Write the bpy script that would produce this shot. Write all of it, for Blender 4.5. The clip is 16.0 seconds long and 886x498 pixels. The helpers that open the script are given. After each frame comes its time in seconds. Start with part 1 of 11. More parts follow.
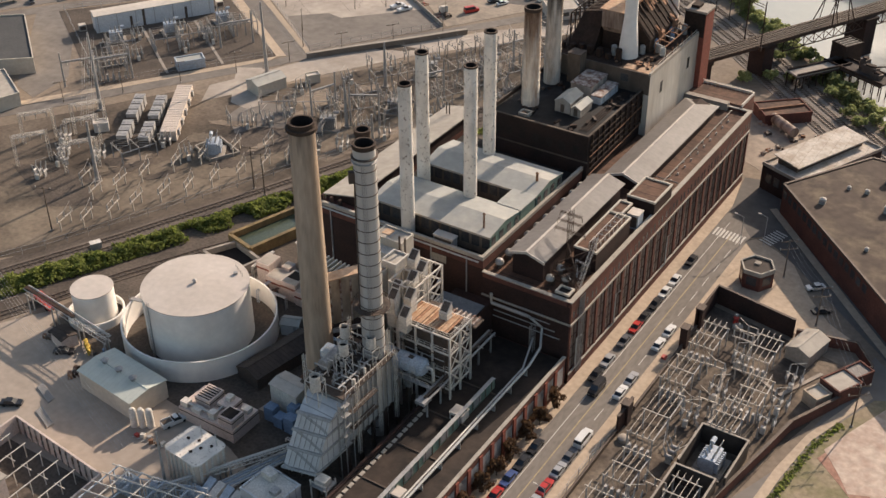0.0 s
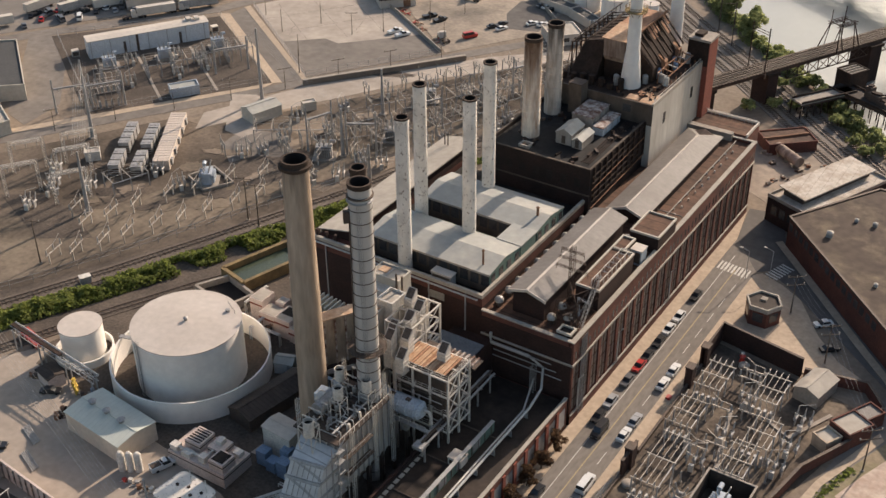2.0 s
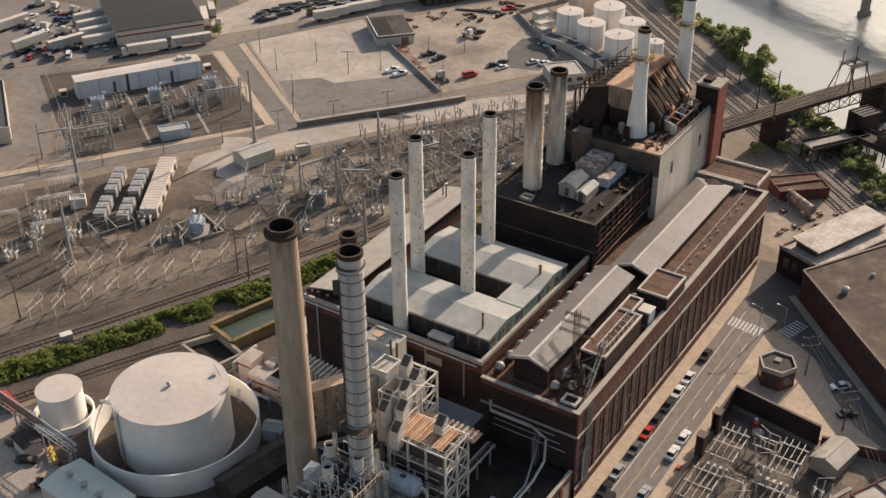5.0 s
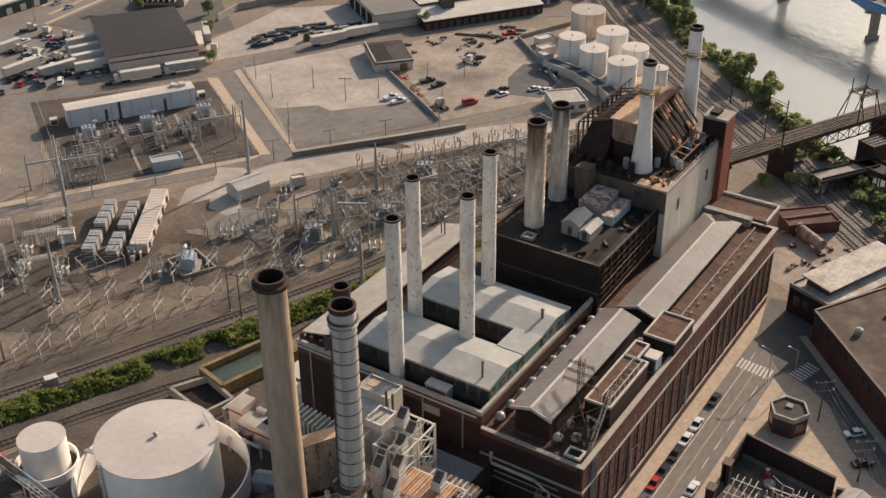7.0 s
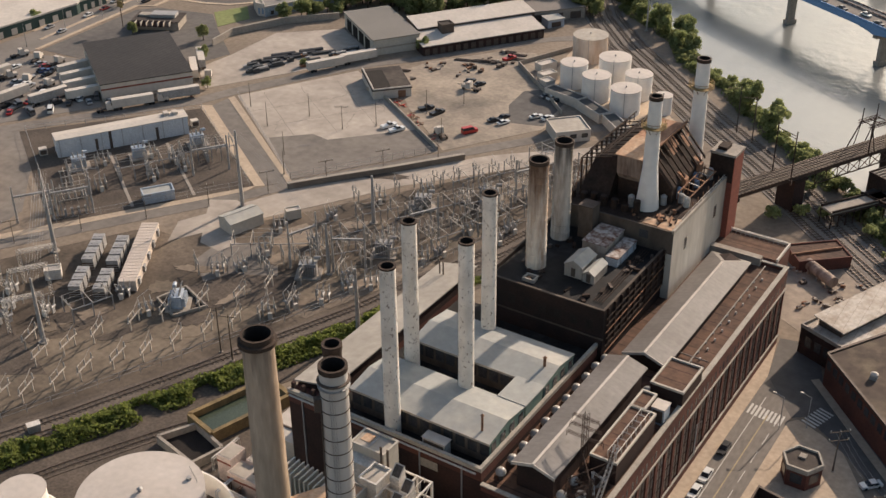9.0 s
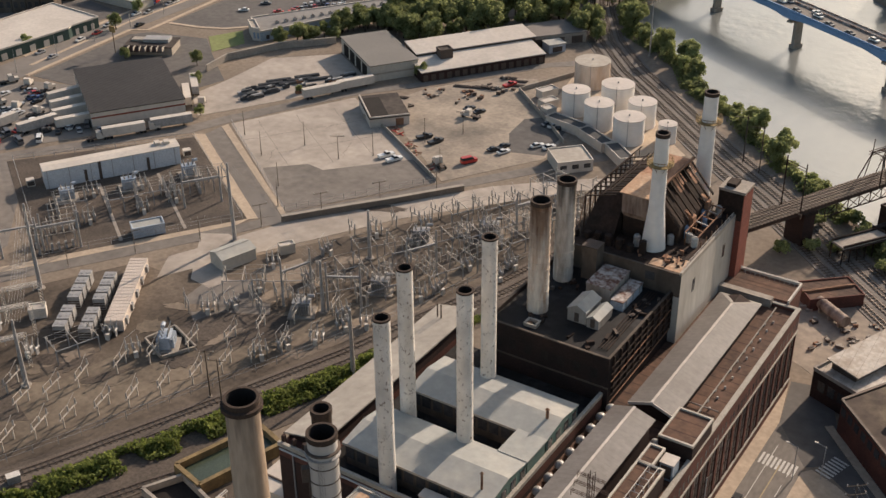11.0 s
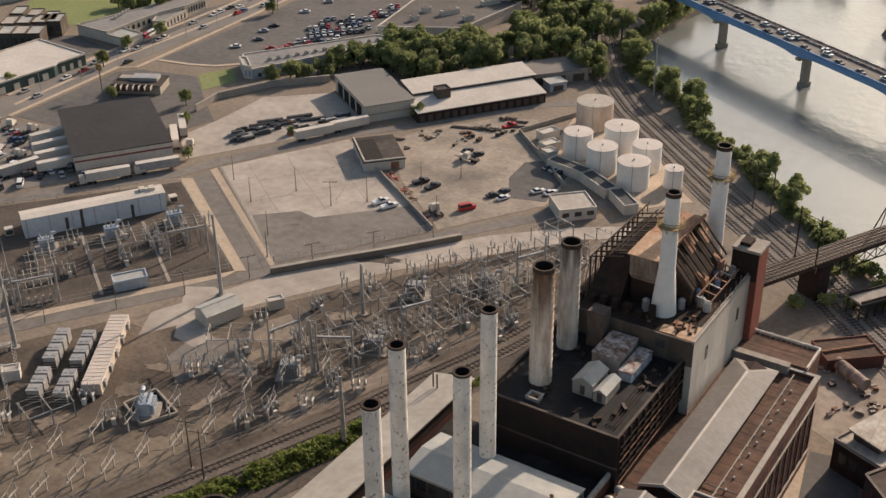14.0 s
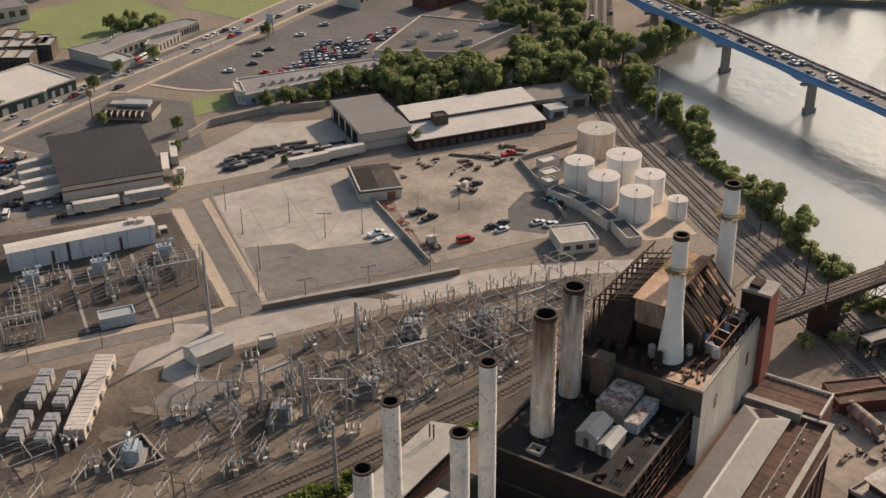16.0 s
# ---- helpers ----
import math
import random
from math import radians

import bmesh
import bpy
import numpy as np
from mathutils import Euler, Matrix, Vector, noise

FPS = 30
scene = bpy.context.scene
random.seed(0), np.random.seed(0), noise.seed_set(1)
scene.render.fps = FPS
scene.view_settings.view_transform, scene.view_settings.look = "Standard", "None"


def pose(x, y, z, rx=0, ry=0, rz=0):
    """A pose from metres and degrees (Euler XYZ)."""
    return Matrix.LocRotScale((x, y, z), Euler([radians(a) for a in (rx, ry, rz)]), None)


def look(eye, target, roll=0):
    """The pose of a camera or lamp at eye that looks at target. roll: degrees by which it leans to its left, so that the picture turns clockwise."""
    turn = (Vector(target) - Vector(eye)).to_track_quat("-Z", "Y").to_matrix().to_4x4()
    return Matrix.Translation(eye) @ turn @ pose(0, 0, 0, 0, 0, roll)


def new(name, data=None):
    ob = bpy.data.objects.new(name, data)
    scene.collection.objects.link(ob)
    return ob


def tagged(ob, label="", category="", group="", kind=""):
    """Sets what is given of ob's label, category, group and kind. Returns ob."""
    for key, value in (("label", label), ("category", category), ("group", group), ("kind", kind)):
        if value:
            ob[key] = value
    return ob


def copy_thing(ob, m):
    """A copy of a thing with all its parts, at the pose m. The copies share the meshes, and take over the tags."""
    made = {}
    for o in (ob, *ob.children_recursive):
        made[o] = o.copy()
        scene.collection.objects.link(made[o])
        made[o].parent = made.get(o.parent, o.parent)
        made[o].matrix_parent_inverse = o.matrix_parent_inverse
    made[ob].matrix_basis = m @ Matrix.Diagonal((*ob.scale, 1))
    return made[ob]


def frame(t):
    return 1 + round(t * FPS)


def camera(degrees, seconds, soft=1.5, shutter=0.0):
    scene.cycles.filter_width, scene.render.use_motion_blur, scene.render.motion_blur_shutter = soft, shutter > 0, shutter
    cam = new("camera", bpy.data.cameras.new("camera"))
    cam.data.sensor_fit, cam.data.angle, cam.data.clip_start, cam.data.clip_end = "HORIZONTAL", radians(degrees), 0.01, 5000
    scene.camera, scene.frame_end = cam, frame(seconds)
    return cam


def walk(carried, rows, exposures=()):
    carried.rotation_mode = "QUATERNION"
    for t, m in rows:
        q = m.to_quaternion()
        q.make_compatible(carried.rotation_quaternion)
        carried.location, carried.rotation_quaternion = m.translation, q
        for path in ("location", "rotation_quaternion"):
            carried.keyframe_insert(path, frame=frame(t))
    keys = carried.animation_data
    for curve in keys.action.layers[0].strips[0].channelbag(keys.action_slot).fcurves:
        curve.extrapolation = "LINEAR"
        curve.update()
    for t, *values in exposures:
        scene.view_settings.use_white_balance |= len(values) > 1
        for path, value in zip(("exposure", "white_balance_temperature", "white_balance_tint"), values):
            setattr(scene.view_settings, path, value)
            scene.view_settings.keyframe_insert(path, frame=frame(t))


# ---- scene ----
cam = camera(40.87, 16.0)
PATH = [
    (0.0, -28.436, 36.988, 163.113, 33.209, -33.576, -0.513),
    (0.5, -29.491, 38.561, 162.987, 33.170, -33.363, -0.479),
    (1.0, -30.579, 40.246, 162.897, 33.142, -33.159, -0.453),
    (1.5, -31.700, 42.035, 162.837, 33.123, -32.965, -0.435),
    (2.0, -32.853, 43.920, 162.801, 33.111, -32.777, -0.422),
    (2.5, -34.037, 45.893, 162.785, 33.106, -32.596, -0.416),
    (3.0, -35.251, 47.947, 162.784, 33.107, -32.420, -0.414),
    (3.5, -36.495, 50.076, 162.794, 33.113, -32.248, -0.416),
    (4.0, -37.768, 52.271, 162.812, 33.122, -32.080, -0.421),
    (4.5, -39.068, 54.527, 162.834, 33.134, -31.914, -0.429),
    (5.0, -40.394, 56.836, 162.857, 33.147, -31.750, -0.440),
    (5.5, -41.745, 59.194, 162.878, 33.163, -31.586, -0.452),
    (6.0, -43.121, 61.594, 162.897, 33.178, -31.423, -0.465),
    (6.5, -44.519, 64.031, 162.909, 33.194, -31.260, -0.478),
    (7.0, -45.938, 66.499, 162.915, 33.209, -31.097, -0.492),
    (7.5, -47.377, 68.993, 162.912, 33.223, -30.932, -0.505),
    (8.0, -48.834, 71.509, 162.901, 33.235, -30.766, -0.518),
    (8.5, -50.307, 74.042, 162.880, 33.245, -30.599, -0.530),
    (9.0, -51.795, 76.588, 162.850, 33.253, -30.429, -0.541),
    (9.5, -53.297, 79.143, 162.811, 33.258, -30.258, -0.551),
    (10.0, -54.809, 81.703, 162.764, 33.261, -30.085, -0.559),
    (10.5, -56.330, 84.265, 162.709, 33.261, -29.910, -0.566),
    (11.0, -57.859, 86.825, 162.649, 33.257, -29.733, -0.570),
    (11.5, -59.392, 89.381, 162.585, 33.251, -29.555, -0.573),
    (12.0, -60.929, 91.929, 162.519, 33.242, -29.375, -0.574),
    (12.5, -62.466, 94.468, 162.454, 33.230, -29.195, -0.573),
    (13.0, -64.001, 96.996, 162.393, 33.216, -29.014, -0.571),
    (13.5, -65.533, 99.510, 162.339, 33.199, -28.832, -0.567),
    (14.0, -67.057, 102.009, 162.295, 33.180, -28.651, -0.561),
    (14.5, -68.573, 104.491, 162.266, 33.160, -28.471, -0.555),
    (15.0, -70.076, 106.955, 162.257, 33.138, -28.293, -0.547),
    (15.5, -71.566, 109.402, 162.271, 33.115, -28.117, -0.539),
    (16.0, -73.038, 111.829, 162.314, 33.093, -27.945, -0.530),
]


def aim(x, y, z, yaw, pitch, roll):
    """Camera pose: yaw to the left from +y, pitch up, roll clockwise."""
    return pose(x, y, z, 0, 0, yaw) @ pose(0, 0, 0, 90 + pitch) @ pose(0, 0, 0, 0, 0, roll)


walk(cam, [(t, aim(x, y, z, yaw, pitch, roll)) for t, x, y, z, yaw, pitch, roll in PATH], [(0.0, 0.38), (8.0, 0.24), (16.0, 0.12)])
# ---- light ----
SUN_AZ, SUN_EL = 7.0, 25.5  # degrees from +y towards +x, and above the horizon
world = bpy.data.worlds.new("sky")
scene.world = world
world.use_nodes = True
wn = world.node_tree.nodes
sky = wn.new("ShaderNodeTexSky")
sky.sky_type = "NISHITA"
sky.sun_disc = False
sky.sun_elevation = radians(SUN_EL)
sky.sun_rotation = radians(SUN_AZ)
sky.air_density, sky.dust_density, sky.ozone_density = 1.2, 2.6, 0.8
world.node_tree.links.new(sky.outputs[0], wn["Background"].inputs[0])
wn["Background"].inputs[1].default_value = 0.122
sun = new("sun", bpy.data.lights.new("sun", "SUN"))
sun.data.energy, sun.data.angle, sun.data.color = 5.3, radians(0.6), (1.0, 0.82, 0.675)
sd = Vector((math.sin(radians(SUN_AZ)) * math.cos(radians(SUN_EL)), math.cos(radians(SUN_AZ)) * math.cos(radians(SUN_EL)), math.sin(radians(SUN_EL))))
sun.matrix_world = look((0, 0, 400), Vector((0, 0, 400)) - sd)


# ---- materials ----
def mat(name, base, rough=0.8, metal=0.0, other=None, scale=0.25, spread=0.5, fine=3.0, fine_amount=0.25, bump=0.0, stretch=(1, 1, 1), per_object=0.0, mid=0.5):
    """A weathered surface: base colour, blotches of the other colour at a large scale, and grain at a fine one, in metres."""
    m = bpy.data.materials.new(name)
    m.use_nodes = True
    nt = m.node_tree
    n, ln = nt.nodes, nt.links
    bsdf = n["Principled BSDF"]
    bsdf.inputs["Roughness"].default_value = rough
    bsdf.inputs["Metallic"].default_value = metal
    bsdf.inputs["Specular IOR Level"].default_value = 0.5 if rough < 0.55 else 0.22
    geo = n.new("ShaderNodeNewGeometry")
    mp = n.new("ShaderNodeMapping")
    mp.inputs["Scale"].default_value = stretch
    ln.new(geo.outputs["Position"], mp.inputs["Vector"])
    big = n.new("ShaderNodeTexNoise")
    big.inputs["Scale"].default_value = scale
    big.inputs["Detail"].default_value = 5
    big.inputs["Roughness"].default_value = 0.62
    ln.new(mp.outputs[0], big.inputs["Vector"])
    ramp = n.new("ShaderNodeMapRange")
    ramp.inputs["From Min"].default_value = mid - 0.5 * (1 - spread) - 0.02
    ramp.inputs["From Max"].default_value = mid + 0.5 * (1 - spread) + 0.02
    ln.new(big.outputs["Fac"], ramp.inputs["Value"])
    mix = n.new("ShaderNodeMix")
    mix.data_type = "RGBA"
    mix.inputs["A"].default_value = (*base, 1)
    mix.inputs["B"].default_value = (*(other or [c * 0.7 for c in base]), 1)
    ln.new(ramp.outputs["Result"], mix.inputs["Factor"])
    small = n.new("ShaderNodeTexNoise")
    small.inputs["Scale"].default_value = fine
    small.inputs["Detail"].default_value = 4
    ln.new(mp.outputs[0], small.inputs["Vector"])
    val = n.new("ShaderNodeMapRange")
    val.inputs["From Min"].default_value, val.inputs["From Max"].default_value = 0.25, 0.75
    val.inputs["To Min"].default_value, val.inputs["To Max"].default_value = 1 - fine_amount, 1 + fine_amount
    ln.new(small.outputs["Fac"], val.inputs["Value"])
    hsv = n.new("ShaderNodeHueSaturation")
    ln.new(mix.outputs["Result"], hsv.inputs["Color"])
    if per_object:
        info = n.new("ShaderNodeObjectInfo")
        vary = n.new("ShaderNodeMath")
        vary.operation = "MULTIPLY_ADD"
        vary.inputs[1].default_value, vary.inputs[2].default_value = 2 * per_object, 1 - per_object
        ln.new(info.outputs["Random"], vary.inputs[0])
        mul = n.new("ShaderNodeMath")
        mul.operation = "MULTIPLY"
        ln.new(vary.outputs[0], mul.inputs[0])
        ln.new(val.outputs["Result"], mul.inputs[1])
        ln.new(mul.outputs[0], hsv.inputs["Value"])
    else:
        ln.new(val.outputs["Result"], hsv.inputs["Value"])
    ln.new(hsv.outputs["Color"], bsdf.inputs["Base Color"])
    if bump:
        b = n.new("ShaderNodeBump")
        b.inputs["Strength"].default_value = bump
        b.inputs["Distance"].default_value = 0.1
        ln.new(small.outputs["Fac"], b.inputs["Height"])
        ln.new(b.outputs["Normal"], bsdf.inputs["Normal"])
    return m


def striped(m, axis, pitch, width, dark=0.75):
    """Adds seams across a surface made by mat(): dark lines of that width, every pitch metres along an axis (0 x, 1 y, 2 z)."""
    nt = m.node_tree
    n, ln = nt.nodes, nt.links
    bsdf = n["Principled BSDF"]
    source = bsdf.inputs["Base Color"].links[0].from_socket
    geo = n.new("ShaderNodeNewGeometry")
    sep = n.new("ShaderNodeSeparateXYZ")
    ln.new(geo.outputs["Position"], sep.inputs[0])
    mod = n.new("ShaderNodeMath")
    mod.operation = "PINGPONG"
    mod.inputs[1].default_value = pitch / 2
    ln.new(sep.outputs[axis], mod.inputs[0])
    cmp = n.new("ShaderNodeMath")
    cmp.operation = "LESS_THAN"
    cmp.inputs[1].default_value = width / 2
    ln.new(mod.outputs[0], cmp.inputs[0])
    mix = n.new("ShaderNodeMix")
    mix.data_type = "RGBA"
    mix.blend_type = "MULTIPLY"
    mix.inputs["B"].default_value = (dark, dark, dark, 1)
    ln.new(cmp.outputs[0], mix.inputs["Factor"])
    ln.new(source, mix.inputs["A"])
    ln.new(mix.outputs["Result"], bsdf.inputs["Base Color"])
    return m


def leafy(m):
    """Lets part of the light through, as leaves do."""
    n, ln = m.node_tree.nodes, m.node_tree.links
    bsdf = n["Principled BSDF"]
    tr = n.new("ShaderNodeBsdfTranslucent")
    ln.new(bsdf.inputs["Base Color"].links[0].from_socket, tr.inputs["Color"])
    mix = n.new("ShaderNodeMixShader")
    mix.inputs[0].default_value = 0.58
    ln.new(bsdf.outputs[0], mix.inputs[1])
    ln.new(tr.outputs[0], mix.inputs[2])
    ln.new(mix.outputs[0], n["Material Output"].inputs["Surface"])
    return m


EARTH = mat("dry_earth", (0.155, 0.122, 0.092), 0.95, 0, (0.25, 0.20, 0.152), 0.035, 0.6, 0.7, 0.2, 0.15)
GRAVEL = mat("yard_gravel", (0.066, 0.052, 0.040), 0.95, 0, (0.155, 0.122, 0.092), 0.05, 0.74, 0.9, 0.25, 0.2, mid=0.53)
YARD_DIRT = mat("oily_yard_dirt", (0.072, 0.056, 0.044), 0.95, 0, (0.21, 0.168, 0.125), 0.11, 0.75, 0.9, 0.3, 0.3, mid=0.56)
GRAVEL_DARK = mat("dark_gravel", (0.058, 0.047, 0.039), 0.95, 0, (0.12, 0.096, 0.076), 0.09, 0.65, 1.5, 0.35, 0.4)
ASPHALT = mat("street_asphalt", (0.15, 0.132, 0.115), 0.9, 0, (0.20, 0.176, 0.15), 0.08, 0.5, 1.2, 0.18, 0.2, (1, 0.35, 1))
ASPHALT_OLD = mat("old_asphalt", (0.140, 0.123, 0.107), 0.92, 0, (0.205, 0.180, 0.155), 0.05, 0.65, 0.4, 0.14, 0.1)
PALE_LOT = mat("pale_concrete_lot", (0.40, 0.345, 0.29), 0.9, 0, (0.265, 0.228, 0.19), 0.05, 0.72, 0.35, 0.14, 0.1, mid=0.54)
WALK = mat("sidewalk_concrete", (0.47, 0.37, 0.27), 0.9, 0, (0.36, 0.285, 0.21), 0.2, 0.5, 1.0, 0.15, 0.2)
CONCRETE = mat("weathered_concrete", (0.36, 0.315, 0.26), 0.9, 0, (0.24, 0.21, 0.18), 0.25, 0.5, 1.5, 0.18, 0.2)
BALLAST = mat("rail_ballast", (0.090, 0.072, 0.058), 0.95, 0, (0.15, 0.122, 0.10), 0.1, 0.6, 2.5, 0.3, 0.3)
RUST = mat("rusty_steel", (0.15, 0.075, 0.045), 0.85, 0.2, (0.28, 0.16, 0.10), 0.4, 0.5, 3.0, 0.3, 0.2)
RUST_BROWN = mat("dark_rusty_girder_steel", (0.085, 0.052, 0.038), 0.85, 0.1, (0.045, 0.034, 0.028), 0.4, 0.5)
RAIL = mat("rail_steel", (0.16, 0.13, 0.11), 0.5, 0.6, (0.10, 0.07, 0.05), 0.5, 0.5)
BRICK = mat("red_brick", (0.16, 0.064, 0.046), 0.9, 0, (0.070, 0.034, 0.028), 0.14, 0.6, 2.0, 0.25, 0.2, (1, 1, 1.5))
# dark brick, also the shaded copy of the red brick on south walls
BRICK_DARK_SHADED = mat("dark_and_shaded_brick", (0.055, 0.029, 0.023), 0.9, 0, (0.022, 0.016, 0.0145), 0.12, 0.65, 2.0, 0.25, 0.2, (1, 1, 1.3))
BRICK_SOOT = mat("soot_black_brick", (0.034, 0.021, 0.0175), 0.9, 0, (0.017, 0.013, 0.012), 0.12, 0.65, 2.0, 0.25, 0.2, (1, 1, 1.3))
BRICK_RED = mat("bright_red_brick", (0.25, 0.075, 0.05), 0.9, 0, (0.17, 0.06, 0.045), 0.2, 0.5, 2.0, 0.2, 0.2, (1, 1, 2.5))
COPING = mat("stone_coping", (0.40, 0.36, 0.30), 0.85, 0, (0.28, 0.25, 0.21), 0.4, 0.5)
GLASS = mat("dark_window_glass", (0.035, 0.035, 0.04), 0.18, 0, (0.08, 0.075, 0.07), 0.6, 0.5, per_object=0.3)
PANE_BROWN = mat("grimy_brown_pane", (0.115, 0.082, 0.07), 0.35, 0, (0.065, 0.052, 0.048), 0.5, 0.6, 1.5, 0.2, per_object=0.4)
PANE_GREY = mat("dusty_window_pane", (0.24, 0.24, 0.24), 0.3, 0, (0.16, 0.16, 0.165), 0.5, 0.5, per_object=0.35)
ROOF_METAL = striped(mat("grey_metal_roof", (0.215, 0.196, 0.178), 0.65, 0, (0.145, 0.127, 0.112), 0.08, 0.65, 0.8, 0.14), 1, 1.2, 0.12, 0.88)
ROOF_PALE = mat("pale_membrane_roof", (0.315, 0.315, 0.29), 0.75, 0, (0.43, 0.40, 0.345), 0.13, 0.75, 0.6, 0.1, mid=0.58)
ROOF_MINT = striped(mat("pale_green_metal_roof", (0.52, 0.54, 0.475), 0.6, 0, (0.45, 0.465, 0.41), 0.2, 0.6, 0.8, 0.08), 0, 1.1, 0.1, 0.88)
ROOF_CREAM = mat("cream_membrane_roof", (0.42, 0.375, 0.315), 0.8, 0, (0.31, 0.275, 0.23), 0.08, 0.6, 0.6, 0.14)
ROOF_BROWN = striped(mat("brown_built_up_roof", (0.135, 0.074, 0.048), 0.9, 0, (0.070, 0.043, 0.032), 0.13, 0.7, 0.8, 0.3), 1, 3.6, 0.35, 0.6)
ROOF_TAR = mat("black_tar_roof", (0.036, 0.029, 0.025), 0.88, 0, (0.075, 0.06, 0.05), 0.09, 0.62, 0.5, 0.3)
ROOF_BLACK = striped(mat("charcoal_metal_roof", (0.028, 0.026, 0.026), 0.75, 0, (0.045, 0.041, 0.04), 0.05, 0.5, 0.6, 0.15), 0, 1.8, 0.3, 0.6)
ROOF_WHITE = mat("white_metal_roof", (0.55, 0.495, 0.43), 0.7, 0, (0.44, 0.39, 0.335), 0.08, 0.6, 0.8, 0.1)
WHITE = mat("white_tank_paint", (0.80, 0.765, 0.71), 0.6, 0, (0.70, 0.655, 0.595), 0.12, 0.6, 0.7, 0.06)
WHITE_WORN = mat("chipped_white_paint", (0.68, 0.63, 0.56), 0.7, 0, (0.13, 0.08, 0.05), 1.7, 0.92, 0.3, 0.22, 0, (1, 1, 0.7), mid=0.635)
WHITE_RUST = mat("rust_stained_white_paint", (0.66, 0.61, 0.54), 0.7, 0, (0.42, 0.27, 0.17), 0.22, 0.35, 1.0, 0.12, 0, (1, 1, 0.3))
STACK_CONCRETE = mat("stack_concrete", (0.435, 0.345, 0.26), 0.9, 0, (0.285, 0.215, 0.155), 0.3, 0.65, 1.3, 0.2, 0, (1, 1, 0.16))
STACK_SOOT = mat("sooty_steel", (0.035, 0.026, 0.021), 0.85, 0.1, (0.075, 0.05, 0.036), 0.6, 0.5)
STACK_STEEL = mat("silver_stack_steel", (0.54, 0.525, 0.50), 0.5, 0.15, (0.36, 0.335, 0.305), 0.3, 0.55, 1.2, 0.14, 0, (1, 1, 0.3))
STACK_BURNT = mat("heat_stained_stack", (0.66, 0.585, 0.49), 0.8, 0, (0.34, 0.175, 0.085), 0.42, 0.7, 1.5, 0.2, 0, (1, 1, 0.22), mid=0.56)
STACK_SOOTED = mat("soot_stained_stack", (0.55, 0.50, 0.43), 0.8, 0, (0.20, 0.155, 0.115), 0.45, 0.7, 1.5, 0.2, 0, (1, 1, 0.2), mid=0.55)
STEEL = mat("galvanised_steel", (0.39, 0.38, 0.365), 0.55, 0.25, (0.26, 0.25, 0.24), 0.5, 0.5)
STEEL_WHITE = mat("pale_painted_steel", (0.64, 0.60, 0.54), 0.6, 0.05, (0.46, 0.415, 0.355), 0.5, 0.5)
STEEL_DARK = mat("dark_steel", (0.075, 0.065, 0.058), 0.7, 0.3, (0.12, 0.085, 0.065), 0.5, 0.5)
PORCELAIN = mat("grey_porcelain", (0.42, 0.395, 0.36), 0.4)
SILVER = striped(mat("corrugated_silver_cladding", (0.56, 0.56, 0.555), 0.5, 0.1, (0.42, 0.41, 0.40), 0.2, 0.55, 0.8, 0.14), 1, 1.6, 0.25, 0.6)
BLUE_GREY = mat("blue_grey_equipment_paint", (0.43, 0.48, 0.53), 0.6, 0.05, (0.32, 0.35, 0.39), 0.3, 0.5)
BLUE = mat("blue_equipment_paint", (0.21, 0.275, 0.37), 0.6, 0, (0.14, 0.19, 0.265), 0.4, 0.5)
BEIGE = mat("beige_wall_panel", (0.54, 0.48, 0.395), 0.8, 0, (0.40, 0.365, 0.31), 0.12, 0.5, 1.0, 0.1)
PINKISH = mat("pinkish_beige_cladding", (0.60, 0.50, 0.44), 0.8, 0, (0.46, 0.37, 0.32), 0.2, 0.6)
TOWER_WALL = mat("pale_stucco_wall", (0.55, 0.515, 0.455), 0.85, 0, (0.36, 0.315, 0.265), 0.1, 0.7, 0.7, 0.1, 0, (1, 1, 0.3), mid=0.54)
GREEN_WALL = mat("green_sheet_wall", (0.085, 0.16, 0.135), 0.7, 0, (0.14, 0.17, 0.14), 0.3, 0.5)
YELLOW_PIPE = mat("yellow_pipe_paint", (0.55, 0.38, 0.07), 0.6, 0, (0.40, 0.27, 0.06), 0.6, 0.5)
YELLOW = mat("faded_yellow_paint", (0.33, 0.235, 0.09), 0.8, 0, (0.12, 0.075, 0.045), 0.4, 0.5)
RED = mat("red_paint", (0.45, 0.05, 0.035), 0.5)
PAINT_LINE = mat("road_paint", (0.60, 0.57, 0.51), 0.8, 0, (0.42, 0.40, 0.36), 0.8, 0.5)
PAINT_YELLOW = mat("yellow_road_paint", (0.38, 0.30, 0.17), 0.8, 0, (0.27, 0.22, 0.14), 0.8, 0.5)
WOOD = mat("weathered_pole_wood", (0.13, 0.10, 0.075), 0.9)
DARK_GOODS = mat("dark_blue_grey_steel", (0.05, 0.054, 0.06), 0.6, 0.2, (0.09, 0.088, 0.085), 0.5, 0.5)
GRASS = mat("mown_grass", (0.165, 0.20, 0.07), 0.95, 0, (0.22, 0.225, 0.095), 0.05, 0.5, 0.6, 0.15, 0.1)
LEAF = leafy(mat("leaves", (0.205, 0.24, 0.09), 0.75, 0, (0.315, 0.33, 0.15), 0.5, 0.5, 2.0, 0.3, per_object=0.28))
LEAF_BRIGHT = leafy(mat("bright_weeds", (0.14, 0.18, 0.04), 0.75, 0, (0.21, 0.23, 0.07), 0.4, 0.5, 2.0, 0.3))
LEAF_BROWN = leafy(mat("bronze_leaves", (0.085, 0.05, 0.03), 0.8, 0, (0.13, 0.08, 0.045), 0.5, 0.5, 2.0, 0.3))
BARK = mat("bark", (0.085, 0.065, 0.05), 0.95)
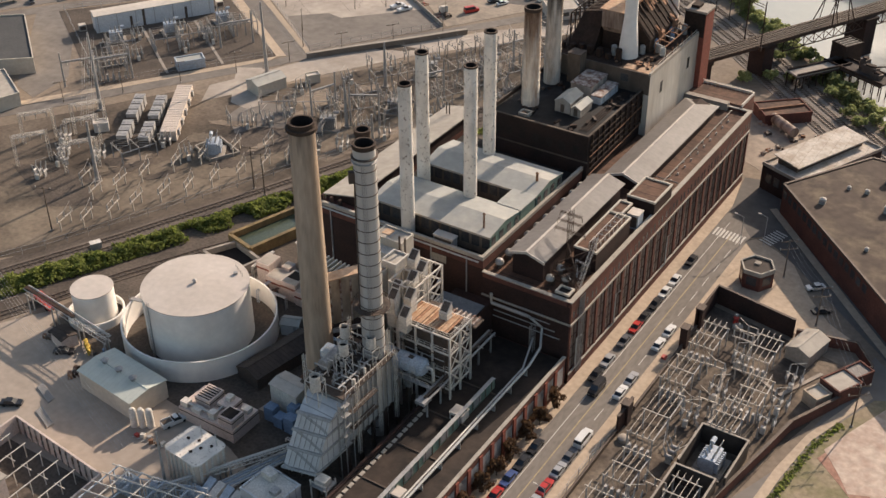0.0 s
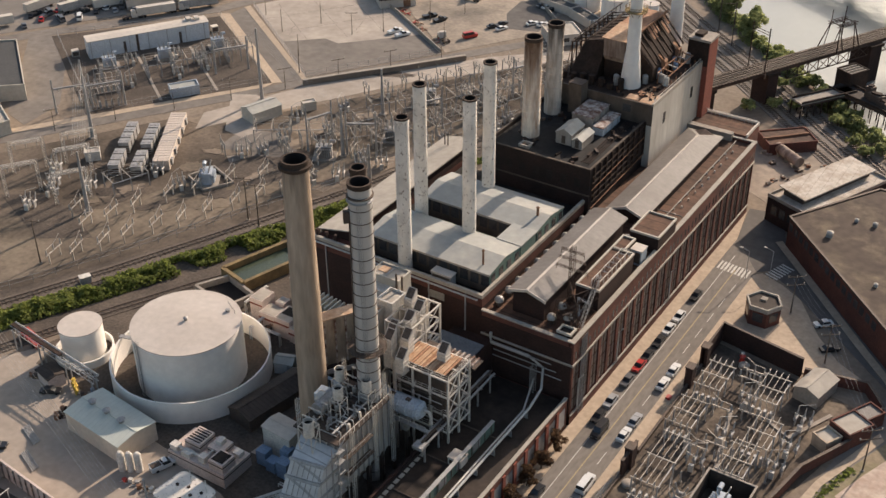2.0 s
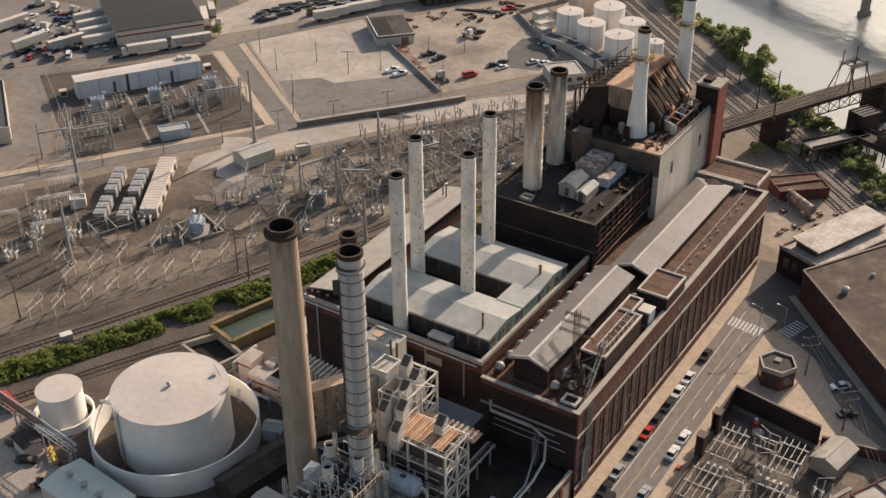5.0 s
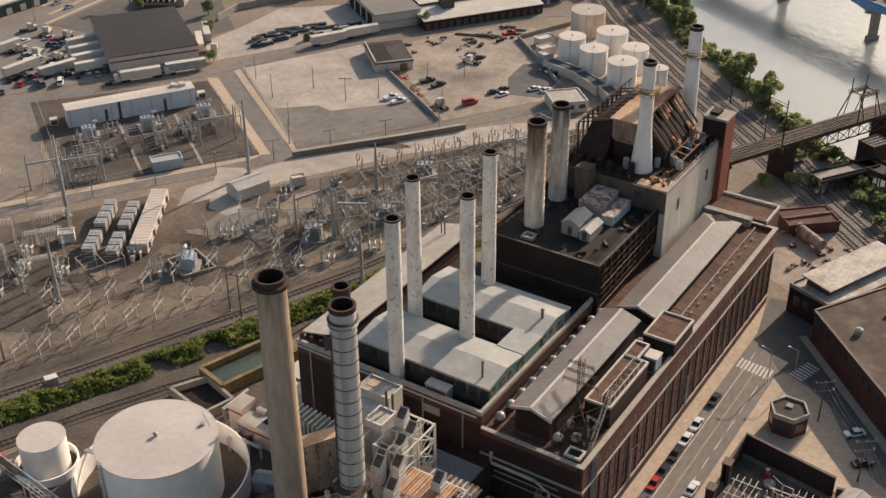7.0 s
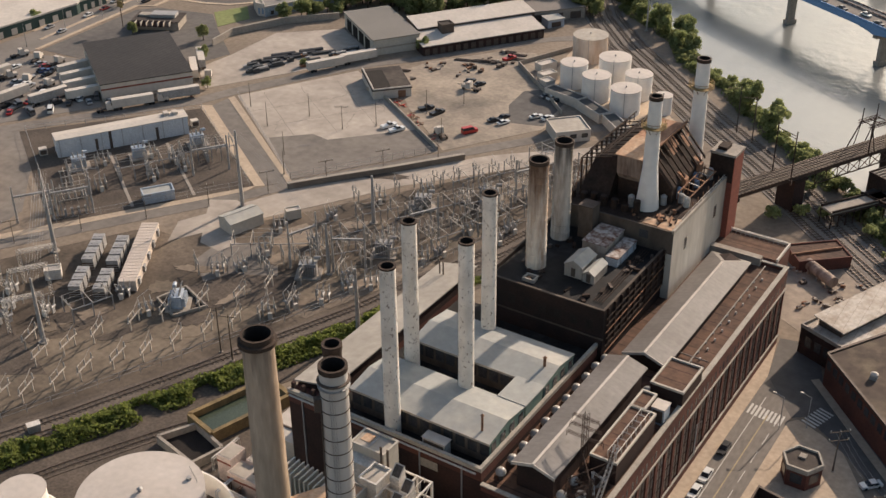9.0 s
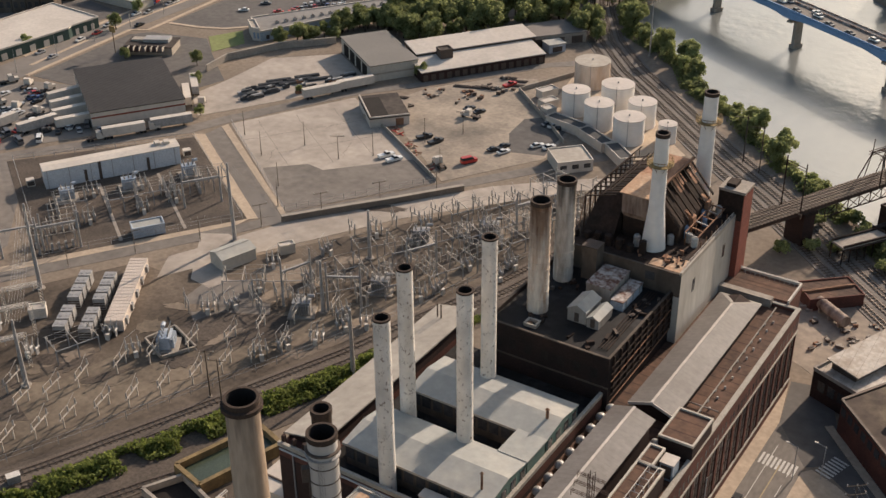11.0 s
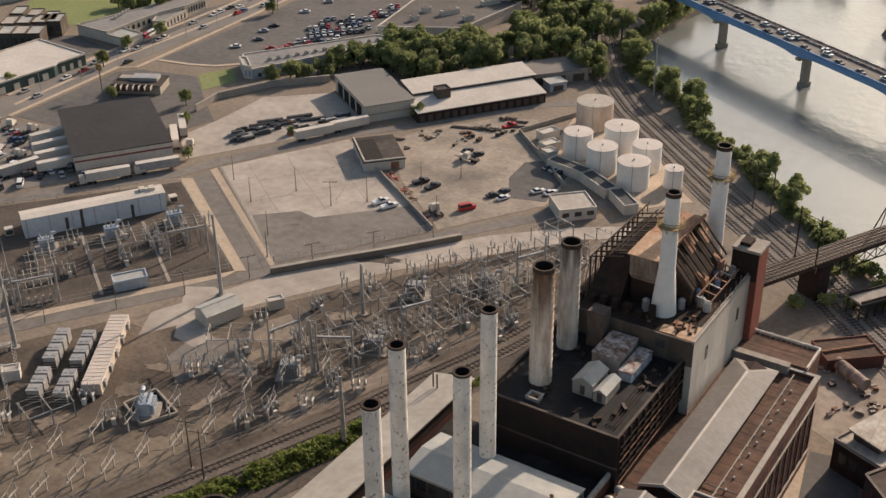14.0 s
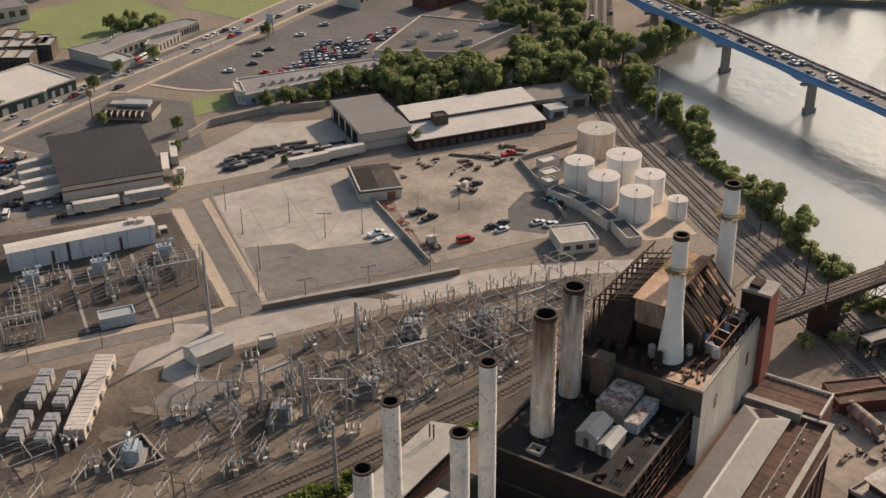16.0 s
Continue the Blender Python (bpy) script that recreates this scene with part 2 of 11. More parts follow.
RUBBER = mat("tyre_rubber", (0.025, 0.025, 0.025), 0.85)
DARK_GLASS = mat("car_glass", (0.03, 0.032, 0.036), 0.12)
BRIDGE_BLUE = mat("blue_bridge_steel", (0.17, 0.30, 0.50), 0.6, 0, (0.13, 0.235, 0.40), 0.1, 0.5)
BUS = mat("weathered_aluminium", (0.50, 0.46, 0.405), 0.55, 0.15, (0.34, 0.30, 0.255), 0.4, 0.5)
# soot stains, and the shade of the tower's south face in the colour
SOOTY_SHADED_STUCCO = mat("sooty_and_shaded_stucco", (0.14, 0.112, 0.088), 0.9, 0, (0.050, 0.037, 0.029), 0.11, 0.65, 0.7, 0.2, 0, (1, 1, 0.5))
# black for dark steel and for deep shade painted into pits and hollows
BLACK_AND_SHADE = mat("black_steel_and_shade", (0.022, 0.017, 0.014), 0.9, 0.1, (0.055, 0.033, 0.024), 0.25, 0.6, 1.5, 0.3)
SOOTY_CREAM = mat("sooty_cream_casing", (0.36, 0.30, 0.235), 0.85, 0, (0.17, 0.135, 0.10), 0.35, 0.6, 1.2, 0.2, 0, (1, 1, 0.4))
RUST_DUSTED = mat("dusty_rusted_sheet", (0.50, 0.36, 0.245), 0.85, 0, (0.36, 0.20, 0.11), 0.5, 0.6, 1.5, 0.2)
RUST_SHEET = mat("rusty_sheet", (0.42, 0.245, 0.15), 0.85, 0.1, (0.22, 0.105, 0.06), 0.25, 0.6, 1.5, 0.25)
RUST_STREAK = mat("rust_streaked_casing", (0.42, 0.33, 0.265), 0.85, 0, (0.09, 0.055, 0.04), 0.4, 0.65, 1.5, 0.25, 0, (1, 1, 0.2))
LOT_WEEDS = mat("weedy_dirt", (0.27, 0.215, 0.145), 0.95, 0, (0.165, 0.15, 0.075), 0.2, 0.7, 0.9, 0.25, 0.3, mid=0.54)
# soot, darkened further to hold the shadow lying on the deck
SOOT_SHADE_DECK = mat("sooty_shadowed_deck", (0.014, 0.0125, 0.012), 0.8, 0, (0.042, 0.041, 0.042), 0.14, 0.75, 0.8, 0.3, mid=0.63)
OCHRE = mat("stained_ochre_concrete", (0.27, 0.19, 0.09), 0.9, 0, (0.12, 0.09, 0.05), 0.3, 0.55)
POND = mat("murky_pond_water", (0.045, 0.06, 0.045), 0.25, 0, (0.07, 0.085, 0.055), 0.2, 0.5)
BLUE_SHEET = mat("blue_grey_roof_sheet", (0.17, 0.19, 0.21), 0.6, 0.1, (0.11, 0.12, 0.13), 0.3, 0.5)
SLATE = mat("slate_grey_roof", (0.055, 0.056, 0.056), 0.85, 0, (0.085, 0.083, 0.08), 0.15, 0.5)
RUST_MOTTLE = mat("rust_mottled_paint", (0.44, 0.40, 0.36), 0.8, 0, (0.125, 0.062, 0.042), 0.75, 0.8, 2.0, 0.2)
ROOF_DUSTY = striped(mat("dusty_white_roof_sheet", (0.52, 0.47, 0.41), 0.8, 0, (0.33, 0.27, 0.21), 0.2, 0.7, 1.0, 0.2), 0, 2.4, 0.12, 0.7)
ROOF_LICHEN = mat("stained_warehouse_roof", (0.074, 0.054, 0.042), 0.9, 0, (0.17, 0.135, 0.09), 0.11, 0.8, 0.5, 0.25, mid=0.61)
SOOT_ROOF = striped(mat("sooty_sheet_roof", (0.085, 0.064, 0.052), 0.8, 0, (0.045, 0.036, 0.031), 0.3, 0.6, 1.0, 0.2), 1, 1.0, 0.12, 0.6)
ROOF_BLACK_BROWN = mat("black_brown_roof", (0.020, 0.0155, 0.013), 0.75, 0, (0.055, 0.038, 0.028), 0.14, 0.65, 0.6, 0.3, mid=0.55)
TANK_TOP = mat("dusty_tank_roof", (0.52, 0.465, 0.415), 0.75, 0, (0.44, 0.385, 0.335), 0.1, 0.6, 0.7, 0.08)
CASING = mat("rain_streaked_grey_cladding", (0.40, 0.385, 0.36), 0.55, 0.1, (0.22, 0.19, 0.16), 0.5, 0.7, 1.2, 0.14, 0, (1, 1, 0.12), mid=0.54)
# dark colour for the shade inside the exhaust hoods
HOOD_INSIDE = mat("shaded_duct_inside", (0.13, 0.105, 0.088), 0.9, 0, (0.06, 0.05, 0.043), 0.8, 0.6)
# near-black for flue soot, and for shade painted in openings and pits
BLACK_PIT = mat("soot_and_hollow_shade", (0.016, 0.013, 0.012), 0.95, 0, (0.028, 0.023, 0.02), 0.3, 0.5)
STEAM_PIPE = mat("pale_insulated_pipe", (0.52, 0.505, 0.47), 0.5, 0.2, (0.40, 0.385, 0.355), 0.4, 0.5)
PALE_WALL = mat("dirty_white_sheet_metal", (0.35, 0.33, 0.305), 0.7, 0, (0.19, 0.155, 0.125), 0.35, 0.6, 1.2, 0.15, 0, (1, 1, 0.3))
WATER = mat("river_water", (0.155, 0.165, 0.155), 0.2, 0, (0.215, 0.22, 0.205), 0.014, 0.6, 0.05, 0.12, 0, (1.0, 0.45, 1))
_n, _l = WATER.node_tree.nodes, WATER.node_tree.links
_b = _n["Principled BSDF"]
_b.inputs["IOR"].default_value = 2.0
_geo = _n.new("ShaderNodeNewGeometry")
_w = _n.new("ShaderNodeTexNoise")
_w.inputs["Scale"].default_value, _w.inputs["Detail"].default_value = 0.22, 9
_calm = _n.new("ShaderNodeTexNoise")
_calm.inputs["Scale"].default_value, _calm.inputs["Detail"].default_value = 0.018, 4
_cr = _n.new("ShaderNodeMapRange")
_cr.inputs["From Min"].default_value, _cr.inputs["From Max"].default_value = 0.4, 0.62
_cr.inputs["To Min"].default_value, _cr.inputs["To Max"].default_value = 0.15, 0.75
_bp = _n.new("ShaderNodeBump")
_bp.inputs["Distance"].default_value = 0.5
for _q in (_w, _calm):
    _l.new(_geo.outputs["Position"], _q.inputs["Vector"])
_l.new(_calm.outputs["Fac"], _cr.inputs["Value"])
_l.new(_cr.outputs["Result"], _bp.inputs["Strength"])
_l.new(_w.outputs["Fac"], _bp.inputs["Height"])
_l.new(_bp.outputs["Normal"], _b.inputs["Normal"])
AVENUE = mat("pale_avenue_asphalt", (0.215, 0.192, 0.168), 0.92, 0, (0.165, 0.147, 0.129), 0.05, 0.6, 0.4, 0.12)
LOT_ASPHALT = mat("dark_parking_asphalt", (0.098, 0.089, 0.082), 0.92, 0, (0.14, 0.127, 0.115), 0.05, 0.6, 0.4, 0.15)


# ---- mesh helpers ----
class MB:
    """Collects vertices and faces of one mesh."""

    def __init__(self):
        self.v, self.f = [], []

    def add(self, verts, faces):
        k = len(self.v)
        self.v += [tuple(p) for p in verts]
        self.f += [tuple(i + k for i in f) for f in faces]
        return self

    def box(self, x0, x1, y0, y1, z0, z1):
        return self.prism([(x0, y0), (x1, y0), (x1, y1), (x0, y1)], z0, z1)

    def prism(self, poly, z0, z1):
        n = len(poly)
        v = [(x, y, z0) for x, y in poly] + [(x, y, z1) for x, y in poly]
        f = [tuple(range(n))[::-1], tuple(range(n, 2 * n))] + [(i, (i + 1) % n, n + (i + 1) % n, n + i) for i in range(n)]
        return self.add(v, f)

    def obox(self, cx, cy, lx, ly, z0, z1, deg=0.0):
        c, s = math.cos(radians(deg)), math.sin(radians(deg))
        return self.prism([(cx + c * a - s * b, cy + s * a + c * b) for a, b in ((-lx / 2, -ly / 2), (lx / 2, -ly / 2), (lx / 2, ly / 2), (-lx / 2, ly / 2))], z0, z1)

    def lathe(self, cx, cy, rz, n=24, cap0=True, cap1=True):
        """Rings of (radius, z) from first to last."""
        v = [(cx + r * math.cos(2 * math.pi * i / n), cy + r * math.sin(2 * math.pi * i / n), z) for r, z in rz for i in range(n)]
        f = [(k * n + i, k * n + (i + 1) % n, (k + 1) * n + (i + 1) % n, (k + 1) * n + i) for k in range(len(rz) - 1) for i in range(n)]
        if cap0:
            f.append(tuple(range(n))[::-1])
        if cap1:
            f.append(tuple(range((len(rz) - 1) * n, len(rz) * n)))
        return self.add(v, f)

    def cyl(self, cx, cy, z0, z1, r, n=16, r1=None):
        return self.lathe(cx, cy, [(r, z0), (r if r1 is None else r1, z1)], n)

    def tube(self, p, q, r, n=6, r1=None):
        p, q = Vector(p), Vector(q)
        d = (q - p).normalized()
        a = d.orthogonal().normalized()
        b = d.cross(a)
        r1 = r if r1 is None else r1
        v = [o + (a * math.cos(2 * math.pi * i / n) + b * math.sin(2 * math.pi * i / n)) * rr for o, rr in ((p, r), (q, r1)) for i in range(n)]
        f = [(i, (i + 1) % n, n + (i + 1) % n, n + i) for i in range(n)] + [tuple(range(n))[::-1], tuple(range(n, 2 * n))]
        return self.add(v, f)

    def path(self, pts, r, n=6):
        return self.rope(pts, r, n)

    def rope(self, pts, r, n=4):
        """One continuous thin tube along points."""
        pts = [Vector(p) for p in pts]
        v, m = [], len(pts)
        for i, p in enumerate(pts):
            d = (pts[min(i + 1, m - 1)] - pts[max(i - 1, 0)]).normalized()
            a = Vector((0, 0, 1)) if abs(d.z) < 0.9 else Vector((1, 0, 0))
            a = (a - d * a.dot(d)).normalized()
            b = d.cross(a)
            v += [p + (a * math.cos(6.2832 * j / n) + b * math.sin(6.2832 * j / n)) * r for j in range(n)]
        f = [(i * n + j, i * n + (j + 1) % n, (i + 1) * n + (j + 1) % n, (i + 1) * n + j) for i in range(m - 1) for j in range(n)]
        return self.add(v, f + [tuple(range(n))[::-1], tuple((m - 1) * n + j for j in range(n))])

    def hull(self, bottom, top):
        """Joins two rings with the same count of points."""
        n = len(bottom)
        return self.add(list(bottom) + list(top), [tuple(range(n))[::-1], tuple(range(n, 2 * n))] + [(i, (i + 1) % n, n + (i + 1) % n, n + i) for i in range(n)])

    def gable(self, x0, x1, y0, y1, z0, ze, zr, axis="y"):
        """A solid with a gabled top; axis: the way its ridge runs."""
        if axis == "y":
            xm = (x0 + x1) / 2
            v = [(x, y, z) for y in (y0, y1) for x, z in ((x0, z0), (x1, z0), (x1, ze), (xm, zr), (x0, ze))]
        else:
            ym = (y0 + y1) / 2
            v = [(x, y, z) for x in (x1, x0) for y, z in ((y0, z0), (y1, z0), (y1, ze), (ym, zr), (y0, ze))]
        return self.add(v, [(0, 1, 2, 3, 4), (9, 8, 7, 6, 5)] + [(i + 5, (i + 1) % 5 + 5, (i + 1) % 5, i) for i in range(5)])

    def gable_roof(self, x0, x1, y0, y1, ze, zr, t=0.25, axis="y"):
        """Two pitched slabs with thickness."""
        if axis == "y":
            xm = (x0 + x1) / 2
            for a, b in ((x0, xm), (x1, xm)):
                bot = [(a, y0, ze), (b, y0, zr), (b, y1, zr), (a, y1, ze)]
                self.hull(bot, [(x, y, z + t) for x, y, z in bot])
        else:
            ym = (y0 + y1) / 2
            for a, b in ((y0, ym), (y1, ym)):
                bot = [(x0, a, ze), (x0, b, zr), (x1, b, zr), (x1, a, ze)]
                self.hull(bot, [(x, y, z + t) for x, y, z in bot])
        return self

    def lattice(self, p, q, w, r, step, n=4):
        """A square lattice mast or beam from p to q, w wide."""
        p, q = Vector(p), Vector(q)
        d = (q - p).normalized()
        a = Vector((0, 0, 1)) if abs(d.z) < 0.9 else Vector((1, 0, 0))
        a = (a - d * a.dot(d)).normalized() * (w / 2)
        b = d.cross(a)
        cs = [a + b, a - b, -a - b, -a + b]
        for c in cs:
            self.tube(p + c, q + c, r, n)
        k = max(1, round((q - p).length / step))
        for i in range(k):
            s, e = p + (q - p) * (i / k), p + (q - p) * ((i + 1) / k)
            for j in range(4):
                self.tube(s + cs[j], e + cs[(j + 1) % 4], r * 0.7, 3)
        return self

    def move(self, m):
        self.v = [tuple(m @ Vector(p)) for p in self.v]
        return self


def part(name, mb, material, parent=None, label="", smooth=False, kind=""):
    """Links a mesh as one object under a thing or under a part, in the parent's own coordinates."""
    me = bpy.data.meshes.new(name)
    me.from_pydata(mb.v, [], mb.f)
    me.validate()
    bm = bmesh.new()
    bm.from_mesh(me)
    bmesh.ops.recalc_face_normals(bm, faces=bm.faces)
    bm.to_mesh(me)
    bm.free()
    if smooth:
        me.shade_smooth()
        me.set_sharp_from_angle(angle=radians(38))
    me.materials.append(material)
    ob = new(name, me)
    if parent:
        ob.parent = parent
        ob.location = -Vector(parent["at"]) if "at" in parent else (0, 0, 0)
    if label or kind:
        tagged(ob, label, kind=kind)
    return ob


def thing(name, xyz, label, category, group="", kind=""):
    """An empty at the base of a thing; its parts are given in world coordinates."""
    ob = new(name)
    ob.empty_display_size = 0.5
    ob.location = xyz
    ob["at"] = tuple(xyz)
    return tagged(ob, label, category, group, kind)


def proto(name, label, category, group=""):
    """A thing at the origin, to be copied."""
    return thing(name, (0, 0, 0), label, category, group)


def solid(name, mb, material, label, category="", kind="structure", smooth=False):
    """One mesh that is a thing or a piece of the setting."""
    return tagged(part(name, mb, material, None, "", smooth), label, category, kind=kind)


def place(ob, first, spots):
    """Puts a proto at the first of the spots (x, y, z, degrees) and copies to the rest."""
    for k, (x, y, z, a) in enumerate(spots):
        m = pose(x, y, z, 0, 0, a)
        if k == 0 and first:
            ob.matrix_basis = m
        else:
            copy_thing(ob, m)


GO, GA = Vector((-268.0, 308.0)), radians(55.2)  # the street grid beyond the plant: its corner and its turn
GDEG = 55.2


def grid(u, v):
    return (GO.x + u * math.cos(GA) - v * math.sin(GA), GO.y + u * math.sin(GA) + v * math.cos(GA))


def gpoly(*uv):
    return [grid(u, v) for u, v in uv]


def strip(pts, w):
    """The outline of a band of width w along points."""
    left, right = [], []
    for i, p in enumerate(pts):
        a, b = Vector(pts[max(i - 1, 0)]), Vector(pts[min(i + 1, len(pts) - 1)])
        d = (b - a).normalized()
        nrm = Vector((-d.y, d.x)) * (w / 2)
        left.append(tuple(Vector(p) + nrm))
        right.append(tuple(Vector(p) - nrm))
    return left, right


def band(mb, pts, w, z0, z1):
    """One continuous bar along points."""
    left, right = strip(pts, w)
    n = len(pts)
    v = [(x, y, z) for a, b in zip(left, right) for (x, y), z in ((a, z0), (b, z0), (b, z1), (a, z1))]
    f = [(4 * i + j, 4 * i + (j + 1) % 4, 4 * i + 4 + (j + 1) % 4, 4 * i + 4 + j) for i in range(n - 1) for j in range(4)]
    return mb.add(v, f + [(3, 2, 1, 0), tuple(4 * n - 4 + j for j in range(4))])


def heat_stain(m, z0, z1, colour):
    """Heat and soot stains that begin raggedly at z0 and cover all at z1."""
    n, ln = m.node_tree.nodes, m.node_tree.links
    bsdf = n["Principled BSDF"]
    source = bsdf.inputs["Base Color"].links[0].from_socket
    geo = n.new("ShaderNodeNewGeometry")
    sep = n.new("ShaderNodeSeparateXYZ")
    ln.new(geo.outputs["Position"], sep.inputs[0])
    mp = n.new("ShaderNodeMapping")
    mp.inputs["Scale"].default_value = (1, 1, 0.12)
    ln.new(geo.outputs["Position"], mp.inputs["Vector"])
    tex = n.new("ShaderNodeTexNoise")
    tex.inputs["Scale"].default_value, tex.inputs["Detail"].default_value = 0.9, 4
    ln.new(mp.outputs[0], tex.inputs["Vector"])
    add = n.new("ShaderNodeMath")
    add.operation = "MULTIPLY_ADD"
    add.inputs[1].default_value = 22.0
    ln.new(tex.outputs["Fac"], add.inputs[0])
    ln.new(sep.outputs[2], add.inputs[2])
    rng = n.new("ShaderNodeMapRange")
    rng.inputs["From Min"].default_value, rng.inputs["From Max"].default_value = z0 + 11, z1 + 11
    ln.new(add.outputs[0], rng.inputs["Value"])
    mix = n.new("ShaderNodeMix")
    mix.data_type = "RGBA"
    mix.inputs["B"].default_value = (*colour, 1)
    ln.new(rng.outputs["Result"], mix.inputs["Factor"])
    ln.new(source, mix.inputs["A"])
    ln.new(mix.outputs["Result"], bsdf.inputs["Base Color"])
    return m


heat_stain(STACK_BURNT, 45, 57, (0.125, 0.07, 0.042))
heat_stain(STACK_SOOTED, 48, 57, (0.045, 0.036, 0.03))
heat_stain(STACK_CONCRETE, 60, 72, (0.075, 0.055, 0.042))
# ---- ground, river, roads ----
BANK = [(1400, 2400), (150, 900), (-130, 735), (-197, 690), (-238, 672), (-250, 636), (-256, 606), (-258, 577), (-259, 541), (-243, 513), (-211, 490), (-199, 470), (-177, 455), (-158, 433), (-141, 417), (-118, 396), (-92, 370), (-40, 320), (200, 90), (3000, -2400)]
EAST = [(1500, 2350), (200, 880), (-100, 715), (-178, 655), (-176, 615), (-120, 560), (-40, 480), (300, 150), (3100, -2300)]


def build_ground():
    mb = MB()
    mb.add([(x, y, 0) for x, y in BANK + [(3000, -3500), (-3500, -3500), (-3500, 3500), (1400, 3500)]], [tuple(range(len(BANK) + 4))])
    low = [(x + 3.0, y + 2.5, -5.0) for x, y in BANK]
    k = len(BANK)
    mb.add([(x, y, 0) for x, y in BANK] + low, [(i, i + 1, k + i + 1, k + i) for i in range(k - 1)])
    e = len(EAST)
    mb.add(low + [(x - 2, y - 2, -5.0) for x, y in EAST], [tuple(range(k)) + tuple(range(k + e - 1, k - 1, -1))])
    mb.add([(x - 2, y - 2, -5.0) for x, y in EAST] + [(x, y, 0) for x, y in EAST], [(i, i + 1, e + i + 1, e + i) for i in range(e - 1)])
    mb.add([(x, y, 0) for x, y in EAST + [(3500, -2300), (3500, 3500), (1500, 3500)]], [tuple(range(e + 3))])
    solid("ground", mb, EARTH, "dry brown earth with pale dusty patches", "ground")
    mb = MB()
    mb.add([(x + 1.2, y + 1.0, -2.6) for x, y in BANK] + [(x - 0.6, y - 0.6, -2.6) for x, y in EAST], [tuple(range(k)) + tuple(range(k + e - 1, k - 1, -1))])
    solid("water", mb, WATER, "wide grey-green river with slow ripples", "river")


build_ground()


def slab(name, poly, material, label, top=0.06, category="pavement"):
    return solid(name, MB().prism(poly, -0.3, top), material, label, category)


# the street by the plant, its sidewalks and the crossing
slab("road", [(-110.0, 90), (-100.6, 90), (-100.6, 288), (-110.0, 300)], ASPHALT, "worn grey asphalt street with parked cars", 0.05, "road")
slab("pavement", [(-112.8, 90), (-110.0, 90), (-110.0, 300), (-112.8, 314)], WALK, "pale sandy concrete sidewalk along the brick wall", 0.17)
slab("pavement", [(-100.6, 90), (-97.6, 90), (-97.6, 258), (-81.8, 257), (-77.6, 255.5), (-64, 258.6), (-72.8, 263.4), (-79.4, 270.4), (-87.3, 281.9), (-93, 285.6), (-99, 288), (-100.6, 286)], WALK, "pale sandy concrete sidewalk round the street corner", 0.16)
slab("road", [(-110.0, 300), (-100.6, 288), (-98, 290), (-90, 284.5), (-60, 258.5), (-20, 222), (-12, 232), (-52, 268), (-88, 300.5), (-99, 305), (-104, 318), (-112.8, 316)], LOT_ASPHALT, "dark asphalt cross street with zebra crossings", 0.045, "road")
slab("road", [(-60.5, 257), (-53, 250), (-58, 220), (-68, 188), (-90, 120), (-99, 120), (-75, 190), (-66.5, 213)], AVENUE, "narrow grey back road beside the yard wall", 0.05, "road")
slab("ground_patch", [(-56.5, 242.5), (-50, 246), (-20, 218), (-10, 100), (-84, 120), (-66, 188), (-65, 210), (-63.2, 223.7), (-59.6, 234)], LOT_WEEDS, "bare weedy lot with reddish dirt", 0.1)
slab("ground_patch", [(-57, 230.4), (-52.6, 241), (-45, 230), (-36, 200), (-47.8, 208), (-55.6, 215), (-61, 219.5)], mat("reddish_dirt", (0.27, 0.13, 0.095), 0.95, 0, (0.36, 0.235, 0.17), 0.2, 0.6, 1.0, 0.25), "reddish dirt spread over a weedy lot", 0.13)
slab("ground_patch", [(-60.6, 222.5), (-57.6, 231), (-53.4, 241.6), (-38, 226), (-44, 212.5), (-49.5, 214.5), (-53.0, 213.0), (-56.4, 217.6)], mat("broken_concrete", (0.52, 0.43, 0.35), 0.9, 0, (0.36, 0.25, 0.19), 0.25, 0.6, 0.8, 0.2), "pale broken concrete pad", 0.16)
slab("pavement", [(-57.0, 243.0), (-60.0, 234.0), (-63.6, 223.7), (-65.3, 210), (-66.4, 188), (-84.5, 120), (-87, 120), (-68.6, 188), (-67.0, 212), (-65.0, 224.5), (-61.4, 235.5), (-58.4, 245)], WALK, "sandy concrete sidewalk along the weedy lot", 0.15)
slab("yard", [(-97.4, 256), (-78, 252.5), (-61, 249.5), (-64, 235), (-68.5, 217), (-72, 195), (-95, 120), (-97.4, 120)], YARD_DIRT, "dark gravel switchyard floor", 0.04)
slab("yard", [(-126, 330), (-104, 318), (-92, 352), (-112, 380), (-134, 345)], mat("dusty_yard", (0.33, 0.27, 0.21), 0.95, 0, (0.19, 0.155, 0.125), 0.11, 0.65, 0.5, 0.2), "dusty stained yard behind the plant", 0.04)

for k, (p, q) in enumerate((((-100.5, 304.2), (-69.0, 270.2)), ((-69.0, 270.2), (-39.6, 239.4)))):
    solid("pavement", band(MB(), [p, q], 1.9, -0.3, 0.16), WALK, "concrete sidewalk along the warehouse wall", "pavement")

# plant yard to the south
slab("yard", [(-240, 90), (-150, 90), (-138, 165), (-150, 190), (-200, 200), (-226, 172), (-240, 150)], mat("plant_yard_concrete", (0.285, 0.24, 0.195), 0.9, 0, (0.36, 0.30, 0.245), 0.06, 0.5, 0.6, 0.12), "stained grey concrete plant yard", 0.05)
slab("yard", [(-226, 172), (-200, 200), (-150, 190), (-138, 165), (-114, 165), (-114, 213), (-182, 216), (-200, 235), (-214, 215)], GRAVEL_DARK, "dark ground between the tanks and pipes", 0.03)

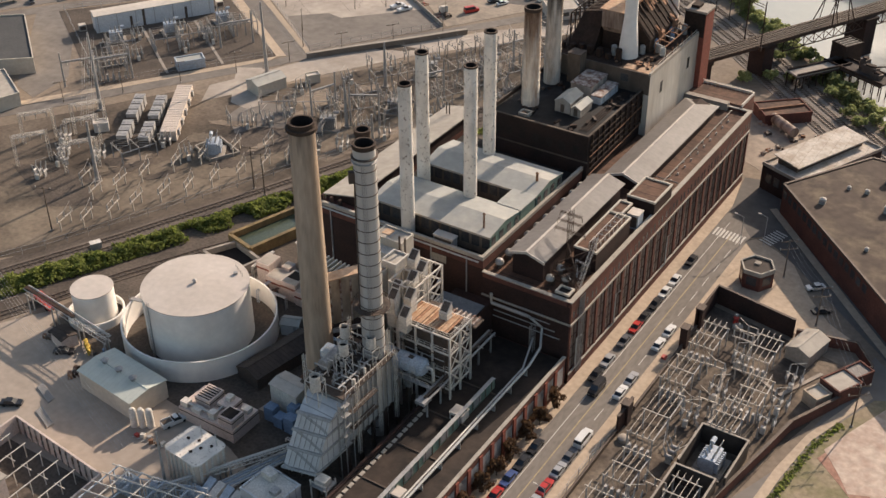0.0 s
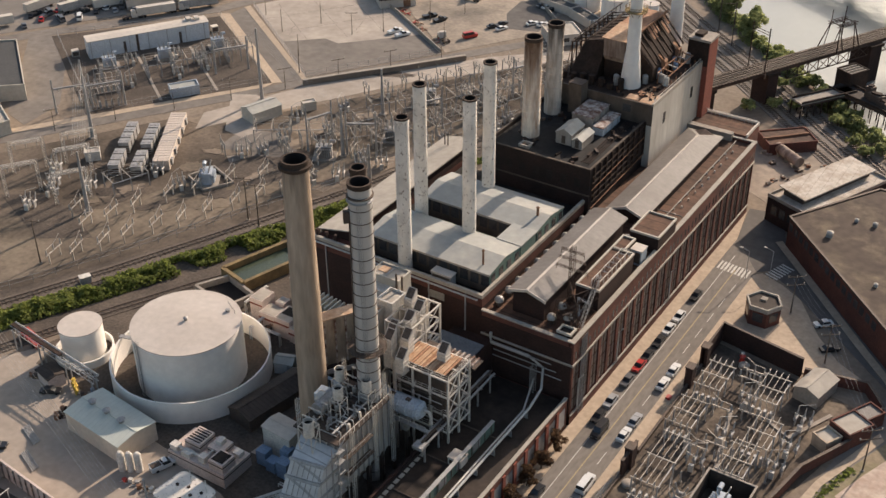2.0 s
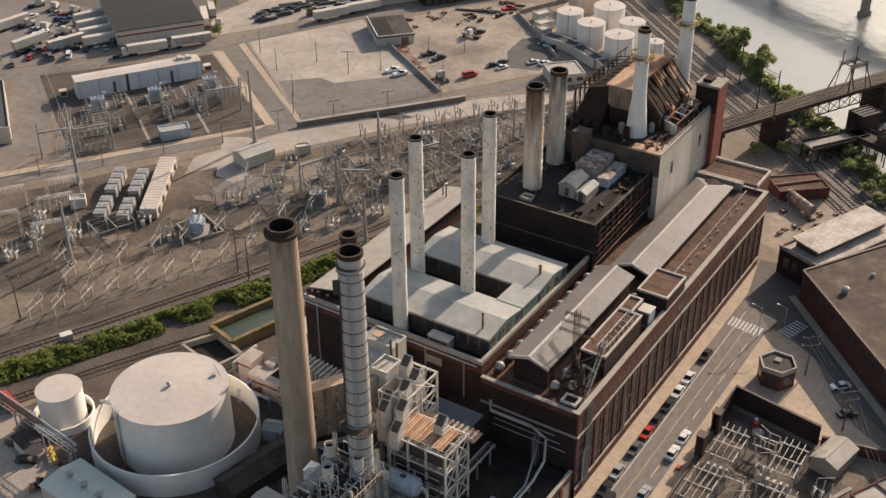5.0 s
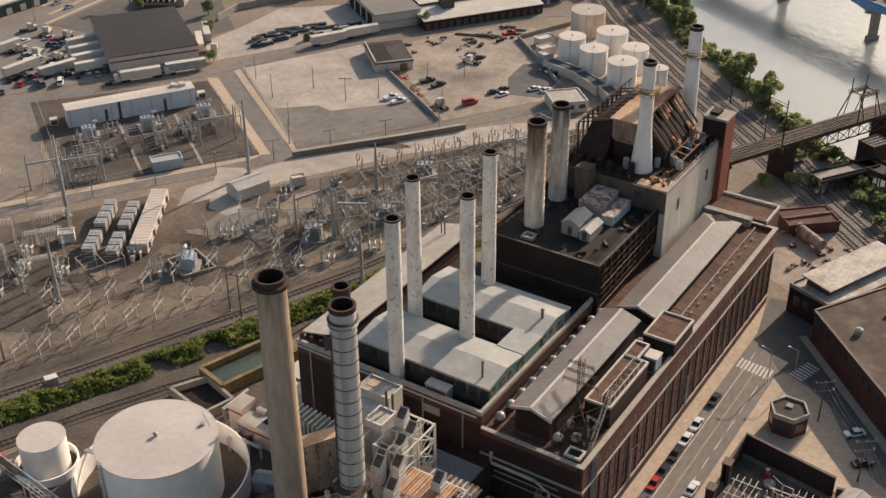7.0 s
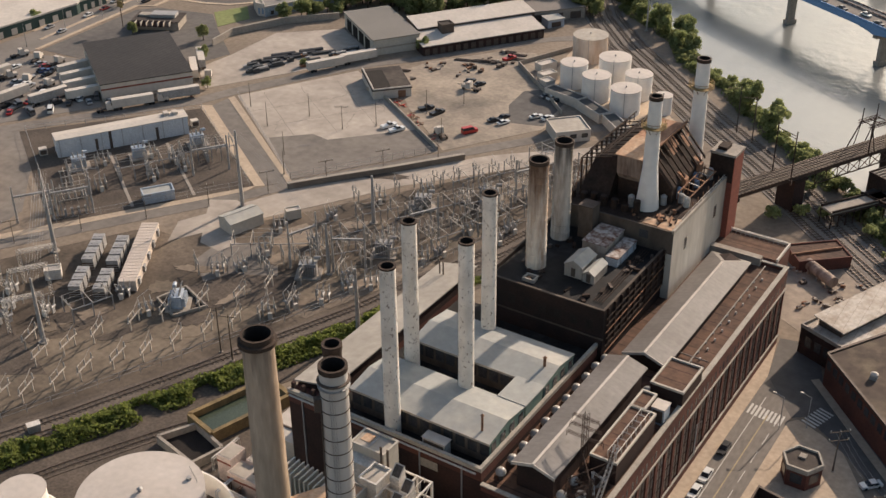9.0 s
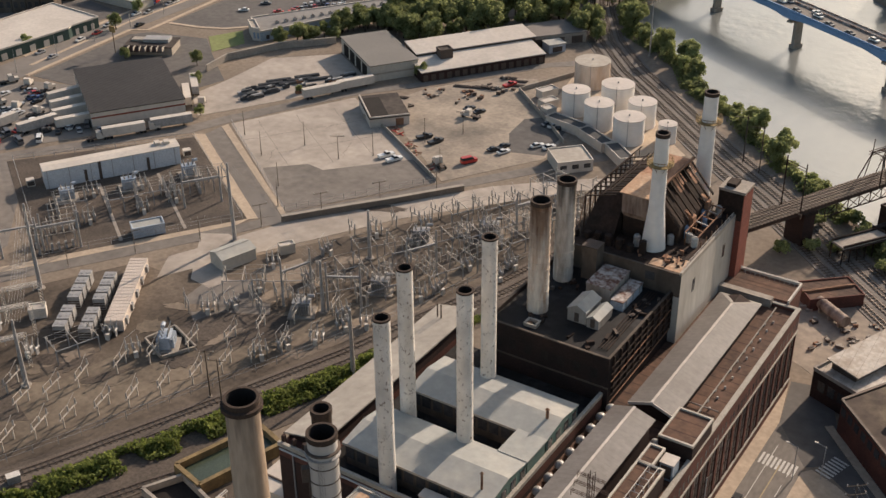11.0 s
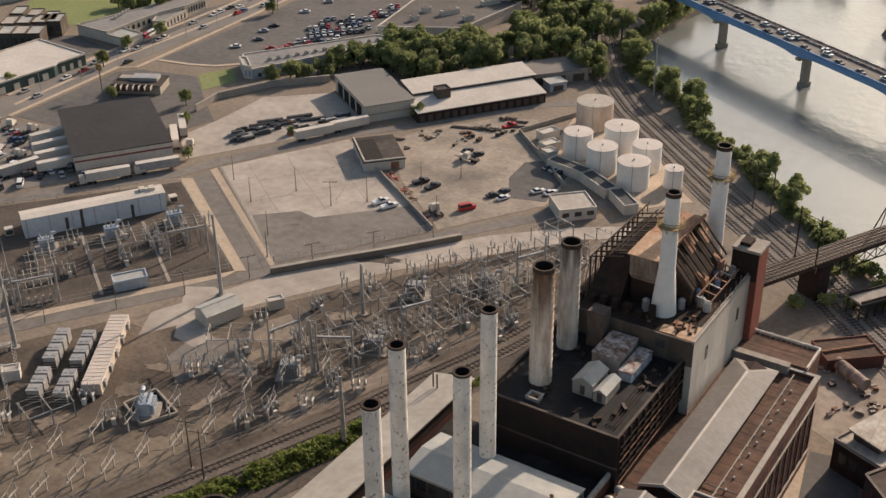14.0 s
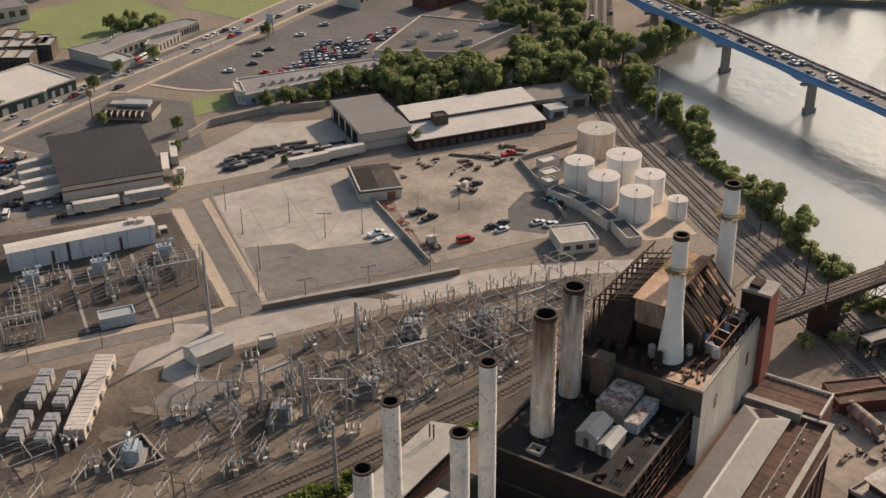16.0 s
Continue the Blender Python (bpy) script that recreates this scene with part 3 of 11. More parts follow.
slab("yard", [(-178, 172), (-132, 172), (-132, 152), (-150, 156), (-160, 160), (-176, 162.5)], GRAVEL_DARK, "dark ground round the boilers", 0.06)

# the switchyard west of the railway, and the lots beyond
slab("yard", [(-262, 170), (-248, 187), (-228, 225), (-212, 262), (-195, 306), (-183, 345), (-200, 385), *gpoly((74, -16), (-2, -18), (-28, -18), (-34, -9), (-90, -12)), (-330, 190)], GRAVEL, "brown gravel switchyard floor with dark stains", 0.035)
slab("road", gpoly((-160, -8), (-4, -3.4), (12, -1.8), (140, -3), (140, 2), (11, 3), (-4, 1.5), (-160, -2)), ASPHALT_OLD, "grey service road between the yards", 0.06, "road")
slab("pavement", gpoly((-160, -2), (-4, 1.5), (0, 3.8), (-60, 3.2), (-160, 2)), WALK, "sandy concrete verge beside the service road", 0.1)
slab("road", gpoly((-31, -19), (-8, -17), (40, -13.5), (96, -18), (120, -26), (124, -20), (96, -10), (72, -5), (40, -4.2), (10, -2.5), (-14, -7), (-26, -9)), PALE_LOT, "pale dusty concrete lane", 0.075, "road")
slab("yard", gpoly((-60, 3.6), (-0.8, 4.2), (-3, 67), (-62, 72)), GRAVEL_DARK, "dark gravel floor of the upper switchyard", 0.05)
slab("pavement", gpoly((-0.8, 3.5), (2.2, 2.6), (1, 68), (-3, 70)), WALK, "sandy strip beside the lane", 0.09)
slab("road", gpoly((2.2, 2.6), (8.8, 2.6), (7.5, 72), (1, 68)), ASPHALT_OLD, "cracked grey lane between the lots", 0.06, "road")
slab("pavement", gpoly((8.8, 2.6), (10.4, 2.6), (10, 73), (7.5, 72)), WALK, "sandy strip along the lot", 0.09)
slab("lot", gpoly((10.4, 3.6), (58.5, 4), (57, 78), (11, 73)), PALE_LOT, "empty pale concrete lot with cracks", 0.07)
slab("lot", gpoly((10.6, 3.8), (58.2, 4.2), (57.6, 22), (36, 25), (29, 26), (26, 32), (12, 35)), ASPHALT_OLD, "grey asphalt patch on the empty lot", 0.12)
slab("road", gpoly((-160, 71), (-62, 73), (-3, 71), (10, 74), (58, 80), (84, 78), (134, 77), (150, 72), (150, 78), (134, 81.5), (84, 82), (58, 86), (10, 80), (-3, 77), (-62, 79), (-160, 78)), ASPHALT_OLD, "grey road past the sheds", 0.06, "road")
slab("lot", gpoly((60, 4), (96, 6), (112, 20), (116, 34), (124, 68), (112, 75), (84, 76), (68, 70), (62, 40)), mat("sandy_lot", (0.35, 0.29, 0.225), 0.95, 0, (0.165, 0.14, 0.115), 0.05, 0.74, 0.7, 0.18, mid=0.54), "sandy storage lot with tyre marks", 0.07)
slab("lot", gpoly((2, 84), (67, 88), (66, 122), (40, 128), (18, 112), (4, 104)), PALE_LOT, "pale concrete truck lot", 0.07)
slab("lot", gpoly((-160, 80), (-34, 82), (-34, 130), (-60, 150), (-160, 150)), AVENUE, "worn grey asphalt truck yard", 0.07)
slab("road", gpoly((-170, 64), (-49, 147), (-5, 183), (64, 230), (102, 261), (260, 372), (252, 386), (92, 277), (53, 245), (-7, 202), (-48, 168), (-178, 80)), AVENUE, "wide pale grey avenue", 0.09, "road")
slab("pavement", gpoly((-46, 157), (-4, 192), (64, 239), (98, 267), (97, 268.4), (63, 240.4), (-5, 193.4), (-47, 158.4)), WALK, "sandy median of the avenue", 0.16)
slab("lot", gpoly((11.5, 185.5), (30, 169.5), (42, 167), (101, 168), (106, 190), (142, 214), (160, 226), (140, 282), (112, 264), (68, 227)), LOT_ASPHALT, "large dark asphalt parking lot", 0.07)
slab("grass", gpoly((20.5, 144.5), (34.5, 148.5), (37.5, 164), (23, 162)), GRASS, "small patch of sunlit lawn", 0.1, "lawn")
slab("grass", gpoly((-36, 272), (-10, 240), (34, 254), (40, 276), (24, 322), (-20, 312)), GRASS, "sunlit mown playing field", 0.08, "lawn")
slab("grass", gpoly((44, 288), (66, 256), (96, 280), (180, 345), (120, 400)), GRASS, "sunlit mown field beyond the avenue", 0.08, "lawn")
slab("lot", gpoly((3, 206), (8, 206), (58, 245), (56, 250), (44, 246), (22, 225)), LOT_ASPHALT, "asphalt strip in front of the long low block", 0.1)

slab("lot", gpoly((-34, 130), (3, 108), (18, 113), (20, 143), (22, 160), (3, 177), (-6, 178), (-47, 146)), LOT_ASPHALT, "dark asphalt forecourt between the warehouse and the avenue", 0.055)
slab("lot", gpoly((-52, 170), (-14, 201), (-4, 206), (-16, 232), (-60, 232), (-110, 200)), LOT_ASPHALT, "dark asphalt round the pale-roofed store", 0.055)
for pts in (((-49, 147), (-5, 183), (2, 180), (64, 230), (102, 261), (200, 330)), ((-48, 168.6), (-7, 202.6), (53, 245.6), (92, 277.6), (200, 354)), ((11.5, 185.5), (22, 175), (31, 169), (42, 167))):
    solid("pavement", band(MB(), gpoly(*pts), 1.8, -0.1, 0.2), WALK, "pale concrete kerb and sidewalk of the avenue", "pavement")
for k, (pts, m) in enumerate((([(-256.9, 268.9), (-257.9, 279.5), (-248, 283), (-239.8, 282.5), (-231.3, 271.9), (-240.6, 256)], ASPHALT_OLD), ([(-250, 255), (-236, 252), (-222, 268), (-228, 276), (-244, 268)], GRAVEL_DARK), ([(-233, 300), (-220, 296), (-206, 318), (-212, 326), (-228, 314)], GRAVEL_DARK), ([(-222, 262), (-214, 262), (-200, 300), (-206, 302)], EARTH), ([(-288, 214), (-262, 204), (-250, 212), (-276, 222)], GRAVEL_DARK), ([(-250, 288), (-238, 284), (-230, 292), (-244, 300)], EARTH), ([(-215, 340), (-203, 332), (-196, 350), (-206, 358)], EARTH))):
    slab("ground_patch", pts, m, "stained patch of trodden gravel in the switchyard", 0.05 + 0.006 * k)
DUSTY_GRAVEL = mat("dusty_pale_gravel", (0.19, 0.152, 0.112), 0.95, 0, (0.080, 0.064, 0.049), 0.075, 0.72, 0.8, 0.22, 0.25, mid=0.535)
slab("ground_patch", [(-300, 110), (-268, 158), (-252, 188), (-237, 220), (-225, 248), (-213, 278), (-204, 302), (-197, 326), (-203, 330), (-212, 309), (-224, 287), (-238, 264), (-252, 243), (-256, 226), (-270, 214), (-290, 196), (-320, 150)], DUSTY_GRAVEL, "pale dusty gravel along the railway fence", 0.043)


def blot(cx, cy, rx, ry, deg, seed):
    """An uneven round outline."""
    rnd = random.Random(seed)
    c, s = math.cos(radians(deg)), math.sin(radians(deg))
    pts = []
    for k in range(22):
        w = 6.2832 * k / 22
        f = 0.72 + 0.5 * rnd.random()
        x, y = rx * f * math.cos(w), ry * f * math.sin(w)
        pts.append((cx + c * x - s * y, cy + s * x + c * y))
    return pts


rg = random.Random(64)
for k in range(34):
    f = rg.random()
    x, y = -268 + 78 * f + rg.gauss(0, 12), 218 + 150 * f + rg.gauss(0, 9)
    slab("ground_patch", blot(x, y, 2.5 + 5 * rg.random(), 1.2 + 2.2 * rg.random(), 20 + 60 * rg.random(), k), (DUSTY_GRAVEL, EARTH, GRAVEL_DARK, PALE_LOT if k % 8 == 0 else GRAVEL_DARK)[k % 4], "uneven stained patch of trodden yard gravel", 0.094 + 0.0012 * k)
# joints and cracks of the empty lot
rk = random.Random(31)
for k in range(3):
    u0 = 20 + 13.5 * k
    pts = [(u0 + rk.gauss(0, 0.12), 30 + 42 * j / 7) for j in range(8)]
    solid("lot_crack", band(MB(), gpoly(*pts), 0.12, 0.07, 0.082), ASPHALT_OLD, "thin dark joint across the concrete lot", "crack")
for k in range(2):
    v0 = 44 + 14 * k
    solid("lot_crack", band(MB(), gpoly(*[(12 + 45 * j / 7, v0 + rk.gauss(0, 0.12)) for j in range(8)]), 0.11, 0.07, 0.083), ASPHALT_OLD, "thin dark joint across the concrete lot", "crack")
for k in range(5):
    u, v, h = 16 + 38 * rk.random(), 36 + 32 * rk.random(), 6.28 * rk.random()
    pts = []
    for j in range(9):
        pts.append((u, v))
        h += rk.gauss(0, 0.45)
        u, v = min(56, max(12, u + 1.5 * math.cos(h))), min(72, max(28, v + 1.5 * math.sin(h)))
    solid("lot_crack", band(MB(), gpoly(*pts), 0.13, 0.07, 0.081), ASPHALT_OLD, "wandering crack in the concrete lot", "crack")
slab("lot", gpoly((88, 15), (97, 8), (112, 22), (117, 34), (104, 37), (94, 28)), LOT_ASPHALT, "dark asphalt apron before the tank farm", 0.09)

# road paint
def paint(pts, w, material, label, z0=0.05, z1=0.058):
    solid("road_marking", band(MB(), pts, w, z0, z1), material, label, "road marking")


paint([(-107.6, 90), (-107.6, 292)], 0.16, PAINT_LINE, "white edge line on the asphalt")
paint([(-105.1, 90), (-105.1, 286)], 0.28, PAINT_YELLOW, "double yellow centre line")
for y in range(94, 284, 7):
    paint([(-102.7, y), (-102.7, y + 4.2)], 0.16, PAINT_LINE, "white dash between parking and lane")
for i in range(9):
    x = -109.2 + i * 0.92
    paint([(x, 284.6 - 0.1 * i), (x, 288.4 - 0.1 * i)], 0.5, PAINT_LINE, "white zebra stripe on the asphalt", 0.05, 0.059)
for i in range(9):
    a, b = Vector((-99.0 + 0.33 * i, 286.6 + 1.0 * i)), Vector((-95.6 + 0.33 * i, 285.4 + 1.0 * i))
    paint([tuple(a), tuple(b)], 0.5, PAINT_LINE, "white zebra stripe on the cross street", 0.045, 0.055)

# railways
solid("trackside", band(MB(), [(-300, 60), (-262, 140), (-243, 180), (-230, 205), (-215, 240), (-203, 270), (-195, 293), (-188, 316), (-182, 340), (-174, 372)], 17.0, -0.3, 0.026), GRAVEL_DARK, "dark stained ground along the plant railway", "ground")
def railway(pts, tracks, spacing, label, bed=None):
    w = spacing * (tracks - 1) + 4.2
    solid("railway_bed", band(MB(), pts, w, -0.3, 0.16), bed or BALLAST, label, "railway bed")
    for k in range(tracks):
        off = (k - (tracks - 1) / 2) * spacing
        left, right = strip(pts, 2 * abs(off) + 1e-6)
        line = left if off >= 0 else right
        t = thing("railway_track", (*line[len(line) // 2], 0.16), "steel rails on dark wooden ties", "railway track", "railway tracks")
        for side in (-0.72, 0.72):
            l2, r2 = strip(line, 1.44)
            part("rail", band(MB(), l2 if side < 0 else r2, 0.16, 0.30, 0.46), RAIL, t)
        ties = MB()
        for a, b in zip(line[:-1], line[1:]):
            a, b = Vector(a), Vector(b)
            n = int((b - a).length / 1.3)
            deg = math.degrees(math.atan2(b.y - a.y, b.x - a.x))
            for i in range(n):
                p = a + (b - a) * ((i + 0.5) / n)
                ties.obox(p.x, p.y, 0.3, 2.6, 0.16, 0.30, deg)
        part("tie_bed", ties, WOOD, t, "dark wooden ties", kind="stuff")


railway([(-300, 60), (-262, 140), (-245, 178), (-233, 203), (-218, 238), (-205, 270), (-198, 293), (-190, 316), (-184, 340), (-176, 372), (-172, 400)], 2, 4.2, "dark ballast bed of the plant railway")
# dark soil, with the shadow of the weeds painted in as a strip
solid("trackside", band(MB(), [(-262, 110), (-247, 145), (-236, 168), (-226, 190), (-217, 209), (-209, 227), (-202, 244), (-196, 262)], 4.6, -0.3, 0.1), GRAVEL_DARK, "dark soil strip that also holds the shadow of the weeds", "ground")
railway([(-268, 90), (-250, 133), (-235, 163), (-222, 192), (-213, 210), (-206, 222)], 1, 4.0, "dark ballast of a plant siding", GRAVEL_DARK)
railway([(-420, 850), (-330, 650), (-294, 577), (-268, 529), (-249, 498), (-228, 474), (-204, 452), (-174, 424), (-148, 402), (-118, 374), (-86, 345), (-30, 290), (80, 180)], 4, 4.0, "grey ballast of the riverside railway", mat("pale_dusty_ballast", (0.135, 0.115, 0.098), 0.95, 0, (0.20, 0.175, 0.15), 0.08, 0.65, 1.5, 0.2, 0.3))
# ---- the main brick building ----
XE, YS, YN, ZP = -112.8, 213.2, 313.4, 21.2


def facade_bays(parent, n, y0, y1, x, zs):
    """Windows of the long street wall, bay by bay; zs: (sill, head, width share, material)."""
    step = (y1 - y0) / n
    for i in range(n):
        ya = y0 + i * step
        for z0, z1, share, material in zs:
            h = step * share / 2
            yc = ya + step / 2
            pane = part("window", MB().box(x - 0.30, x - 0.22, yc - h, yc + h, z0, z1), material, parent)
            if z1 - z0 > 4:
                bars = MB()
                for k in range(1, 4):
                    bars.box(x - 0.22, x - 0.14, yc - h, yc + h, z0 + (z1 - z0) * k / 4 - 0.09, z0 + (z1 - z0) * k / 4 + 0.09)
                bars.box(x - 0.22, x - 0.14, yc - 0.07, yc + 0.07, z0, z1)
                part("mullion", bars, RUST_BROWN, pane)


def turbine_hall():
    t = thing("brick_power_station", (-123, 263, 0), "long dark red brick power station with tall windows and stone parapet", "industrial building")
    # recessed wall, pilasters and bands form the street front
    part("wall", MB().box(-134.0, XE - 0.3, YS + 0.3, YN - 0.3, 0, ZP - 1.4), BRICK, t)
    n = 24
    step = (YN - YS) / n
    for i in range(n + 1):
        y = YS + i * step
        part("pilaster", MB().box(XE - 0.35, XE, max(YS, y - 0.55), min(YN, y + 0.55), 0, 15.4), BRICK, t)
    part("wall_band", MB().box(XE - 0.36, XE + 0.02, YS, YN, 0, 2.6), BRICK, t)
    part("wall_band", MB().box(XE - 0.36, XE + 0.02, YS, YN, 15.4, ZP - 1.3), BRICK, t)
    part("string_course", MB().box(XE - 0.1, XE + 0.28, YS - 0.28, YN, 15.3, 15.75), COPING, t, "pale stone string course")
    part("string_course", MB().box(XE - 0.1, XE + 0.25, YS, YN, 2.45, 2.8), COPING, t, "pale stone string course")
    part("string_course", MB().box(-134, XE, YS - 0.28, YS - 0.02, 15.3, 15.7), COPING, t, "pale stone string course")
    # south wall in the darker copy, shade painted into the brick
    part("wall_band", MB().box(-134, XE - 0.36, YS - 0.02, YS + 0.35, 0, ZP - 1.3), BRICK_DARK_SHADED, t)
    facade_bays(t, n, YS, YN, XE, [(3.4, 14.6, 0.62, PANE_BROWN)])
    for i in range(n):
        for k in (-0.9, 0.9):
            yc = YS + (i + 0.5) * step + k
            part("window", MB().box(XE - 0.02, XE + 0.03, yc - 0.35, yc + 0.35, 16.6, 18.4), GLASS, t)
    # parapet and coping
    for x0, x1, y0, y1 in ((XE - 0.9, XE + 0.15, YS - 0.15, YN + 0.15), (-134, XE - 0.9, YS - 0.15, YS + 0.75), (-134, XE - 0.9, YN - 0.75, YN + 0.15)):
        part("parapet", MB().box(x0 + 0.12, x1 - 0.12, y0 + 0.12, y1 - 0.12, ZP - 1.4, ZP - 0.2), BRICK, t)
        part("coping", MB().box(x0, x1, y0, y1, ZP - 0.2, ZP + 0.05), COPING, t, "pale stone coping")
    part("roof", MB().box(-134, XE - 0.9, YS + 0.75, YN - 0.75, ZP - 1.4, ZP - 0.9), ROOF_BROWN, t, "brown built-up roof with dark seams")
    return t


turbine_hall()


def monitor(x0, x1, y0, y1, ze, zr, label, hip=0.0):
    t = thing("roof_monitor", ((x0 + x1) / 2, (y0 + y1) / 2, ZP - 0.9), label, "roof monitor")
    part("wall", MB().gable(x0 + 0.7, x1 - 0.7, y0 + 0.9, y1 - 0.9, ZP - 0.9, ze - 0.1, zr - 0.15), BRICK_DARK_SHADED, t)
    r = MB()
    xm = (x0 + x1) / 2
    # each slope bows a little, so that the roof reads between a gable and a vault
    w, n = (x1 - x0) / 2, 5
    verts, faces, m = [], [], 2 * n + 1
    for top in (0, 0.22):
        for far in (0, 1):
            for k in range(-n, n + 1):
                u = abs(k) / n
                verts.append((xm + w * k / n, y1 - hip * (1 - u) if far else y0, ze + (zr - ze) * (1 - u) + top))
    for k in range(m - 1):
        faces += [(k, k + m, k + m + 1, k + 1), (2 * m + k, 2 * m + k + 1, 3 * m + k + 1, 3 * m + k), (k, k + 1, 2 * m + k + 1, 2 * m + k), (m + k, 3 * m + k, 3 * m + k + 1, m + k + 1)]
    for k in (0, m - 1):
        faces.append((k, 2 * m + k, 3 * m + k, m + k) if k == 0 else (k, m + k, 3 * m + k, 2 * m + k))
    if hip:
        for k in range(n):
            p, q = k, m - 1 - k
            faces.append((3 * m + p, 3 * m + p + 1, 3 * m + q - 1, 3 * m + q) if k < n - 1 else (3 * m + p, 3 * m + p + 1, 3 * m + q))
    r.add(verts, faces)
    part("roof", r, ROOF_METAL, t, "ribbed light grey metal roof")
    part("ridge_cap", MB().box(xm - 0.25, xm + 0.25, y0, y1 - hip, zr + 0.2, zr + 0.3), ROOF_WHITE, t, "pale ridge cap")
    for a, b in ((x0, xm), (x1, xm)):
        bot = [(a, y0 - 0.12, ze - 0.35), (b, y0 - 0.12, zr - 0.35), (b, y0 + 0.05, zr - 0.35), (a, y0 + 0.05, ze - 0.35)]
        part("bargeboard", MB().hull(bot, [(x, y, z + 0.62) for x, y, z in bot]), ROOF_WHITE, t)
    return t


monitor(-129.8, -121.2, 216.6, 254.5, 25.7, 27.0, "long gabled roof monitor with light grey metal roof")
monitor(-129.4, -119.8, 260.5, 308.0, 22.8, 24.5, "long hipped roof monitor with light grey metal roof", 6.0)


def roof_box(name, x0, x1, y0, y1, z1, label, roof=None):
    t = thing(name, ((x0 + x1) / 2, (y0 + y1) / 2, ZP - 0.9), label, "penthouse")
    part("wall", MB().box(x0, x1, y0, y1, ZP - 0.9, z1 - 0.5), BRICK_DARK_SHADED, t)
    part("roof", MB().box(x0 + 0.28, x1 - 0.28, y0 + 0.28, y1 - 0.28, z1 - 0.5, z1 - 0.35), roof or ROOF_BROWN, t)
    for a in ((x0 - 0.1, x1 + 0.1, y0 - 0.1, y0 + 0.28), (x0 - 0.1, x1 + 0.1, y1 - 0.28, y1 + 0.1), (x0 - 0.1, x0 + 0.28, y0 + 0.28, y1 - 0.28), (x1 - 0.28, x1 + 0.1, y0 + 0.28, y1 - 0.28)):
        part("coping", MB().box(*a, z1 - 0.5, z1), BEIGE, t, "pale coping")
    return t


roof_box("penthouse", -119.6, -112.9, 252.6, 262.2, 24.6, "square brick penthouse with brown roof and pale coping")
roof_box("penthouse", -119.5, -114.3, 226.5, 243.0, 25.4, "long brick penthouse with brown roof and pale coping")
roof_box("penthouse", -119.5, -116.6, 243.0, 248.5, 25.4, "narrow brick penthouse wing with brown roof")
# black roof sheet paints the dark inside of the open hatch
roof_box("roof_hatch", -117.2, -114.2, 214.3, 216.8, 22.0, "small open roof hatch with pale rim", BLACK_PIT)


# ---- boiler house with the four thin stacks ----
DK = 24.3
DF = 22.1  # the sunken roof deck


def boiler_house():
    t = thing("boiler_house", (-157, 238, 0), "brick boiler house with low pale roofs, walls darkened for shade", "industrial building")
    # brick colour darkened for the shade on the south side
    part("wall", MB().box(-177.4, -134.0, 213.5, 262, 0, DK - 2.8), BRICK_DARK_SHADED, t)
    part("roof", MB().box(-168.6, -134.4, 214.0, 261.5, DK - 2.8, DF), SOOT_SHADE_DECK, t, "black tar roof")
    for a in ((-177.4, -134.0, 213.5, 213.9), (-134.4, -134.0, 213.9, 262), (-177.4, -168.6, 213.9, 262)):
        part("upper_wall", MB().box(*a, DK - 2.8, DK - 0.6), BRICK, t)
    for a in ((-177.5, -133.9, 213.3, 214.0), (-134.6, -133.9, 214.0, 262)):
        part("coping", MB().box(*a, DK - 0.6, DK + 0.25), COPING, t, "pale stone coping")
    w0, w1 = -178.0, -168.2
    part("west_roof", MB().hull([(w0, 216, DK + 0.2), (w1, 216, DK + 2.4), (w1, 268, DK + 2.4), (w0, 268, DK + 0.2)], [(w0, 216, DK + 0.5), (w1, 216, DK + 2.7), (w1, 268, DK + 2.7), (w0, 268, DK + 0.5)]), ROOF_CREAM, t, "cream membrane roof")
    part("west_wall", MB().hull([(-177.4, 216.5, DK - 0.6), (-168.6, 216.5, DK - 0.6), (-168.6, 267.5, DK - 0.6), (-177.4, 267.5, DK - 0.6)], [(-177.4, 216.5, DK + 0.25), (-168.6, 216.5, DK + 2.25), (-168.6, 267.5, DK + 2.25), (-177.4, 267.5, DK + 0.25)]), BRICK_DARK_SHADED, t)
    part("gutter", MB().box(w0 - 0.25, w0, 216, 268, DK - 0.05, DK + 0.3), STEEL_DARK, t)
    for k in range(5):
        part("wall_pipe", MB().tube((-174 + 9 * k, 213.35, 3), (-174 + 9 * k, 213.35, DK - 0.8), 0.16, 6), STEEL, t)
    part("wall_patch", MB().box(-147.0, -143.2, 213.42, 213.5, 19.6, 21.4), COPING, t, "pale bricked-up panel")
    part("eaves_pipe", MB().tube((-177, 213.2, DK - 1.0), (-135, 213.2, DK - 1.2), 0.2, 6), STEAM_PIPE, t)
    return t


boiler_house()


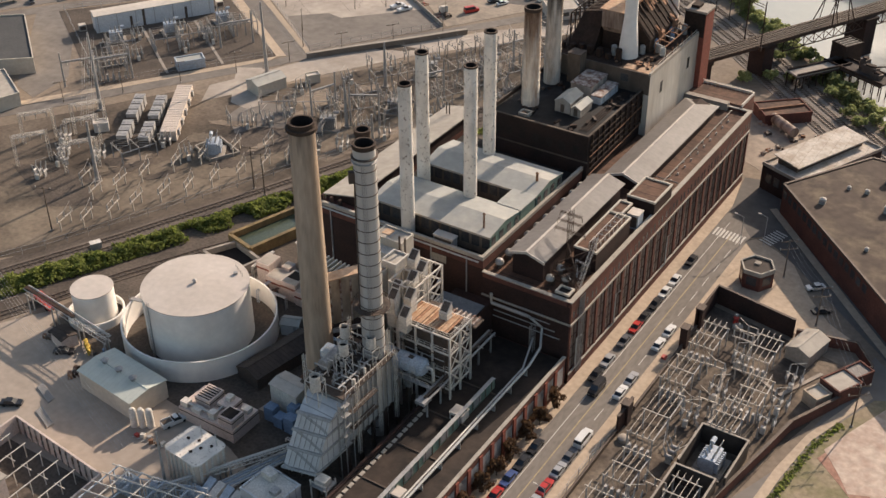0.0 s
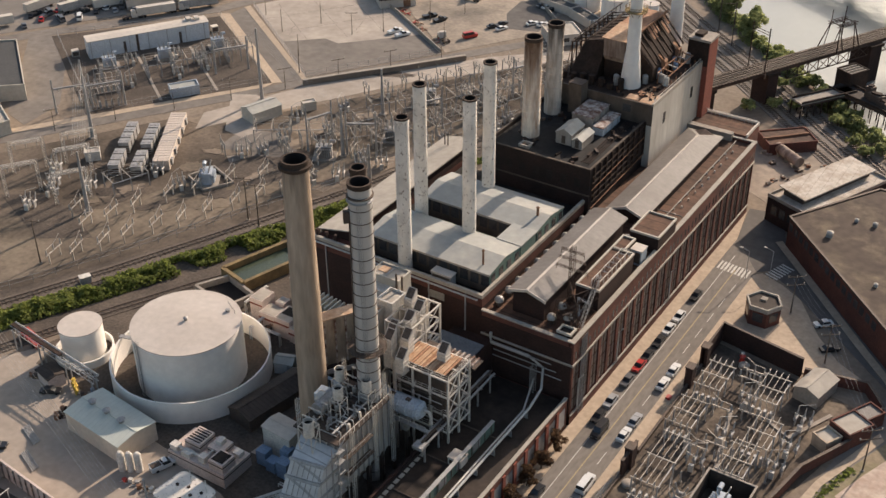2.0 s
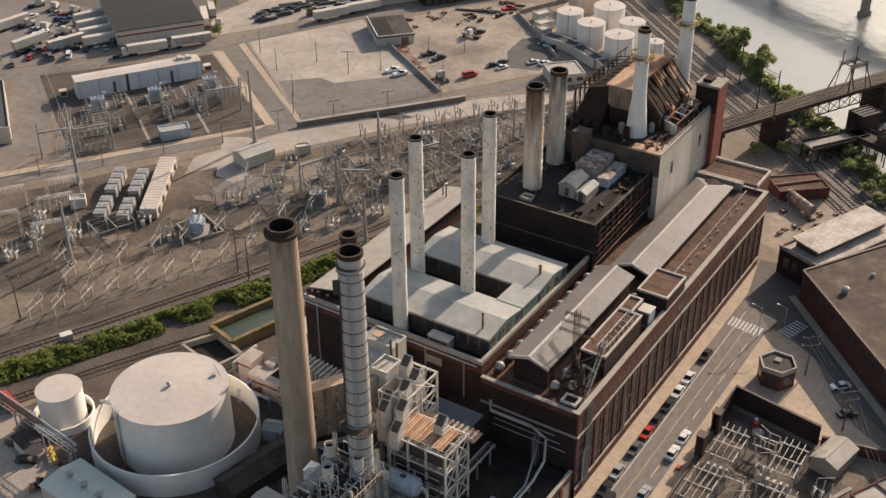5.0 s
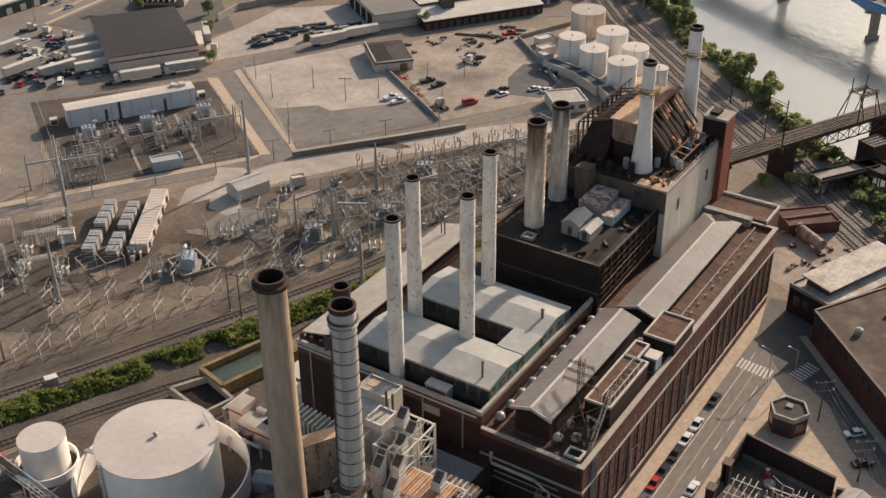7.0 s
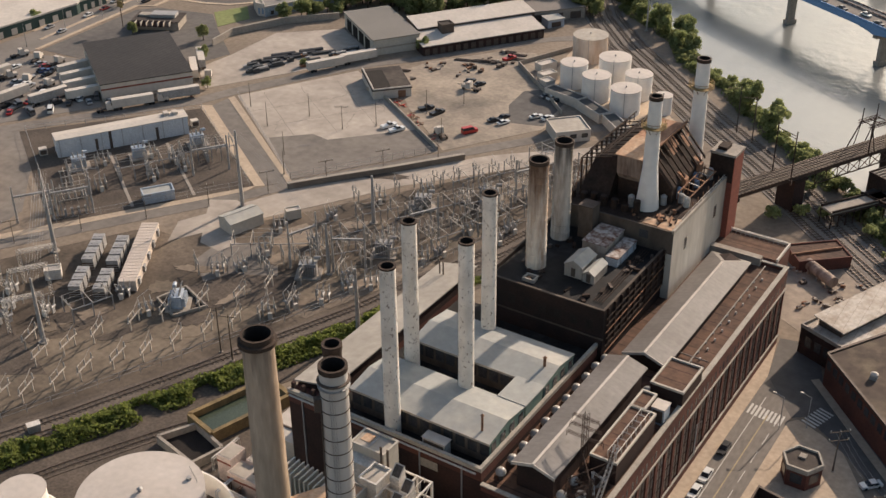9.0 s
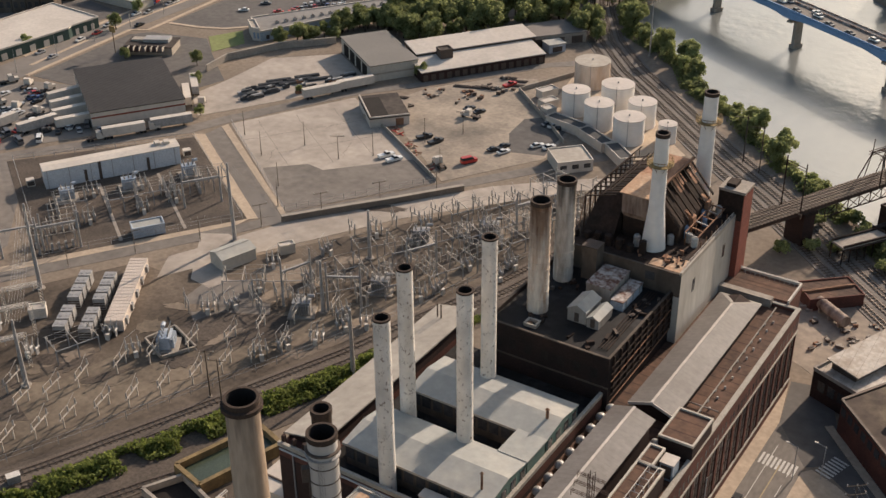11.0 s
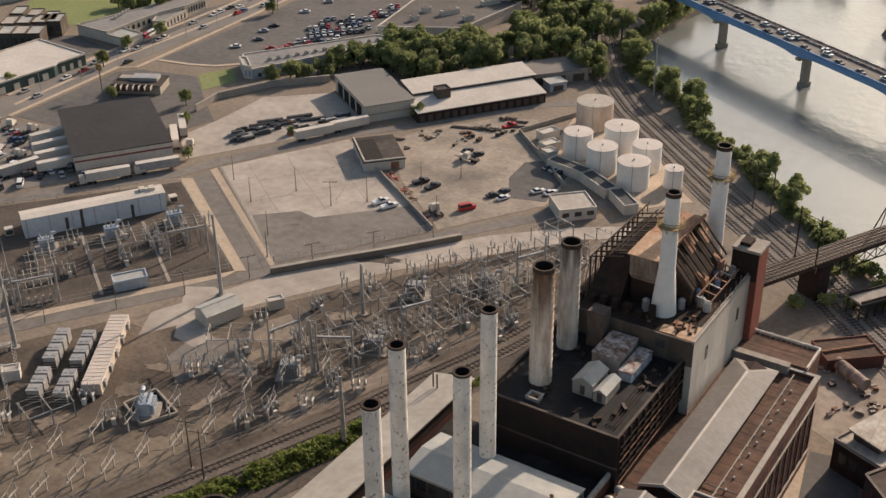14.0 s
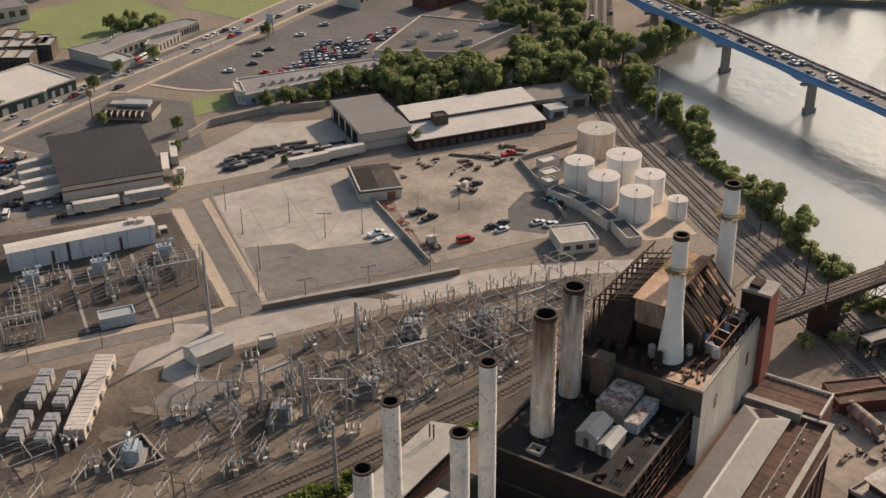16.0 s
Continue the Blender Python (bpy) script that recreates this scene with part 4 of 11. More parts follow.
def low_roof(x0, x1, y0, y1, ze, zr, label):
    """A low pale roof on dark walls with a glazed front and a green sheet end."""
    t = thing("roof_monitor", ((x0 + x1) / 2, (y0 + y1) / 2, DF), label, "roof monitor")
    part("wall", MB().gable(x0 + 0.4, x1 - 0.3, y0 + 0.5, y1 - 0.5, DF, ze, zr - 0.1, "x"), SOOTY_SHADED_STUCCO, t)
    part("end_wall", MB().gable(x1 - 0.3, x1 - 0.1, y0 + 0.4, y1 - 0.4, DF, ze, zr - 0.1, "x"), GREEN_WALL, t, "weathered green sheet wall")
    part("roof", MB().gable_roof(x0, x1, y0, y1, ze, zr, 0.2, "x"), ROOF_PALE, t, "pale grey-green membrane roof with paler cream blotches")
    part("fascia", MB().box(x0, x1, y0 - 0.08, y0, ze - 0.25, ze + 0.22), ROOF_CREAM, t)
    n = int((x1 - x0) / 2.4)
    for i in range(n):
        xc = x0 + (i + 0.5) * (x1 - x0) / n
        part("window", MB().box(xc - 0.95, xc + 0.95, y0 + 0.42, y0 + 0.5, DF + 1.6, ze - 0.35), GLASS, t)
    for k in range(4):
        yc = y0 + (k + 0.5) * (y1 - y0) / 4
        part("window", MB().box(x1 - 0.1, x1 - 0.03, yc - 0.8, yc + 0.8, DF + 1.4, ze - 0.4), GLASS, t)
    return t


low_roof(-165.4, -134.6, 217.2, 230.2, 26.9, 27.9, "long low roof monitor with pale roof and green end")
low_roof(-164.4, -134.6, 236.9, 249.6, 26.9, 27.9, "second long low roof monitor with pale roof")
t = thing("roof_monitor", (-137.4, 233.5, DF), "short pale roof joining two long roof monitors", "roof monitor")
part("wall", MB().box(-140.2, -134.9, 229.8, 237.3, DF, 26.8), SOOTY_SHADED_STUCCO, t)
part("roof", MB().hull([(-140.6, 229.9, 27.0), (-134.5, 229.9, 27.0), (-134.5, 237.2, 27.0), (-140.6, 237.2, 27.0)], [(-140.6, 229.9, 27.3), (-134.5, 229.9, 27.3), (-134.5, 237.2, 27.3), (-140.6, 237.2, 27.3)]), ROOF_PALE, t)
part("end_wall", MB().box(-134.9, -134.75, 230.3, 236.8, DF, 26.9), GREEN_WALL, t)


def stack(name, x, y, z0, z1, r0, r1, material, label, rings=0, rim=0.0, n=28, flare=0.0, top=None):
    t = thing(name, (x, y, z0), label, "smokestack")
    prof = [(r0 + flare, z0)] + ([(r0, z0 + 10)] if flare else []) + [(r1, z1)]
    inner = r1 - 0.28
    part("shaft", MB().lathe(x, y, prof + [(inner, z1)], n, True, False), material, t, smooth=True)
    part("lining", MB().lathe(x, y, [(inner, z1 + 0.03), (inner - 0.01, z1 - 6)], n, False, False), BLACK_PIT, t, "sooty flue lining", smooth=True)
    part("flue", MB().lathe(x, y, [(inner - 0.02, z1 - 5.9), (inner - 0.02, z1 - 5.6)], n), BLACK_PIT, t)
    part("rim", MB().lathe(x, y, [(r1 + 0.02, z1 - (top or 0.8)), (r1 + 0.12, z1 - (top or 0.8)), (r1 + 0.12, z1 + 0.04), (inner, z1 + 0.04)], n, False, False), STACK_SOOT, t, "soot-blackened rim", smooth=True)
    if rim:
        part("collar", MB().lathe(x, y, [(r1, z1 - 1.9), (r1 + rim, z1 - 1.5), (r1 + rim, z1 - 0.9), (r1, z1 - 0.8)], n, False, False), STACK_SOOT, t, "dark flared collar", smooth=True)
    for k in range(rings):
        z = z0 + (z1 - z0) * (k + 1) / (rings + 1)
        rr = r0 + (r1 - r0) * (k + 1) / (rings + 1)
        part("ring", MB().lathe(x, y, [(rr - 0.02, z - 0.08), (rr + 0.09, z - 0.06), (rr + 0.09, z + 0.06), (rr - 0.02, z + 0.08)], n, False, False), STEEL_DARK if material is STACK_STEEL else material, t, smooth=True)
    return t


for x, y, z1 in ((-154.4, 215.7, 58.3), (-161.0, 231.8, 57.5), (-147.2, 229.6, 58.6), (-153.6, 248.3, 58.0)):
    stack("smokestack", x, y, DF, z1, 1.52, 1.43, WHITE_WORN, "slim smokestack with chipped white paint on the roof", top=0.3)
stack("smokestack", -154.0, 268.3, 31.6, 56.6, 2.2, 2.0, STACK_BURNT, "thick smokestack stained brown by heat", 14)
stack("smokestack", -155.4, 281.9, 31.6, 55.0, 2.1, 1.95, STACK_SOOTED, "thick soot-stained smokestack with sooty rim", 12)
stack("concrete_smokestack", -151.3, 179.5, 0, 66.5, 3.0, 2.35, STACK_CONCRETE, "tall tapered concrete smokestack with sooty collar", 0, 0.55)
stack("steel_smokestack", -138.4, 180.4, 0, 65.5, 2.25, 2.0, STACK_STEEL, "tall banded silver steel smokestack", 26)
t = thing("stack_fittings", (-138.4, 180.4, 60), "hoop, cable run and meter box on the silver stack", "fittings")
part("hoop", MB().lathe(-138.4, 180.4, [(2.0, 62.9), (2.4, 62.95), (2.4, 63.15), (2.0, 63.2)], 28, False, False), STEEL_DARK, t, smooth=True)
part("hoop", MB().lathe(-138.4, 180.4, [(2.0, 62.0), (2.35, 62.05), (2.35, 62.2), (2.0, 62.25)], 28, False, False), STEEL, t, smooth=True)
part("meter_box", MB().obox(-140.0, 178.6, 1.2, 1.0, 58.0, 60.2, 45), STEEL_DARK, t)
part("cable_run", MB().tube((-139.5, 178.2, 31.0), (-139.4, 178.45, 58.0), 0.14, 5), STEEL_DARK, t)
part("ladder", MB().lattice((-137.1, 178.3, 4.0), (-137.4, 178.6, 62.0), 0.5, 0.035, 0.9, 3), STEEL, t)
stack("steel_smokestack", -141.8, 184.6, 0, 65.3, 1.4, 1.4, STACK_SOOT, "dark steel smokestack behind a silver one", 16)


# ---- dark block and pale tower ----
def dark_block():
    t = thing("dark_boiler_block", (-146, 282, 0), "dark soot-stained brick boiler block with open roof deck", "industrial building")
    x0, x1, y0, y1, z = -160.5, -133.0, 258.5, 288.0, 31.5
    part("wall", MB().box(x0, x1, y0, y1, 0, z), BRICK_SOOT, t)
    # the tower's cast shadow is part of this deck colour
    part("roof", MB().box(x0 + 0.5, x1 - 0.5, y0 + 0.5, y1, z, z + 0.15), SOOT_SHADE_DECK, t, "sooty roof deck with the tower's shadow in its colour")
    for a in ((x0, x1, y0, y0 + 0.5), (x0, x0 + 0.5, y0 + 0.5, y1), (x1 - 0.5, x1, y0 + 0.5, y1)):
        part("parapet", MB().box(*a, z, z + 1.0), BRICK_SOOT, t)
        part("coping", MB().box(*a, z + 1.0, z + 1.2), SOOTY_SHADED_STUCCO, t, "soot-stained coping")
    part("string_course", MB().box(x0 - 0.1, x1 + 0.1, y0 - 0.1, y0, 25.6, 26.0), SOOTY_SHADED_STUCCO, t)
    for k in range(7):
        part("window", MB().box(x0 + 2 + k * 3.6, x0 + 3.6 + k * 3.6, y0 - 0.04, y0 + 0.05, 27.5, 29.6), BLACK_PIT, t)
    return t


dark_block()


def pale_tower():
    t = thing("pale_boiler_tower", (-143, 302, 0), "tall pale stucco boiler tower with rusty open top", "industrial building")
    x0, x1, y0, y1, z = -160.0, -131.2, 287.5, 318.0, 37.2
    part("wall", MB().box(x0, x1, y0, y1, 0, z - 0.6), TOWER_WALL, t)
    # near-black so that the deck reads as a shaded pit
    part("deck", MB().box(x0, x1, y0, y1, z - 0.6, z - 0.3), BLACK_AND_SHADE, t, "near-black roof deck with shade in its colour")
    # darker skin holds both soot and the shade of this side
    part("soot_face", MB().box(x0, x1 - 0.05, y0 - 0.06, y0, 31.6, z - 0.6), SOOTY_SHADED_STUCCO, t, "south face darkened for soot and shade")
    part("parapet", MB().box(x1 - 0.5, x1 + 0.02, y0, y1, z - 0.6, z + 0.3), ROOF_CREAM, t)
    part("parapet", MB().box(x0, x1 - 0.5, y0 - 0.08, y0 + 0.4, z - 0.6, z - 0.1), SOOTY_SHADED_STUCCO, t)
    for y in (295, 312):
        part("window", MB().box(x1 - 0.02, x1 + 0.04, y - 0.7, y + 0.7, 29.5, 32.5), GLASS, t)
    part("window", MB().box(-139.1, -137.0, y0 - 0.12, y0 - 0.05, 34.0, 35.9), GLASS, t)
    return t


pale_tower()
stack("smokestack", -141.2, 295.6, 36.88, 63.4, 1.68, 1.4, WHITE, "white tapered smokestack with yellow platform", 0, 0, 28, 0.95)
stack("smokestack", -142.0, 324.1, 0, 62.2, 2.3, 1.55, WHITE, "white tapered smokestack behind the tower", 0, 0, 28, 1.0)


def red_tower():
    t = thing("brick_lift_tower", (-132.5, 320.5, 0), "slim red brick lift tower", "tower")
    part("wall", MB().box(-135.6, -129.8, 317.8, 323.5, 0, 42.6), BRICK_RED, t)
    part("cap", MB().box(-135.8, -129.6, 317.6, 323.7, 42.6, 43.2), CONCRETE, t)
    # thin dark sheet paints the shade on the side away from the sun
    part("soot_face", MB().box(-135.65, -129.95, 317.72, 317.8, 36, 42.6), BLACK_AND_SHADE, t, "south face painted dark for shade")
    part("hatch", MB().box(-134.6, -132.4, 319.0, 322.2, 43.2, 44.0), BLACK_AND_SHADE, t)


red_tower()


# ---- tanks ----
def big_tank(x, y, r, z, ring_r, ring_z, label):
    t = thing("storage_tank", (x, y, 0), label, "storage tank")
    n = 64
    part("shell", MB().lathe(x, y, [(r, 0), (r, z), (r - 0.1, z + 0.1)], n, True, False), WHITE, t, smooth=True)
    part("roof", MB().lathe(x, y, [(r + 0.12, z), (r + 0.12, z + 0.14), (0.4, z + r * 0.045), (0.05, z + r * 0.046)], n, False, True), TANK_TOP, t, "dusty pale tank roof", smooth=True)
    if ring_r:
        part("containment_wall", MB().lathe(x, y, [(ring_r, 0), (ring_r, ring_z), (ring_r - 0.35, ring_z), (ring_r - 0.35, 0)], n, False, False), WHITE, t, "white steel containment ring", smooth=True)
        # floor colour darkened for the shadow inside the ring
        part("ring_floor", MB().lathe(x, y, [(ring_r - 0.4, 0.0), (ring_r - 0.4, 0.12)], n), GRAVEL_DARK, t, "dark earth floor with the ring's shadow in its colour")
    return t


big_tank(-190.0, 184.9, 11.7, 13.5, 17.2, 5.5, "large white oil tank inside a white containment ring")
big_tank(-215.0, 177.0, 4.7, 8.0, 6.4, 2.0, "small white oil tank inside a low ring")
# ---- on the roofs ----
def mushroom_vent():
    t = proto("roof_ventilator", "round weathered green-grey roof ventilator", "roof ventilator", "roof ventilators")
    part("stem", MB().cyl(0, 0, 0, 1.5, 0.55, 12), STEEL_DARK, t, smooth=True)
    part("hood", MB().lathe(0, 0, [(0.95, 1.2), (1.0, 1.6), (0.75, 2.1), (0.3, 2.35)], 14), PORCELAIN, t, "pale domed hood", True)
    return t


ZR = ZP - 0.9
place(mushroom_vent(), True, [(-132.3, 217.4 + 4.15 * i, ZR, 0) for i in range(10)] + [(-120.3, 217.8 + 4.4 * i, ZR, 0) for i in range(9) if i != 2] + [(-131.9, 258.2, ZR, 0), (-117.5, 219.5, ZR, 0)])


def roof_pipe_run():
    t = thing("roof_pipe", (-117, 288, ZR), "long white pipe on short stands along the brown roof", "pipe")
    part("pipe", MB().tube((-117.6, 262.6, ZR + 0.6), (-117.6, 311.5, ZR + 0.6), 0.15, 8), CONCRETE, t, smooth=True)
    part("pipe", MB().tube((-121.0, 269.5, ZR + 0.55), (-114.4, 269.5, ZR + 0.55), 0.12, 8), CONCRETE, t, smooth=True)
    for i in range(12):
        part("stand", MB().box(-117.8, -117.4, 264 + 4 * i, 264.4 + 4 * i, ZR, ZR + 0.45), STEEL, t)
    for i in range(11):
        part("vent_cap", MB().cyl(-116.3, 266 + 4 * i, ZR, ZR + 0.55, 0.2, 8), ROOF_WHITE, t)


roof_pipe_run()


def roof_lattice_tower():
    t = thing("lattice_tower", (-117.0, 220.5, ZR), "tangled rusty steel lattice tower on the roof corner", "lattice tower")
    part("mast", MB().lattice((-120.6, 226.4, ZR), (-120.6, 226.4, ZR + 13.5), 0.9, 0.06, 1.0), RUST_BROWN, t)
    for k, z in enumerate((8.2, 10.4, 12.4)):
        w = 3.6 - 0.5 * k
        part("arm", MB().lattice((-120.6 - w, 226.4, ZR + z), (-120.6 + w, 226.4, ZR + z), 0.4, 0.04, 0.8), RUST_BROWN, t)
        for e in (-w, w):
            part("insulator_string", MB().tube((-120.6 + e, 226.4, ZR + z - 0.2), (-120.6 + e, 226.4, ZR + z - 1.1), 0.06, 4), RUST_BROWN, t)
    rnd = random.Random(17)
    for k in range(20):
        x, y = -120.6 + 6.2 * rnd.random(), 216.4 + 8.6 * rnd.random()
        a, l = 6.28 * rnd.random(), 2.2 + 3.4 * rnd.random()
        z = ZR + 5.2 * rnd.random()
        part("member", MB().lattice((x, y, z), (max(-121.4, min(-114.2, x + l * math.cos(a))), max(216, min(226, y + l * math.sin(a))), max(ZR + 0.2, z + rnd.gauss(0.8, 1.8))), 0.3, 0.045, 0.8, 3), RUST_BROWN if k % 5 else STEEL, t)
    for x, y, h in ((-119.6, 217.6, 6.2), (-115.4, 218.0, 7.0), (-115.2, 224.8, 8.4), (-119.8, 223.6, 7.2)):
        part("leg", MB().lattice((x, y, ZR), (x + 0.4, y + 0.3, ZR + h), 0.5, 0.06, 0.9), RUST_BROWN, t)
    for p, q in (((-119.4, 217.8, 5.6), (-115.0, 224.6, 6.4)), ((-115.2, 218.2, 6.2), (-119.6, 223.8, 6.8)), ((-119.4, 217.8, 3.0), (-115.2, 218.2, 6.0))):
        part("brace", MB().tube((p[0], p[1], ZR + p[2]), (q[0], q[1], ZR + q[2]), 0.09, 4), RUST_BROWN, t)
    part("ladder_frame", MB().lattice((-114.4, 218.4, ZR), (-114.9, 227.4, ZR + 8.2), 0.7, 0.05, 0.9), STEEL_WHITE, t)


roof_lattice_tower()


def pipe_rack_on_penthouse():
    t = thing("roof_frame", (-116, 233, 25.1), "white tubular frame on the penthouse roof", "steel frame")
    for i in range(8):
        y = 227.6 + 2.0 * i
        part("post", MB().tube((-114.9, y, 24.9), (-114.9, y, 26.6), 0.07, 5), STEEL_WHITE, t)
        part("post", MB().tube((-116.6, y, 24.9), (-116.6, y, 26.6), 0.07, 5), STEEL_WHITE, t)
        part("rung", MB().tube((-114.9, y, 26.6), (-116.6, y, 26.6), 0.07, 5), STEEL_WHITE, t)
    for x in (-114.9, -116.6):
        part("rail", MB().tube((x, 227.6, 26.6), (x, 241.6, 26.6), 0.08, 5), STEEL_WHITE, t)


pipe_rack_on_penthouse()


def roof_unit(name, x0, x1, y0, y1, z0, z1, label, material=BLUE_GREY):
    t = thing(name, ((x0 + x1) / 2, (y0 + y1) / 2, z0), label, "roof unit")
    part("body", MB().box(x0, x1, y0, y1, z0, z1), material, t)
    part("lid", MB().box(x0 - 0.12, x1 + 0.12, y0 - 0.12, y1 + 0.12, z1, z1 + 0.18), ROOF_WHITE, t)
    part("vent", MB().box(x0 + 0.3, x1 - 0.3, y0 - 0.06, y0, z0 + 0.5, z1 - 0.4), STEEL_DARK, t)


roof_unit("air_handler", -116.5, -113.9, 246.2, 249.0, ZR, ZR + 3.6, "grey boxy air handler beside the penthouse")
roof_unit("roof_duct", -147.0, -142.2, 214.4, 216.4, DF, DK + 1.0, "flat pale roof duct by the parapet", STEEL)
t = thing("flue_pipe", (-137.5, 219.5, 27.0), "thin rusty flue pipe on the pale roof", "flue pipe")
part("pipe", MB().cyl(-137.5, 219.5, 27.0, 30.8, 0.22, 10), RUST, t, smooth=True)
part("cap", MB().lathe(-137.5, 219.5, [(0.36, 30.8), (0.05, 31.2)], 10), RUST, t)
t = thing("flue_pipe", (-137.2, 242.0, 27.0), "short rusty flue pipe on the pale roof", "flue pipe")
part("pipe", MB().cyl(-137.2, 242.0, 27.0, 29.8, 0.3, 10), RUST, t, smooth=True)
part("cap", MB().lathe(-137.2, 242.0, [(0.45, 29.8), (0.05, 30.2)], 10), RUST, t)
t = thing("flue_pipe", (-174.6, 262.5, 26), "pair of thin dark flue pipes", "flue pipe")
for dx in (0, 0.9):
    part("pipe", MB().cyl(-174.6 + dx, 262.5, 25.8, 29.0, 0.16, 8), STEEL_DARK, t)


def north_roof_end():
    t = thing("roof_annex", (-123, 312, 0), "low brick end block with brown roof and pale railing", "building annex")
    part("wall", MB().box(-133.8, -115.5, 313.6, 322.5, 0, 21.4), BRICK, t)
    part("roof", MB().box(-133.4, -115.9, 314.0, 322.1, 21.4, 21.6), ROOF_BROWN, t)
    part("curb", MB().box(-131.5, -119.0, 311.6, 313.4, ZP - 0.9, 22.3), CONCRETE, t)
    for a in ((-133.8, -115.5, 322.1, 322.5), (-115.9, -115.5, 313.6, 322.1)):
        part("coping", MB().box(*a, 21.4, 22.2), ROOF_WHITE, t)
    for i in range(16):
        part("railing_post", MB().tube((-133 + i * 1.15, 321.2, 21.6), (-133 + i * 1.15, 321.2, 23.0), 0.06, 4), STEEL_WHITE, t)
    part("railing", MB().tube((-133, 321.2, 23.0), (-115.8, 321.2, 23.0), 0.07, 5), STEEL_WHITE, t)


north_roof_end()

# ---- dark block: deck units, tower top ----
def gabled_unit(x0, x1, y0, y1, z0, ze, zr, label):
    t = thing("roof_unit", ((x0 + x1) / 2, (y0 + y1) / 2, z0), label, "roof unit")
    part("wall", MB().gable(x0, x1, y0, y1, z0, ze, zr), PALE_WALL, t)
    part("roof", MB().gable_roof(x0 - 0.15, x1 + 0.15, y0 - 0.15, y1 + 0.15, ze, zr, 0.14), ROOF_PALE, t)
    part("door", MB().box((x0 + x1) / 2 - 0.5, (x0 + x1) / 2 + 0.5, y0 - 0.05, y0, z0 + 0.2, z0 + 2.2), STEEL_DARK, t)


gabled_unit(-147.0, -142.9, 268.0, 274.6, 31.65, 34.4, 35.6, "white gabled metal unit on the dark deck")
gabled_unit(-142.5, -139.9, 267.6, 273.8, 31.65, 33.6, 34.5, "smaller white gabled metal unit beside another")
def rusty_unit(x0, x1, y0, y1, z1, wall, label):
    t = thing("roof_unit", ((x0 + x1) / 2, (y0 + y1) / 2, 31.65), label, "roof unit")
    part("body", MB().box(x0, x1, y0, y1, 31.65, z1), wall, t)
    part("top", MB().box(x0 - 0.1, x1 + 0.1, y0 - 0.1, y1 + 0.1, z1, z1 + 0.2), RUST_MOTTLE, t, "rust-mottled top")
    for k in range(3):
        y = y0 + (k + 0.5) * (y1 - y0) / 3
        part("panel_rib", MB().box(x0 - 0.12, x0 - 0.02, y - 0.1, y + 0.1, 31.65, z1), STEEL, t)
        part("panel_rib", MB().box(x1 + 0.02, x1 + 0.12, y - 0.1, y + 0.1, 31.65, z1), STEEL, t)


rusty_unit(-147.8, -142.2, 277.6, 286.4, 35.0, PALE_WALL, "white boxy unit with rust-streaked top on the dark deck")
rusty_unit(-141.6, -138.8, 276.4, 285.8, 33.6, BLUE_GREY, "weathered blue-grey boxy unit beside a white one")
t = thing("stair_box", (-150.5, 285.4, 31.6), "tall soot-stained plain stair box", "stair box")
part("wall", MB().box(-152.2, -148.8, 284.0, 287.4, 31.65, 39.4), SOOTY_SHADED_STUCCO, t)
part("cap", MB().box(-152.3, -148.7, 283.9, 287.42, 39.4, 39.6), STEEL_DARK, t)
t = thing("deck_debris", (-137, 268, 31.65), "low pipes and dark debris on the sooty deck", "debris")
rd = random.Random(41)
for k in range(26):
    x, y = -158 + 24 * rd.random(), 260.5 + 24 * rd.random()
    if -149 < x < -138 and 266 < y < 287:
        x = -137.6 + 3 * rd.random()
    part("scrap", MB().obox(x, y, 0.5 + 1.6 * rd.random(), 0.4 + 0.5 * rd.random(), 31.65, 31.9 + 0.6 * rd.random(), 180 * rd.random()), rd.choice((STEEL_DARK, BLACK_AND_SHADE, RUST, BLACK_AND_SHADE)), t)
for k in range(4):
    part("pipe", MB().tube((-137.0 + 0.6 * k, 262, 32.0), (-137.4 + 0.6 * k, 286, 32.0), 0.12, 6), BLACK_AND_SHADE, t)
t = thing("roof_curb", (-152, 262.6, 31.6), "low pale square roof curb", "roof curb")
for a in ((-153.4, -150.6, 261.4, 261.8), (-153.4, -150.6, 263.4, 263.8), (-153.4, -153.0, 261.8, 263.4), (-151.0, -150.6, 261.8, 263.4)):
    part("side", MB().box(*a, 31.65, 32.4), COPING, t)
t = thing("pipe_rack", (-133, 272, 25), "rusty pipe and cable rack along the dark wall", "pipe rack")
for k in range(6):
    part("pipe", MB().tube((-132.6, 259, 22.5 + 1.6 * k), (-132.6, 288, 23.8 + 1.6 * k), 0.12, 6), RUST if k % 3 == 0 else BLACK_AND_SHADE, t, smooth=True)
for k in range(10):
    part("bracket", MB().box(-133.0, -132.5, 260 + 3 * k, 260.18 + 3 * k, 24.0, 32.6), BLACK_AND_SHADE, t)


